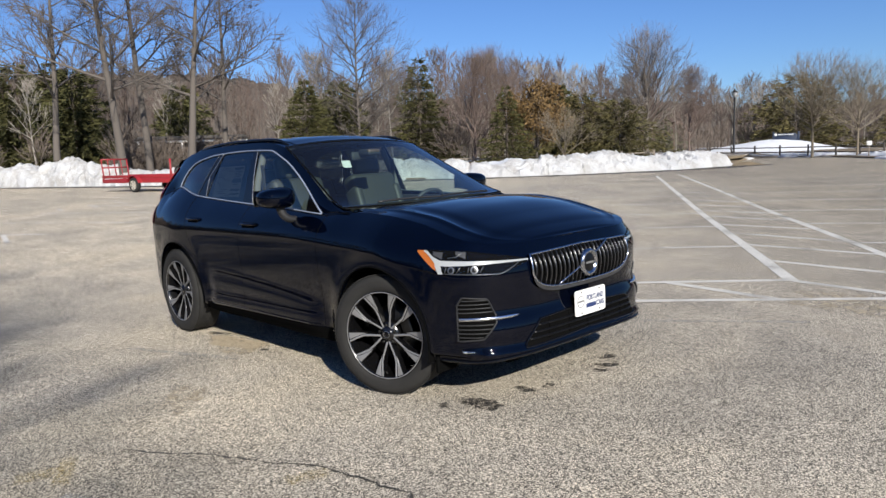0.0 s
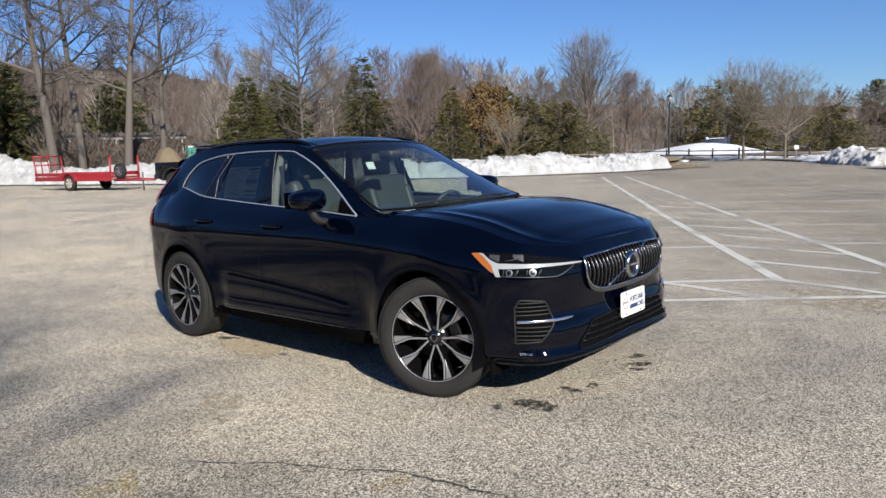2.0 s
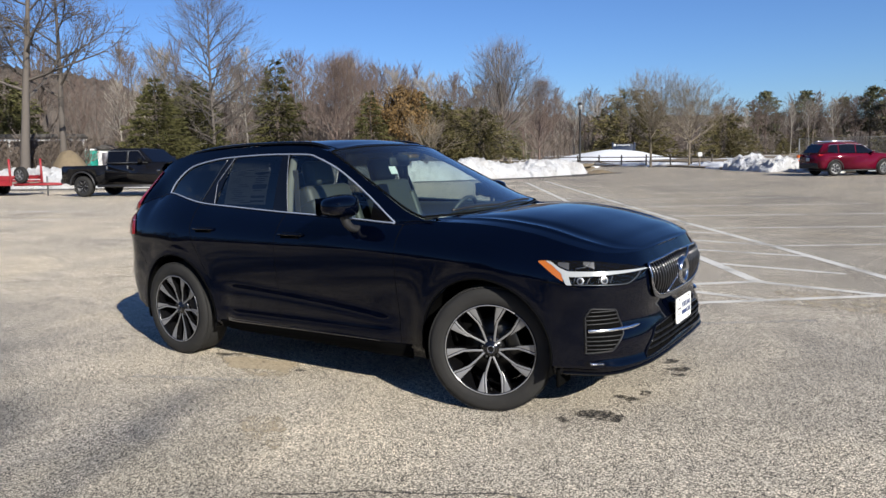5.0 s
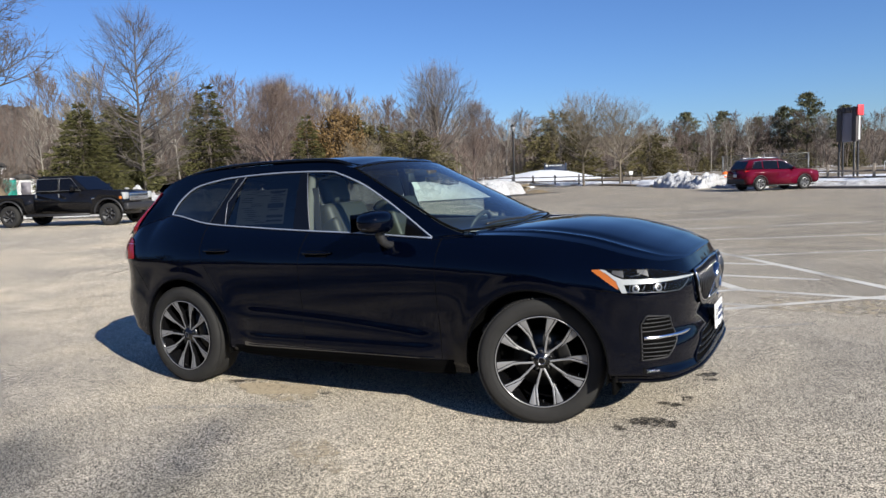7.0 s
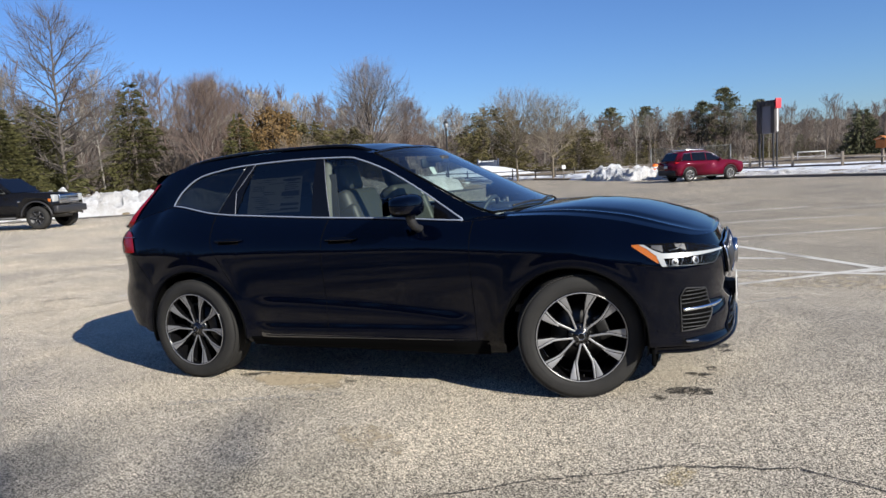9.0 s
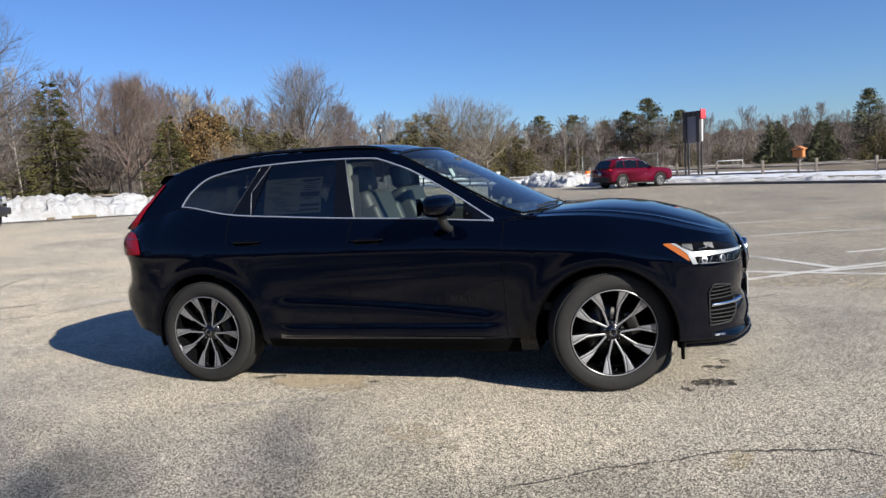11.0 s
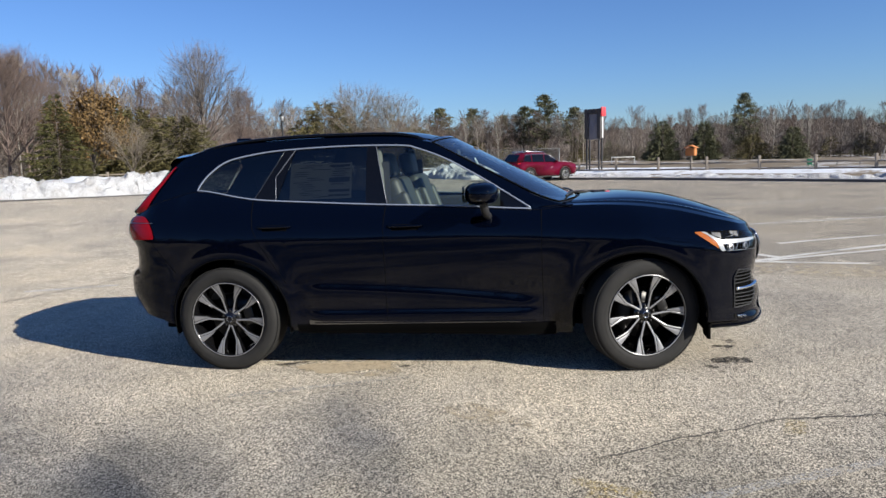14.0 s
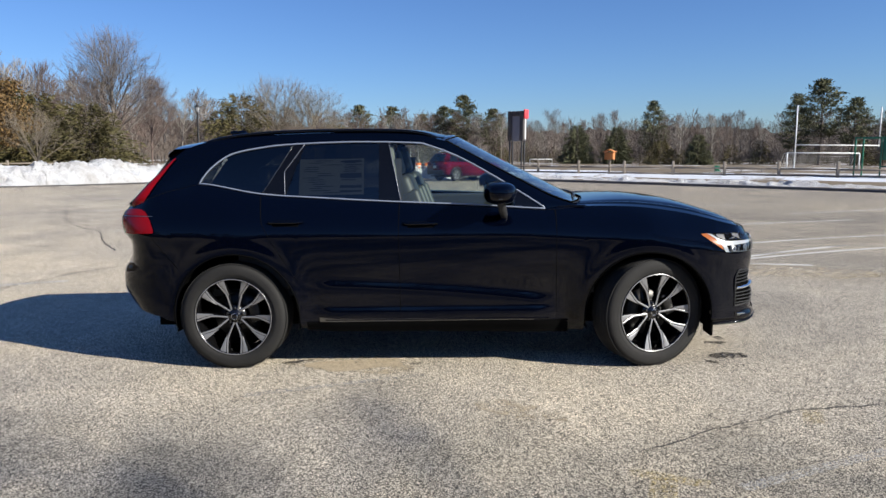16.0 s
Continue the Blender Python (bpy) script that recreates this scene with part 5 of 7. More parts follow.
OUT = side_of(EDGE)
rows = []
for p, o in zip(EDGE[::2], OUT[::2]):
    # far out the rows fan away from the lot
    far = (p - np.array([2.0, -5.0])) / np.linalg.norm(p - np.array([2.0, -5.0]))
    r = []
    for d, z in ((0.0, -0.05), (0.04, 0.10), (0.35, 0.13), (1.2, 0.16), (3.0, 0.2), (7, 0.3), (15, 0.4), (30, 0.4), (60, 0.5), (140, 0.5), (400, 1.0)):
        k = min(1.0, d / 6)
        q = p + (o * (1 - k) + far * k) * d
        r.append((q[0], q[1], float(height(*q)) + z + (0.05 * fbm(q[0], q[1], 0, 0.4) if 0.5 < d < 60 else 0)))
    rows.append(r)
tagged(part("verge", outward(grid(rows), np.array([0, 0, -400.0])), VERGE), "leaf-littered verge with patches of old snow", "ground", kind="structure")


def kerb(name, pts, label):
    P = spline(pts, int(len(pts) * 14))
    N = side_of(P)
    prof = ((-0.02, -0.05), (-0.02, 0.10), (0.0, 0.125), (0.12, 0.13), (0.14, 0.0))
    rows = [[(p[0] + n[0] * d, p[1] + n[1] * d, float(height(*p)) + z) for d, z in prof] for p, n in zip(P, N)]
    tagged(part(name, outward(grid(rows), np.array([P[len(P) // 2][0], P[len(P) // 2][1], -50.0])), material("kerb_granite", (0.11, 0.105, 0.1), 0.9) if "kerb_granite" not in bpy.data.materials else bpy.data.materials["kerb_granite"]), label, "kerb", kind="structure")


kerb("kerb", [(-1.0, 41.8), (2.2, 38.5), (6.2, 35.9), (13.4, 29.3), (18.0, 24.7), (30, 12.4), (44, -2)], "low dark kerb with snow behind it")


clean_snow = material("clean_snow", (0.8, 0.82, 0.85), 0.6)
n_ = Nodes(clean_snow)
n_.color(n_.mix(n_.noise(1.5, 6, 0.7), (0.54, 0.555, 0.575), (0.74, 0.755, 0.775)))
n_.bump(n_.noise(3, 6, 0.7), 0.6, 0.1)


def bank(name, pts, width, top, label, seed, n=160, kind="stuff", rough=1.0, mat=SNOW):
    """A lumpy ridge of ploughed snow along points."""
    P = spline(pts, n)
    N = side_of(P)
    L = np.linspace(0, 1, n)
    rows = []
    for p, o, l in zip(P, N, L):
        end = min(1.0, l / 0.03, (1 - l) / 0.03) ** 0.5
        r = []
        lump = 1 + 0.45 * fbm(p[0], p[1], 3, 0.28, 3, seed)
        for d in np.linspace(0, 1, 34):
            q = p + o * (d * width - 0.2)
            z = top * lump * end * (math.sin(math.pi * min(1, d * 1.02)) ** 0.62) * (1.15 - 0.35 * d)
            z += rough * (0.30 * fbm(q[0], q[1], 0, 0.8, 5, seed) + 0.42 * (0.35 - abs(fbm(q[0], q[1], 5, 1.3, 3, seed))) + 0.17 * fbm(q[0], q[1], 5, 2.6, 3, seed)) * min(1, z * 3)
            x_, y_ = q[0] + rough * 0.25 * fbm(q[0], q[1], 9, 1.1, 3, seed), q[1] + rough * 0.25 * fbm(q[0], q[1], 17, 1.1, 3, seed)
            r.append((x_, y_, float(height(*q)) + max(z, -0.05) - (0.1 if d in (0.0, 1.0) else 0)))
        rows.append(r)
    return tagged(part(name, outward(grid(rows), np.array([P[n // 2][0], P[n // 2][1], -30.0])), mat), label, "snow", kind=kind)


bank("snow_bank", [(-90, 4.4), (-58, 8.9), (-50, 11.3), (-43.5, 13.4)], 4.2, 1.35, "ploughed bank of old white snow along the lot", 1.3, 320)
bank("snow_bank", [(-45.0, 12.9), (-40, 14.7), (-36, 16.2), (-29, 19.6), (-25.5, 22.6)], 4.2, 1.05, "low bank of old white snow behind the trailer", 2.3, 240)
bank("snow_bank", [(-26.2, 22.2), (-22.3, 25.2), (-19.2, 28.3), (-17.2, 31.6), (-15.7, 35.4), (-15.3, 40.6)], 3.6, 0.80, "ploughed bank of dirty white snow along the lot", 4.7, 240)
bank("snow_cover", [(-29.5, 25.0), (-25.2, 28.2), (-22.2, 31.2), (-20.2, 34.6), (-18.8, 38.2), (-18.4, 43.4)], 8.0, 0.62, "old snow lying between the trees behind the bank", 3.1, 120, rough=0.4, mat=clean_snow)
bank("snow_pile", [(-8.6, 48.4), (-6.4, 45.0), (-4.6, 42.6)], 3.4, 0.85, "heap of dirty ploughed snow at the lot's edge", 2.2, 70)
bank("snow_pile", [(-2.9, 42.4), (-1.9, 41.2), (-1.0, 40.4)], 2.6, 0.95, "heap of ploughed snow beside the red car", 8.1, 50)
bank("snow_strip", [(-1.5, 42.6), (2.4, 38.9), (6.4, 36.3), (13.6, 29.7), (18.2, 25.1), (30, 12.8), (40, 2)], 2.2, 0.24, "strip of old snow behind the kerb", 5.5, 420, rough=0.55)
bank("snow_strip", [(-27, 68), (-21.5, 62.0), (-15.5, 58.6), (-9.6, 51.6), (-6.0, 47.8)], 3.0, 0.32, "thin strip of snow behind the lot", 6.5, 120, rough=0.4, mat=clean_snow)


def heap(name, x, y, rx, ry, top, label, seed=0.0, turn=0.0, mat=SNOW, category="snow", lumps=0.15):
    rows = []
    for r in np.linspace(0, 1, 16):
        ring = []
        for a in np.linspace(0, 2 * math.pi, 56, endpoint=False):
            px, py = rx * r * math.cos(a), ry * r * math.sin(a)
            c, s = math.cos(radians(turn)), math.sin(radians(turn))
            qx, qy = x + px * c - py * s, y + px * s + py * c
            ring.append((qx, qy, float(height(qx, qy)) + top * (0.5 + 0.5 * math.cos(math.pi * r)) * (1 + lumps * fbm(qx, qy, 0, 2.0 / rx, 4, seed)) - (0.1 if r == 1 else 0)))
        rows.append(ring + ring[:1])
    return tagged(part(name, outward(grid(rows), np.array([x, y, -50.0])), mat), label, category, kind="stuff")


heap("snow_mound", -27.3, 76, 10.8, 8.5, 1.6, "broad smooth mound of clean snow behind the fence", 1.0, 12, clean_snow)
heap("snow_patch", -8.0, 64, 9, 4, 0.5, "old snow left on brown grass", 3.0, 10)
heap("dirt_heap", -14.7, 41.0, 1.5, 0.9, 0.22, "dark dirt and gravel at the end of the snow bank", 5.0, 60, VERGE, "dirt", 0.6)
heap("gravel_heap", -42.8, 20.9, 2.3, 2.0, 2.2, "brown heap of gravel behind the snow", 2.0, 0, VERGE, "gravel heap")

# snow field behind the rail fence
rows = []
for u in np.linspace(0, 1, 60):
    a = np.array([-1.0, 46.0]) * (1 - u) + np.array([40.0, 16.0]) * u
    rows.append([(a[0] + 0.62 * d, a[1] + 0.78 * d, float(height(a[0] + 0.62 * d, a[1] + 0.78 * d)) + 0.40 + (0.06 * fbm(a[0] + d, a[1], 0, 0.5) if d > 0 else -0.2)) for d in (0, 0.6, 1.2, 2, 3, 4.5, 6, 8, 9.5)])
field_snow = material("field_snow", (0.8, 0.82, 0.86), 0.6)
n_ = Nodes(field_snow)
n_.color(n_.mix(n_.ramp(n_.noise(0.22, 7, 0.7), [(0.56, 0.0), (0.63, 1.0)]), (0.66, 0.68, 0.71), (0.20, 0.155, 0.09)))
n_.bump(n_.noise(4, 5, 0.6), 0.5, 0.06)
tagged(part("snow_field", outward(grid(rows), np.array([10, 40, -300.0])), field_snow), "snow-covered playing field with bare patches", "snow", kind="structure")

# ---- trees ----
BARK_GREY = bark("bark_grey", (0.085, 0.072, 0.062), (0.18, 0.153, 0.132))
BARK_OAK = bark("bark_oak", (0.048, 0.041, 0.035), (0.125, 0.107, 0.092))
BARK_TAN = bark("bark_tan", (0.11, 0.088, 0.062), (0.20, 0.165, 0.12))
BARK_RED = bark("bark_red", (0.10, 0.07, 0.058), (0.165, 0.12, 0.10))
BARK_DARK = bark("bark_dark", (0.075, 0.06, 0.05), (0.15, 0.12, 0.1))
SPRUCE = needles("spruce_needles", (0.040, 0.040, 0.012), (0.082, 0.075, 0.024))
# far pines: distance haze is put into this paler needle colour
PINE_HAZY = needles("hazy_pine_needles", (0.075, 0.080, 0.044), (0.150, 0.150, 0.082))
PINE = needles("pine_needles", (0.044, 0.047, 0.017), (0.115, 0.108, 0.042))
OLIVE = needles("olive_foliage", (0.055, 0.049, 0.018), (0.120, 0.098, 0.038))
RUSSET = needles("russet_leaves", (0.085, 0.050, 0.019), (0.19, 0.115, 0.045))


def fast(name, V, Q, mat, smooth=False):
    """A mesh from arrays of points and of quads or triangles."""
    V, Q = np.asarray(V, np.float32), np.asarray(Q, np.int32)
    me = bpy.data.meshes.new(name)
    k = Q.shape[1]
    me.vertices.add(len(V))
    me.vertices.foreach_set("co", V.ravel())
    me.loops.add(Q.size)
    me.loops.foreach_set("vertex_index", Q.ravel())
    me.polygons.add(len(Q))
    me.polygons.foreach_set("loop_start", np.arange(0, Q.size, k, dtype=np.int32))
    me.materials.append(mat)
    if smooth:
        me.polygons.foreach_set("use_smooth", np.ones(len(Q), bool))
    me.update(calc_edges=True)
    return me


def limbs(segs, sides=3):
    """Tapered tubes for segments (x0, y0, z0, x1, y1, z1, r0, r1)."""
    S = np.asarray(segs, float)
    p, q = S[:, :3], S[:, 3:6]
    d = q - p
    d /= np.linalg.norm(d, axis=1)[:, None] + 1e-9
    up = np.where(np.abs(d[:, 2:3]) < 0.9, np.array([[0.0, 0, 1]]), np.array([[1.0, 0, 0]]))
    a = np.cross(d, up)
    a /= np.linalg.norm(a, axis=1)[:, None] + 1e-9
    b = np.cross(d, a)
    V = []
    for e, r in ((p, S[:, 6]), (q, S[:, 7])):
        for k in range(sides):
            t = 2 * math.pi * k / sides
            V.append(e + r[:, None] * (math.cos(t) * a + math.sin(t) * b))
    V = np.stack(V, 1)
    base = np.arange(len(S))[:, None] * (2 * sides)
    Q = [np.concatenate([base + k, base + (k + 1) % sides, base + sides + (k + 1) % sides, base + sides + k], 1) for k in range(sides)]
    return V.reshape(-1, 3), np.concatenate(Q)


def bare(seed, H, trunk_r, clear, lift, spread, n1, n2, n3, n4, wobble=0.06, thin=0.012, forks=1):
    """Segments of a leafless tree: trunk, then four orders of branches."""
    rng = np.random.RandomState(seed)
    trunk, crown = [], []

    def stem(p, d, length, r0, r1, n, store, bend, tropism):
        pts = [(p.copy(), d.copy(), r0)]
        for i in range(n):
            d = d + rng.normal(0, bend, 3)
            d[2] += tropism
            d /= np.linalg.norm(d)
            q = p + d * length / n
            ra, rb = r0 + (r1 - r0) * i / n, r0 + (r1 - r0) * (i + 1) / n
            store.append((*p, *q, ra, rb))
            p = q
            pts.append((p.copy(), d.copy(), rb))
        return pts

    def shoots(pts, count, length, ratio, level, lo=0.25):
        for i in range(count):
            f = lo + (1 - lo) * (i + rng.rand()) / count
            k = f * (len(pts) - 1)
            j = min(int(k), len(pts) - 2)
            p = pts[j][0] + (pts[j + 1][0] - pts[j][0]) * (k - j)
            d, r = pts[j][1], pts[j][2]
            side = rng.normal(0, 1, 3)
            side -= d * np.dot(side, d)
            side /= np.linalg.norm(side) + 1e-9
            ang = rng.uniform(0.4, 0.85)
            v = d * math.cos(ang) + side * math.sin(ang)
            L = length * (1.15 - 0.6 * f) * rng.uniform(0.7, 1.2)
            child = stem(p, v, L, max(min(r * 0.6, 0.035 if level > 2 else 9), thin), thin * (0.6 if level > 2 else 0.9), 3 if level < 3 else 2 if level == 3 else 1, crown, 0.06, 0.02)
            if level == 2:
                shoots(child, n3, L * 0.55, 0.5, 3, 0.15)
            elif level == 3:
                shoots(child, n4, L * 0.6, 0.5, 4, 0.2)

    for f in range(forks):
        d0 = np.array([rng.normal(0, 0.015 if forks == 1 else 0.16), rng.normal(0, 0.03 if forks == 1 else 0.16), 1.0])
        d0 /= np.linalg.norm(d0)
        h = H * (1 if f == 0 else rng.uniform(0.75, 0.95))
        main = stem(np.zeros(3), d0, h * 0.93, trunk_r if f == 0 else trunk_r * 0.7, thin * 1.6, 12, trunk, wobble, 0.02)
        for i in range(n1):
            u = clear + (0.97 - clear) * (i + rng.rand() * 0.8) / n1
            k = u * 12
            j = min(int(k), 11)
            p = main[j][0] + (main[j + 1][0] - main[j][0]) * (k - j)
            az = i * 2.4 + rng.normal(0, 0.4)
            tilt = lift + rng.normal(0, 0.12)
            v = np.array([math.cos(az) * math.cos(tilt), math.sin(az) * math.cos(tilt), math.sin(tilt)])
            L = spread * H * (1.05 - 0.75 * max(0, (u - clear) / (1 - clear))) * rng.uniform(0.75, 1.15)
            limb = stem(p, v, L, main[j][2] * 0.55, thin * 1.3, 5, crown, 0.05, 0.045)
            shoots(limb, n2, L * 0.5, 0.5, 2)
    return trunk, crown


def sprays(rng, P, D, size, droop=0.3, aspect=0.36, jitter=0.45):
    """Small leaf-shaped quads at points P that point along D."""
    n = len(P)
    D = D + rng.normal(0, jitter, (n, 3))
    D[:, 2] -= droop * rng.rand(n)
    D /= np.linalg.norm(D, axis=1)[:, None]
    S = np.cross(D, rng.normal(0, 1, (n, 3)))
    S /= np.linalg.norm(S, axis=1)[:, None] + 1e-9
    L = size * rng.uniform(0.6, 1.3, n)[:, None]
    W = L * aspect
    V = np.stack([P - S * W * 0.3, P + D * L * 0.5 - S * W * 0.5, P + D * L, P + D * L * 0.5 + S * W * 0.5], 1).reshape(-1, 3)
    return V, np.arange(len(V)).reshape(-1, 4)


def domed(seed, H, trunk_r, clear, wide, n1, n2, n3, n4=0, thin=0.010, leader=0.8, low=0.24, bend=0.03, hang=0.10, rise=0.62, cuts=(6, 3, 2, 1)):
    """Segments of a leafless tree whose straight rising limbs fill a rounded head."""
    rng = np.random.RandomState(seed)
    trunk, crown = [], []
    mid = np.array([0, 0, H * (low + (1 - low) * 0.42)])
    half = np.array([wide, wide, H - mid[2]])
    down = np.array([wide, wide, mid[2] - H * low])

    def room(p, d):
        """How far from p along d the head reaches."""
        q = p + d * np.linspace(0.2, 2.0 * H, 48)[:, None] - mid
        e = q / np.where(q[:, 2:] > 0, half, down)
        inside = np.nonzero((e * e).sum(1) <= 1)[0]
        return 0.2 + 1.8 * H * inside[-1] / 47 if len(inside) else 0.5 * wide

    def stem(p, d, length, r0, r1, n, store, up):
        pts = [(p, d, r0)]
        for i in range(n):
            d = d + rng.normal(0, bend, 3) + np.array([0, 0, up])
            d = d / np.linalg.norm(d)
            q = p + d * length / n
            store.append((*p, *q, r0 + (r1 - r0) * i / n, r0 + (r1 - r0) * (i + 1) / n))
            p = q
            pts.append((p, d, r0 + (r1 - r0) * (i + 1) / n))
        return pts

    def shoots(pts, counts, length, level, lo):
        for i in range(counts[0]):
            f = lo + (0.98 - lo) * (i + rng.rand()) / counts[0]
            k = f * (len(pts) - 1)
            j = min(int(k), len(pts) - 2)
            p = pts[j][0] + (pts[j + 1][0] - pts[j][0]) * (k - j)
            out = rng.normal(0, 1, 3) + np.array([p[0], p[1], 0]) / wide * 0.7 + np.array([0, 0, 0.35])
            out -= pts[j][1] * np.dot(out, pts[j][1])
            out /= np.linalg.norm(out) + 1e-9
            a = rng.uniform(0.42, 0.80)
            d = pts[j][1] * math.cos(a) + out * math.sin(a)
            L = min(length * (1.15 - 0.5 * f) * rng.uniform(0.7, 1.2), room(p, d) * rng.uniform(0.85, 1.08))
            c = stem(p, d, L, max(min(pts[j][2] * 0.62, 0.04), thin), thin * 0.75, cuts[level - 1], crown, 0.035)
            if len(counts) > 1 and counts[1]:
                shoots(c, counts[1:], L * 0.6, level + 1, 0.12)

    top = stem(np.zeros(3), np.array([0.0, 0, 1]), H * leader, trunk_r, trunk_r * (0.12 if leader > 0.6 else 0.6), 8, trunk, 0.03)
    for i in range(n1):
        u = clear + (min(0.97, leader * 0.97) - clear) * (i + 0.7 * rng.rand()) / n1 if leader > 0.6 else clear * rng.uniform(0.8, 1.0)
        u = min(u, leader * 0.99)
        k = u / leader * 8
        j = min(int(k), 7)
        p = top[j][0] + (top[j + 1][0] - top[j][0]) * (k - j)
        az = i * 2.4 + rng.normal(0, 0.3)
        el = rise + 0.55 * (i / n1) + rng.normal(0, 0.10) if leader > 0.6 else 0.72 + 0.75 * ((i * 0.618) % 1) ** 0.8
        d = np.array([math.cos(az) * math.cos(el), math.sin(az) * math.cos(el), math.sin(el)])
        L = room(p, d) * rng.uniform(0.86, 1.0)
        limb = stem(p, d, L, min(top[j][2] * 0.62, trunk_r * 0.5), thin * 1.1, cuts[0], trunk, hang * 2.1 / cuts[0])
        shoots(limb, (n2, n3, n4), min(L * 0.5, H * 0.3), 2, 0.2)
    C = np.array(crown)
    fit = np.array([wide / np.percentile(np.hypot(C[:, 3], C[:, 4]), 97)] * 2 + [0.96 * H / np.percentile(C[:, 5], 99.5)])
    size = np.concatenate([fit, fit, [1, 1]])
    return [tuple(np.array(q) * size) for q in trunk], [tuple(q) for q in C * size]


def domed_kind(key, mat, *args, blades=3000, **kw):
    t, c = domed(*args, **kw)
    v, q = limbs(c, 3)
    tv, tq = twigs(c, args[0], blades, args[1] * 0.085, 0.0085)
    TREES[key] = (fast("trunk", *limbs(t, 6), mat, True), fast("crown", np.concatenate([v, tv]), np.concatenate([q, tq + len(v)]), mat))


TREES = {}


def twigs(crown, seed, n, size, aspect):
    """Fine shoots: slender blades that leave the ends of the branches upwards and outwards."""
    rng = np.random.RandomState(seed)
    C = np.asarray(crown)
    end = C[rng.randint(0, len(C), n)]
    u = rng.rand(n)[:, None]
    P = end[:, :3] * (1 - u) + end[:, 3:6] * u
    D = end[:, 3:6] - end[:, :3]
    D /= np.linalg.norm(D, axis=1)[:, None] + 1e-9
    D[:, 2] += 0.45
    return sprays(rng, P, D, size, 0.0, aspect, 0.13)


def tree_kind(key, mat, *args, blades=2000, **kw):
    t, c = bare(*args, **kw)
    v, q = limbs(c, 3)
    tv, tq = twigs(c, args[0], blades, args[1] * 0.065, 0.010)
    TREES[key] = (fast("trunk", *limbs(t, 8), mat, True), fast("crown", np.concatenate([v, tv]), np.concatenate([q, tq + len(v)]), mat))


tree_kind("oak_a", BARK_OAK, 11, 16, 0.27, 0.30, 0.44, 0.34, 15, 8, 5, 2, wobble=0.022, thin=0.015)
tree_kind("oak_b", BARK_OAK, 23, 17, 0.25, 0.34, 0.46, 0.31, 15, 8, 5, 2, wobble=0.022, thin=0.015)
tree_kind("open", BARK_GREY, 29, 16, 0.20, 0.30, 0.42, 0.33, 16, 8, 5, 0, wobble=0.03, thin=0.017, blades=1500)
domed_kind("spire", BARK_OAK, 37, 13, 0.15, 0.13, 4.3, 44, 9, 4, 0, thin=0.009, leader=0.95, low=0.10, bend=0.025, rise=0.34, blades=3000)
domed_kind("fan", BARK_TAN, 41, 10, 0.15, 0.24, 4.3, 26, 9, 5, 0, thin=0.009, leader=0.65, low=0.22, bend=0.018, rise=0.55, blades=3600)
domed_kind("round", BARK_RED, 53, 9.5, 0.12, 0.18, 3.1, 26, 10, 5, 0, thin=0.008, leader=0.80, low=0.15, bend=0.012, rise=0.90, blades=4200)
domed_kind("round_grey", BARK_GREY, 67, 11, 0.18, 0.22, 4.0, 28, 9, 5, 0, thin=0.010, leader=0.66, low=0.12, bend=0.010, rise=0.82, blades=3600)
domed_kind("small", BARK_TAN, 71, 5, 0.07, 0.26, 2.6, 12, 7, 4, 0, thin=0.009, leader=0.32, low=0.22, blades=1500)


def bare_tree(key, x, y, H, label, turn=0.0, group="bare trees round the lot"):
    t, c = TREES[key]
    size = {"oak_a": 16, "oak_b": 17, "open": 16, "spire": 13, "fan": 10, "round": 9.5, "round_grey": 11, "small": 5}[key]
    root = thing("bare_tree", label, "tree", stand(x, y, turn, H / size, -0.1), group)
    for nm, me in (("trunk", t), ("crown", c)):
        new(nm, me).parent = root
    return root


def conifer(seed, H, R, low, per=10, levels=30, size=0.34, top=0.85, ragged=0.2, dense=13, loose=0.07):
    rng = np.random.RandomState(seed)
    trunk = [(0, 0, 0, 0, 0, H * 0.5, 0.028 * H * 0.45, 0.018 * H * 0.5), (0, 0, H * 0.5, 0, 0, H * 0.98, 0.018 * H * 0.5, 0.012)]
    P, D, limb = [], [], []
    for i in range(levels):
        u = (i + rng.rand() * 0.6) / levels
        z = H * (low + (0.985 - low) * u)
        reach = R * (1 - u) ** top + 0.08
        arms = max(4, int(per * (0.5 + 1.0 * (1 - u))))
        for k in range(arms):
            a = 2 * math.pi * (k + rng.rand()) / arms
            L = reach * rng.uniform(1 - 1.5 * ragged, 1 + ragged)
            rise = 0.35 * u - 0.12
            limb.append((0, 0, z, L * math.cos(a) * 0.9, L * math.sin(a) * 0.9, z + L * rise, 0.012, 0.005))
            for s in rng.rand(int(dense * (0.25 + 1.1 * L / R)) + 2) ** 0.5:
                r = s * L
                P.append((r * math.cos(a) + rng.normal(0, 0.05), r * math.sin(a) + rng.normal(0, 0.05), z + r * rise - 0.10 * r * s + rng.normal(0, loose)))
                D.append((math.cos(a), math.sin(a), -0.05))
    return limbs(trunk, 6), limbs(limb, 3), sprays(rng, np.array(P), np.array(D), size, 0.1, 0.21, 0.32)


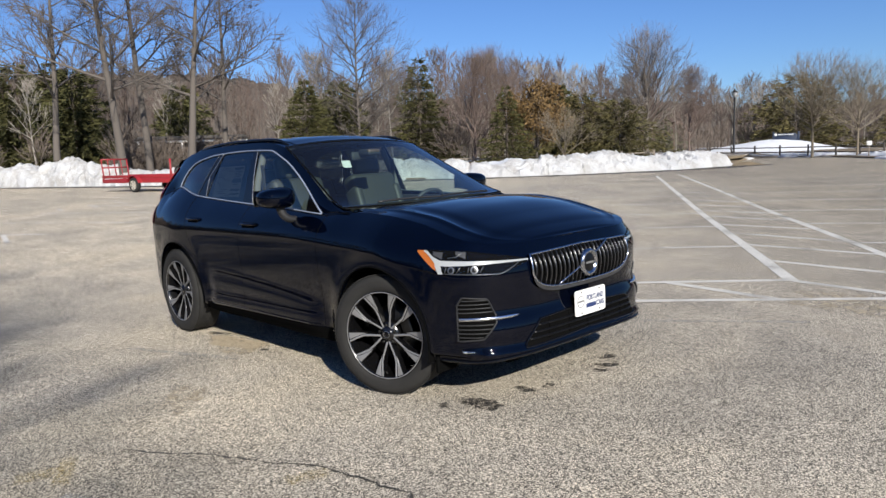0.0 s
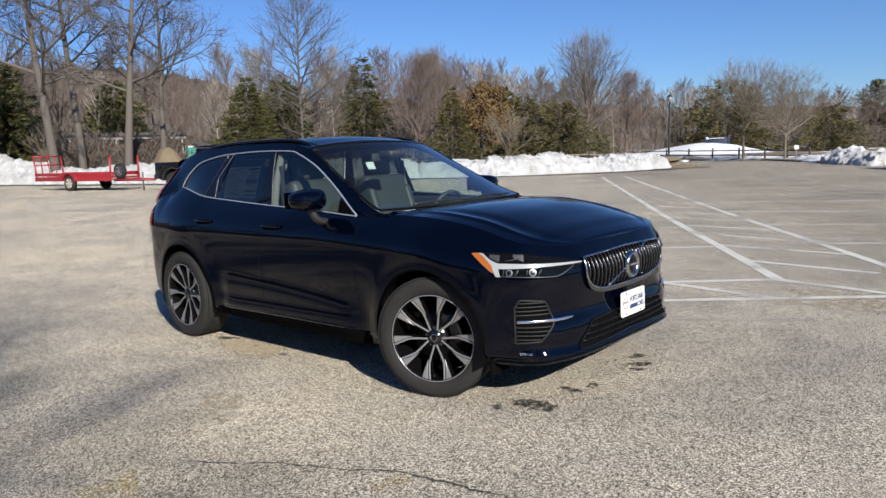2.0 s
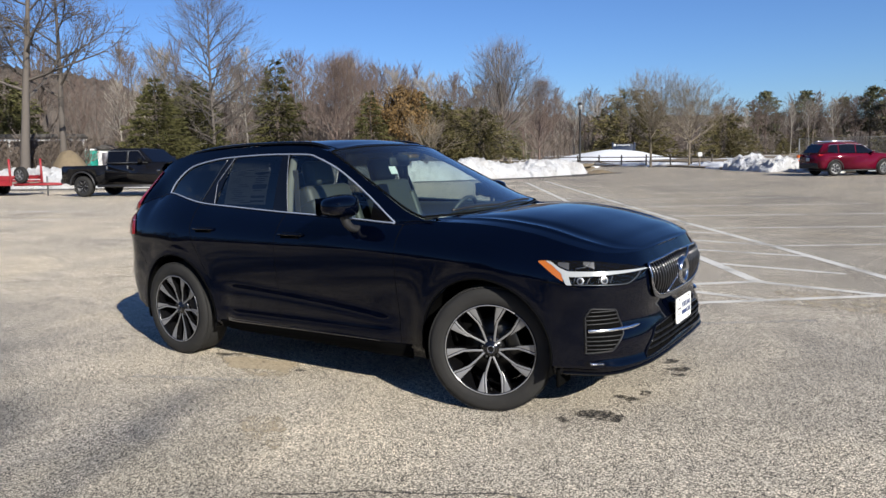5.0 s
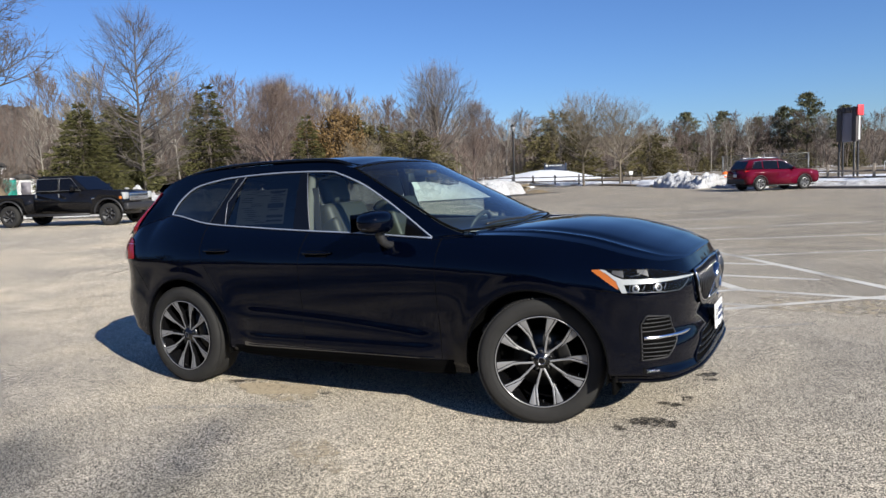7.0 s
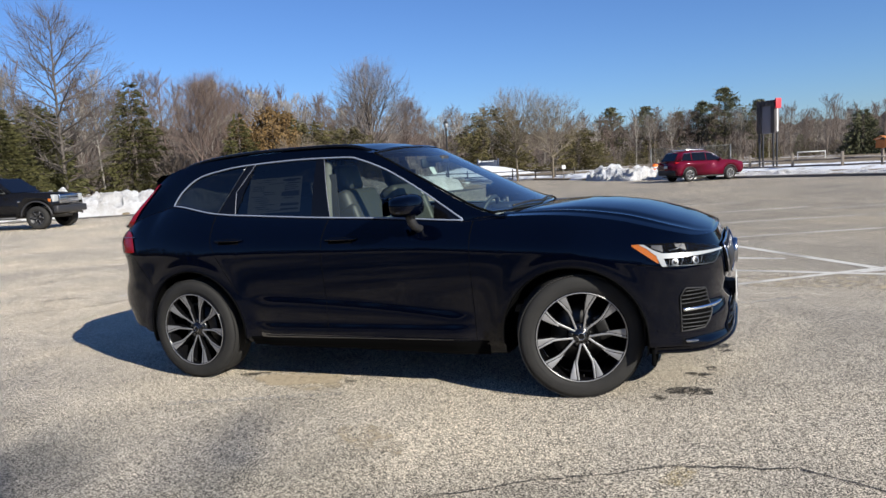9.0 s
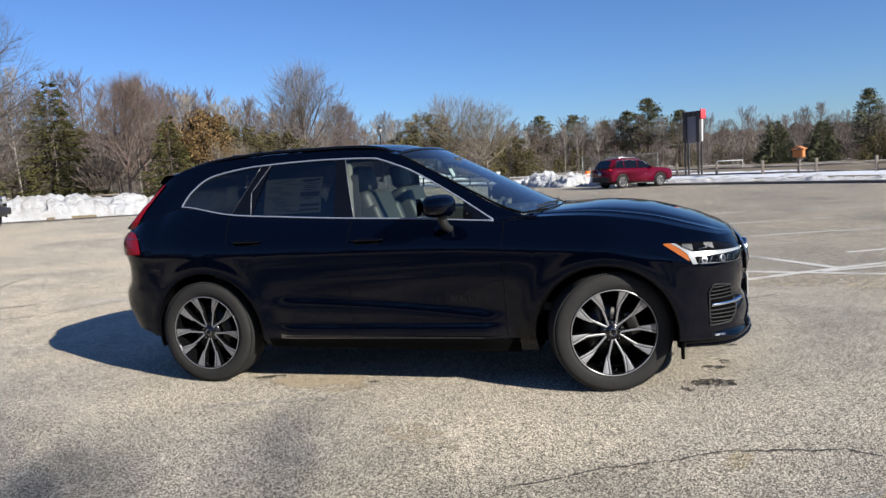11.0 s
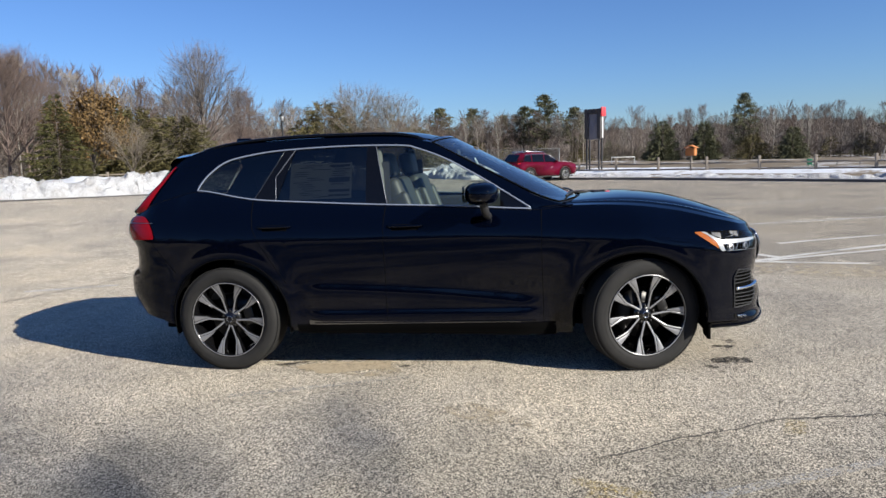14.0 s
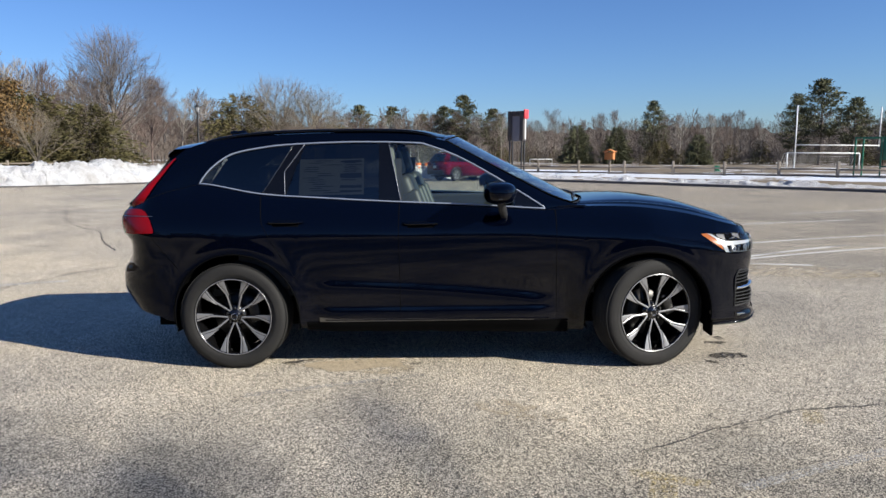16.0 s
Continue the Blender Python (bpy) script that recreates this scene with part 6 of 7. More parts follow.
def pine(seed, H, R, low, plates=12, size=0.36):
    """A tall open pine with its foliage in uneven plates."""
    rng = np.random.RandomState(seed)
    trunk = [(0, 0, 0, 0.1, 0, H * 0.5, 0.24, 0.18), (0.1, 0, H * 0.5, 0.05, 0.1, H * 0.97, 0.18, 0.03)]
    P, D, limb = [], [], []
    for i in range(plates):
        u = i / (plates - 1)
        z = H * (low + (0.97 - low) * u)
        for k in range(9):
            a = rng.rand() * 6.28
            L = R * min(1.0, 0.55 + 1.8 * u) * (1.0 - 0.85 * u ** 2.2) * rng.uniform(0.5, 1.1)
            zz = z + rng.normal(0, 0.3)
            limb.append((0, 0, zz - 0.3, L * math.cos(a), L * math.sin(a), zz + 0.12 * L, 0.045, 0.012))
            for s in 0.15 + 0.9 * rng.rand(58) ** 0.7:
                P.append((L * s * math.cos(a) + rng.normal(0, 0.34), L * s * math.sin(a) + rng.normal(0, 0.34), zz + 0.12 * L * s + rng.normal(0, 0.15)))
                D.append((math.cos(a) * 0.6, math.sin(a) * 0.6, 0.35))
    return limbs(trunk, 6), limbs(limb, 3), sprays(rng, np.array(P), np.array(D), size, 0.0, 0.30)


EVERGREENS = {}
for key, made, mat, H in (("spruce", conifer(5, 8, 3.7, 0.02, 13, 24, 0.36, 0.86, 0.20, 62, 0.07), SPRUCE, 8), ("young_spruce", conifer(9, 6, 2.3, 0.06, 12, 24, 0.28, 0.95, 0.25, 30, 0.05), SPRUCE, 6), ("shaggy", conifer(15, 11, 3.9, 0.12, 12, 24, 0.62, 0.52, 0.36, 46, 0.16), PINE, 11),
                          ("olive", conifer(21, 6, 4.2, 0.02, 12, 20, 0.40, 0.55, 0.42, 50, 0.14), OLIVE, 6), ("pine", pine(31, 13, 4.6, 0.40, 9, 0.50), PINE_HAZY, 13), ("tall_pine", pine(33, 14, 3.6, 0.30, 10, 0.46), PINE_HAZY, 14)):
    (tv, tq), (lv, lq), (sv, sq_) = made
    EVERGREENS[key] = (fast("trunk", np.concatenate([tv, lv]), np.concatenate([tq, lq + len(tv)]), BARK_DARK), fast("crown", sv, sq_, mat), H, (sv, sq_), (tv, tq))


# far copy of the shaggy pine, its crown in the haze-paled needles
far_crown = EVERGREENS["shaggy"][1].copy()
far_crown.materials[0] = PINE_HAZY
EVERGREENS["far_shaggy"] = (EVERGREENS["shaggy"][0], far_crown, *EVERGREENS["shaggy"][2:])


def evergreen(key, x, y, H, label, turn=0.0, group="evergreens round the lot"):
    t, c, size = EVERGREENS[key][:3]
    root = thing("evergreen_tree", label, "tree", stand(x, y, turn, H / size, -0.05), group)
    for nm, me in (("trunk", t), ("crown", c)):
        new(nm, me).parent = root
    return root


for key, x, y, H, turn in (("oak_a", -44.5, 14.2, 19, 10), ("oak_b", -47.7, 17.2, 20, 80), ("oak_a", -43.2, 18.2, 18, 150), ("oak_b", -47.2, 22.9, 18, 220), ("oak_b", -53, 12.5, 19, 300)):
    bare_tree(key, x, y, H, "tall leafless grey tree behind the snow bank", turn)
bare_tree("spire", -44.7, 33.9, 15.2, "tall slender leafless tree with fine upright branches", 20)
bare_tree("round", -36.8, 39.8, 9.8, "leafless tree with a rounded reddish twiggy crown", 0)
bare_tree("round", -40.6, 46.5, 11.0, "leafless tree with a rounded reddish twiggy crown", 90)
bare_tree("small", -26.4, 38.1, 4.6, "small leafless tree standing in the snow", 30)
bare_tree("round_grey", -29.9, 55.0, 12.2, "large leafless tree with a wide rounded crown", 60)
bare_tree("round", -31.5, 66.0, 9.5, "leafless tree with a rounded reddish twiggy crown", 200)
bare_tree("fan", -16.4, 56.9, 8.4, "leafless tan tree with fanned branches by the fence", 15)
bare_tree("fan", -12.9, 55.9, 7.4, "smaller leafless tan tree with fanned branches by the fence", 140)
for x, y, H, turn in ((15.3, -14.0, 16, 0), (18.6, -17.3, 17, 70), (11.2, -15.6, 15, 200), (24.5, -20.5, 18, 130)):
    bare_tree("open", x, y, H, "tall leafless grey tree at the lot's edge", turn)
for key, x, y, H, turn, label in (
        ("spruce", -43.0, 27.6, 7.4, 10, "dense dark green spruce behind the snow"), ("shaggy", -47.3, 33.8, 8.0, 220, "shaggy olive-green pine behind the spruce"),
        ("young_spruce", -44.6, 40.8, 10.0, 40, "tall dark spruce in front of the woods"), ("young_spruce", -30.9, 37.1, 6.2, 80, "young dark spruce in the snow"),
        ("shaggy", -66.0, 13.4, 10.4, 70, "dark green pine at the lot's edge"), ("spruce", -67.0, 16.6, 10.8, 170, "dark green spruce at the lot's edge"), ("shaggy", -62.2, 16.8, 9.8, 260, "dark green pine at the lot's edge"),
        ("shaggy", -62.8, 26.7, 8.8, 300, "dark green pine at the edge of the woods"),
        ("olive", -32.4, 48.6, 6.1, 15, "olive-green evergreen shrub before the woods"), ("olive", -28.9, 49.1, 5.4, 120, "olive-green evergreen shrub before the woods"),
        ("shaggy", -35.2, 49.1, 7.2, 25, "dark green pine before the woods"), ("olive", -29.4, 88.5, 9.4, 200, "broad olive-green evergreen by the path"), ("olive", -16.0, 81.3, 5.4, 310, "olive-green evergreen by the path")):
    evergreen(key, x, y, H, label, turn)
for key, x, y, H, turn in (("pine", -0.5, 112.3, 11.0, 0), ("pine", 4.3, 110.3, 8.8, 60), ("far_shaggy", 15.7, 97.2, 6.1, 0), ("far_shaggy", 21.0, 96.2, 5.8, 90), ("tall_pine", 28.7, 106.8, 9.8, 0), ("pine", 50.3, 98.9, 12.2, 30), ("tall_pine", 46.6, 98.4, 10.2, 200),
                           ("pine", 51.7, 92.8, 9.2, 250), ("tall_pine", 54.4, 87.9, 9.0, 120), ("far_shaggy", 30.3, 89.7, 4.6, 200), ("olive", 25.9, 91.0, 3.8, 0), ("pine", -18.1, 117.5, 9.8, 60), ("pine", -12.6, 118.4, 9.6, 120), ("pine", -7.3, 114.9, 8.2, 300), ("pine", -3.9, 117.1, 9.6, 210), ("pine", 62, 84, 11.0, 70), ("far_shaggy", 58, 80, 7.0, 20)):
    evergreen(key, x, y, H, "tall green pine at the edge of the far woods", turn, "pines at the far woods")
# the oak that kept its leaves
t_, c_ = domed(83, 6.6, 0.10, 0.22, 2.9, 12, 7, 4, 0, thin=0.010, leader=0.34, low=0.26)
C_ = np.asarray(c_)
rng = np.random.RandomState(4)
pick = rng.randint(0, len(C_), 8200)
russet = thing("oak_tree", "small oak that kept its rust-brown leaves", "tree", stand(-31.1, 40.8, 0, 1.04, -0.1))
part("trunk", (lambda v, q: (v, [tuple(i) for i in q]))(*limbs(t_, 6)), BARK_GREY, russet)
new("branches", fast("branches", *limbs(c_, 3), BARK_GREY)).parent = russet
new("crown", fast("crown", *sprays(rng, C_[pick, 3:6] + rng.normal(0, 0.16, (8200, 3)), rng.normal(0, 1, (8200, 3)), 0.20, 0.3, 0.6), RUSSET)).parent = russet

# ---- the woods all round, as joined stuff ----
light = []
for seed, clear, wide, lead in ((101, 0.3, 2.0, 0.85), (103, 0.22, 2.5, 0.8), (107, 0.5, 1.5, 0.9), (109, 0.36, 1.9, 0.85), (113, 0.38, 2.2, 0.7)):
    t, c = domed(seed, 10, 0.11, clear * 0.8, wide, 14, 5, 0, 0, thin=0.012, leader=lead, low=clear * 0.75, bend=0.025, rise=0.95, cuts=(3, 1, 1, 1))
    v, q = limbs(t + c[::4], 3)
    tv, tq = twigs(c, seed, 900, 0.85, 0.018)
    light.append((np.concatenate([v, tv]), np.concatenate([q, tq + len(v)])))
c = bare(127, 3, 0.03, 0.05, 0.9, 0.5, 10, 5, 4, 0, 0.08, 0.014, 3)[1]
shrub = twigs(c, 5, 260, 0.9, 0.05)


def scatter(name, models, places, mat, label):
    V, Q, k = [], [], 0
    for i, (x, y, s, turn, w) in enumerate(places):
        v, q = models[i % len(models)]
        c, n = math.cos(turn), math.sin(turn)
        P = np.stack([(v[:, 0] * c - v[:, 1] * n) * s * w + x, (v[:, 0] * n + v[:, 1] * c) * s * w + y, v[:, 2] * s], 1)
        P[:, 0] += 0.0215 * v[:, 2] * s
        P[:, 2] += float(height(x, y))
        V.append(P)
        Q.append(q + k)
        k += len(P)
    return tagged(new(name, fast(name, np.concatenate(V), np.concatenate(Q), mat)), label, "woods", kind="stuff")


CAMP = np.array([2.0, -5.0])
ring_r = curve1([(-180, 72), (-150, 55), (-90, 46), (-40, 58), (0, 75), (30, 100), (60, 112), (90, 112), (102, 106), (112, 103), (119, 82), (130, 67), (150, 66), (165, 68), (180, 72)])
ring_h = curve1([(-180, 11), (-90, 14), (-30, 11), (20, 9), (60, 8.6), (90, 8.5), (105, 9.3), (118, 10.6), (135, 11.6), (150, 12), (165, 12), (180, 11)])
rng = np.random.RandomState(12)


def band(count, a0, a1, depth, near=0.0, tall=1.0):
    out = []
    for i in range(count):
        a = a0 + (a1 - a0) * (i + rng.rand()) / count
        r = float(ring_r(a)) + near + depth * rng.rand()
        p = CAMP + r * np.array([math.cos(radians(a)), math.sin(radians(a))])
        if np.hypot(p[0] + 55.0, p[1] - 23.6) < 6.0 or (148.2 < math.degrees(math.atan2(p[1] + 4.5, p[0] - 3)) < 151.3 and r < 76):
            continue
        out.append((p[0], p[1], float(ring_h(a)) / 10 * tall * rng.uniform(0.76, 1.08), rng.rand() * 6.28, rng.uniform(0.8, 1.3)))
    return out


WOOD_GREY = bark("woods_grey", (0.085, 0.067, 0.055), (0.165, 0.132, 0.11))
WOOD_RED = bark("woods_red", (0.092, 0.066, 0.054), (0.15, 0.108, 0.090))
WOOD_PALE = bark("woods_pale", (0.2, 0.175, 0.15), (0.33, 0.30, 0.26))
scatter("far_woods", light, band(215, 38, 190, 36), WOOD_GREY, "dense leafless grey-brown woods beyond the lot")
scatter("far_woods", light[::-1], band(150, 40, 165, 26, 2), WOOD_RED, "leafless woods with a reddish haze of twigs")
scatter("far_woods", light[2:3], band(70, 42, 185, 14, -4, 0.85), WOOD_PALE, "slim pale birches at the edge of the woods")
scatter("far_woods", light[1:], band(60, 88, 130, 16, 2, 0.95), WOOD_RED, "dense leafless woods behind the mound")
scatter("far_woods", light, band(32, -170, 38, 22), WOOD_GREY, "leafless woods on the near side of the lot")
scatter("far_woods", light, band(90, 40, 98, 22, -1, 0.95), WOOD_GREY, "leafless grey woods beyond the playing field")
scatter("undergrowth", [shrub], [(x, y, s * 1.1, t, w) for x, y, s, t, w in band(290, 38, 190, 26, -4)], WOOD_GREY, "tangled leafless undergrowth below the woods")
rng = np.random.RandomState(5)
scatter("undergrowth", [shrub], [(-51.2 + 2.6 * u + rng.rand(), 16.0 + 9.0 * u, rng.uniform(0.5, 1.0), rng.rand() * 6.28, 1.0) for u in rng.rand(44)], WOOD_GREY, "bare brush before the low house")
ev = [conifer(61, 11, 3.2, 0.08, 9, 24, 0.85, 0.62, 0.45, 5)[2], conifer(63, 8, 2.6, 0.04, 9, 22, 0.7, 0.8, 0.3, 5)[2], conifer(65, 9, 2.8, 0.15, 9, 20, 0.8, 0.5, 0.5, 5)[2]]
scatter("far_evergreens", ev, [(x, y, s * 0.75, t, w) for x, y, s, t, w in band(44, 40, 188, 40, 6, 0.8)], PINE_HAZY, "dark evergreens scattered through the woods")
scatter("far_evergreens", ev[1:], [(x, y, s * 0.5, t, w * 1.5) for x, y, s, t, w in band(34, 44, 100, 16, -2)], OLIVE, "low olive evergreens below the far woods")
scatter("far_evergreens", ev, [(x, y, s * 1.15, t, w * 1.2) for x, y, s, t, w in band(46, -168, 30, 14, 4)], SPRUCE, "dark evergreens on the near side of the lot")
# a low wooded rise behind everything
rows = []
rough_top = np.random.RandomState(8).normal(0, 0.25, 2400)
for i_, a in enumerate(np.arange(-180, 180.1, 0.2)):
    r = float(ring_r(((a + 180) % 360) - 180)) + 62
    c, s = math.cos(radians(a)), math.sin(radians(a))
    H = rough_top[i_] + (0.93 + 0.45 * float(smooth01(142, 152, (a + 360) % 360) * smooth01(205, 180, (a + 360) % 360))) * float(ring_h(((a + 180) % 360) - 180)) + 1.2 * noise.noise(Vector((c * 9, s * 9, 0))) + 0.9 * noise.noise(Vector((c * 60, s * 60, 3))) + 0.5 * noise.noise(Vector((c * 190, s * 190, 7)))
    x, y = CAMP[0] + r * c, CAMP[1] + r * s
    g = float(height(x, y))
    rows.append([(x, y, g - 1), (x + 2 * c, y + 2 * s, g + H * 0.6), (x + 6 * c, y + 6 * s, g + H), (x + 14 * c, y + 14 * s, g + H * 0.5)])
rise = material("wooded_rise", (0.15, 0.12, 0.1), 0.95)
n_ = Nodes(rise)
upright = n_.t.nodes.new("ShaderNodeVectorMath")
upright.operation = "MULTIPLY"
upright.inputs[1].default_value = (1.0, 1.0, 0.10)
n_.link(n_.pos, upright.inputs[0])
stems = n_.ramp(n_.noise(1.7, 5, 0.75, upright.outputs[0]), [(0.36, 0.0), (0.64, 1.0)])
n_.color(n_.mix(stems, (0.055, 0.047, 0.040), n_.mix(n_.noise(0.12, 3), (0.14, 0.118, 0.10), (0.19, 0.155, 0.13))))
n_.bump(n_.noise(2.0, 6, 0.8), 1.0, 0.8)
tagged(part("wooded_rise", outward(grid(rows), np.array([0, 0, -200.0])), rise), "far wooded rise behind the trees", "woods", kind="stuff")

# ---- things round the lot ----
RED_PAINT = car_paint("red_metallic_paint", (0.088, 0.004, 0.015), 0.8)
BLACK_PAINT = car_paint("black_truck_paint", (0.006, 0.006, 0.007), 0.8)
TRAILER_RED = material("trailer_red", (0.42, 0.022, 0.02), 0.45)
n_ = Nodes(TRAILER_RED)
n_.color(n_.mix(n_.noise(6, 6, 0.7), (0.30, 0.014, 0.022), (0.19, 0.018, 0.020)))
WHITE_STEEL = material("white_steel", (0.7, 0.7, 0.69), 0.4)
CREAM_STEEL = material("cream_steel", (0.50, 0.46, 0.38), 0.5)
DARK_STEEL = material("dark_steel", (0.02, 0.02, 0.022), 0.5)
GREY_STEEL = material("grey_steel", (0.18, 0.185, 0.19), 0.5, 0.6)
WOOD_WEATHERED = material("weathered_rail", (0.2, 0.17, 0.14), 0.9)
n_ = Nodes(WOOD_WEATHERED)
n_.color(n_.mix(n_.noise(14, 5, 0.7), (0.12, 0.1, 0.085), (0.3, 0.26, 0.21)))
WOOD_DARK = material("dark_rail", (0.07, 0.06, 0.05), 0.9)
CEDAR = material("orange_cedar", (0.42, 0.15, 0.04), 0.7)
TEAL = material("teal_plastic", (0.02, 0.42, 0.34), 0.45)
BLUE_BOARD = material("blue_board", (0.008, 0.017, 0.042), 0.5)
GREEN_STEEL = material("green_steel", (0.01, 0.13, 0.07), 0.45)
ORANGE = material("orange_plastic", (0.75, 0.15, 0.02), 0.5)
SIDING = material("grey_siding", (0.075, 0.072, 0.065), 0.8)
ROOFING = material("dark_shingle", (0.06, 0.055, 0.05), 0.9)
BROWN_BOARD = material("dark_board", (0.055, 0.048, 0.047), 0.7)
SIGN_RED = material("sign_red", (0.55, 0.04, 0.05), 0.5)
SIGN_GREY = material("sign_grey", (0.20, 0.19, 0.21), 0.6)


def slab(outline, w, bevel=0.03, taper=0.0, z0=0.0, z1=1.0):
    """A side outline (x, z) drawn across from -w to w, with rounded edges; taper narrows it with height."""
    bm = bmesh.new()
    a = [bm.verts.new((x, -w, z)) for x, z in outline]
    f = bm.faces.new(a)
    e = bmesh.ops.extrude_face_region(bm, geom=[f])
    bmesh.ops.translate(bm, vec=(0, 2 * w, 0), verts=[v for v in e["geom"] if isinstance(v, bmesh.types.BMVert)])
    bmesh.ops.recalc_face_normals(bm, faces=bm.faces[:])
    if taper:
        for v in bm.verts:
            v.co.y *= 1 - taper * min(max((v.co.z - z0) / (z1 - z0), 0), 1)
    if bevel:
        bmesh.ops.bevel(bm, geom=[e_ for e_ in bm.edges if len(e_.link_faces) == 2 and e_.calc_face_angle(0) > 0.25], offset=bevel, segments=2, affect="EDGES", clamp_overlap=True)
    bmesh.ops.triangulate(bm, faces=[q for q in bm.faces if len(q.verts) > 4])
    return bm


def arch(cx, cz, r, n=10):
    """Points of a wheel arch, front to rear."""
    return [(cx + r * math.cos(a), cz + r * math.sin(a)) for a in np.linspace(0.0, math.pi, n)]


def small_wheel(parent, x, y, r, w, rim_mat, out):
    """A plain far-off wheel; out is the side of its face."""
    hub = thing("wheel", "", "")
    hub.parent = parent
    hub.matrix_basis = Matrix.Translation((x, y, r)) @ (Matrix.Identity(4) if out < 0 else Matrix.Rotation(math.pi, 4, "Z"))
    h = w / 2
    part("tyre", lathe([(r * 0.62, -h * 0.9), (r * 0.7, -h), (r * 0.9, -h), (r * 0.98, -h * 0.8), (r, -h * 0.5), (r, h * 0.5), (r * 0.9, h), (r * 0.6, h)], 32), RUBBER, hub)
    rim = part("rim", lathe([(0.0, -h * 0.55), (r * 0.16, -h * 0.6), (r * 0.2, -h * 0.35), (r * 0.5, -h * 0.4), (r * 0.6, -h * 0.85), (r * 0.64, -h * 0.9)], 32), DARK_STEEL, hub)
    for k in range(6):
        a = k * math.pi / 3
        part("spoke", tube([(r * 0.1 * math.cos(a), -h * 0.66, r * 0.1 * math.sin(a)), (r * 0.6 * math.cos(a), -h * 0.86, r * 0.6 * math.sin(a))], r * 0.07, 5), rim_mat, rim)
    part("rim_edge", lathe([(r * 0.58, -h * 0.88), (r * 0.61, -h * 0.98), (r * 0.65, -h * 0.93)], 32), rim_mat, rim)


def quad(points, mat, name, parent, label=""):
    """A thin panel given by its corners, 1 cm thick."""
    P = np.array(points, float)
    n = np.cross(P[1] - P[0], P[2] - P[0])
    n /= np.linalg.norm(n)
    k = len(P)
    V = np.concatenate([P + n * 0.006, P - n * 0.006])
    F = [tuple(range(k)), tuple(range(2 * k - 1, k - 1, -1))] + [(i, i + k, (i + 1) % k + k, (i + 1) % k) for i in range(k)]
    return part(name, (V, F), mat, parent, label, False)


# black pickup
truck = thing("pickup_truck", "black lifted crew-cab pickup truck hitched to a trailer", "truck", stand(-23.75, 13.5, 20))
wb, rw = 2.12, 0.425
part("frame", slab([(2.6, 0.55), (-3.0, 0.60), (-3.0, 0.78), (2.6, 0.75)], 0.5, 0.02), DARK_STEEL, truck)
cab_low = [(2.76, 0.72), (2.80, 1.0), (2.74, 1.40), (2.55, 1.45), (1.45, 1.52), (1.15, 1.50), (-1.02, 1.46), (-1.05, 0.72)] + [(x, z) for x, z in arch(wb, 0.62, 0.56)[::-1]]
part("body", slab(cab_low, 0.99, 0.05), BLACK_PAINT, truck, "glossy black")
bed = [(-1.10, 1.44), (-3.12, 1.42), (-3.14, 0.78)] + arch(-wb, 0.62, 0.56)[::-1] + [(-1.10, 0.72)]
part("cargo_bed", slab(bed, 0.99, 0.04), BLACK_PAINT, truck)
cab = [(1.22, 1.48), (0.52, 2.06), (0.30, 2.10), (-0.72, 2.10), (-0.95, 2.02), (-1.02, 1.46)]
part("cab", slab(cab, 0.95, 0.05, 0.17, 1.46, 2.1), BLACK_PAINT, truck)
for s in (-1, 1):
    yy = lambda z: s * (0.957 - 0.16 * (z - 1.46) / 0.64)
    quad([(0.93, yy(1.54), 1.54), (0.10, yy(1.54), 1.54), (0.10, yy(1.98), 1.98), (0.50, yy(1.98), 1.98)], GLOSS_BLACK, "side_window", truck)
    quad([(0.0, yy(1.54), 1.54), (-0.88, yy(1.54), 1.54), (-0.84, yy(1.98), 1.98), (0.0, yy(1.98), 1.98)], GLOSS_BLACK, "side_window", truck)
    for a, b, c, d in ((0.98, 0.07, 1.525, 2.0), (0.03, -0.91, 1.525, 2.0)):
        part("window_frame", tube([(a, yy(c) + s * 0.008, c), (b, yy(c) + s * 0.008, c), (b, yy(d) + s * 0.008, d), (a - (0.46 if a > 0.5 else 0.0), yy(d) + s * 0.008, d)], 0.012, 5, closed=True), GREY_STEEL, truck)
    part("door_mirror", box(0.78, s * 1.12, 1.64, 0.12, 0.18, 0.24, 0.03), BLACK_PAINT, truck)
    part("mirror_arm", tube([(0.80, s * 0.95, 1.56), (0.79, s * 1.08, 1.58)], 0.03, 6), DARK_STEEL, truck)
    for x in (0.05, -0.92):
        part("door_handle", box(x + 0.04, s * 1.005, 1.34, 0.05, 0.03, 0.14, 0.01), GREY_STEEL, truck)
    part("head_lamp", box(2.72, s * 0.80, 1.26, 0.16, 0.32, 0.27, 0.04), WHITE_LAMP, truck)
    part("amber_lamp", box(2.64, s * 0.975, 1.20, 0.12, 0.05, 0.12, 0.02), AMBER, truck)
    part("running_board", tube([(1.35, s * 1.02, 0.60), (-1.35, s * 1.02, 0.60)], 0.05, 8), DARK_STEEL, truck)
    part("fender_badge", box(1.50, s * 1.0, 1.20, 0.12, 0.012, 0.06, 0.004), CHROME, truck)
    for x in (wb, -wb):
        small_wheel(truck, x, s * 0.86, rw, 0.32, DARK_STEEL, s)
        part("arch_flare", tube([(x + 0.58 * math.cos(a), s * 1.0, 0.62 + 0.56 * math.sin(a)) for a in np.linspace(0, math.pi, 16)], 0.035, 6), DARK_STEEL, truck)
part("grille", box(2.79, 0, 1.22, 0.08, 1.25, 0.34, 0.03), CHROME, truck)
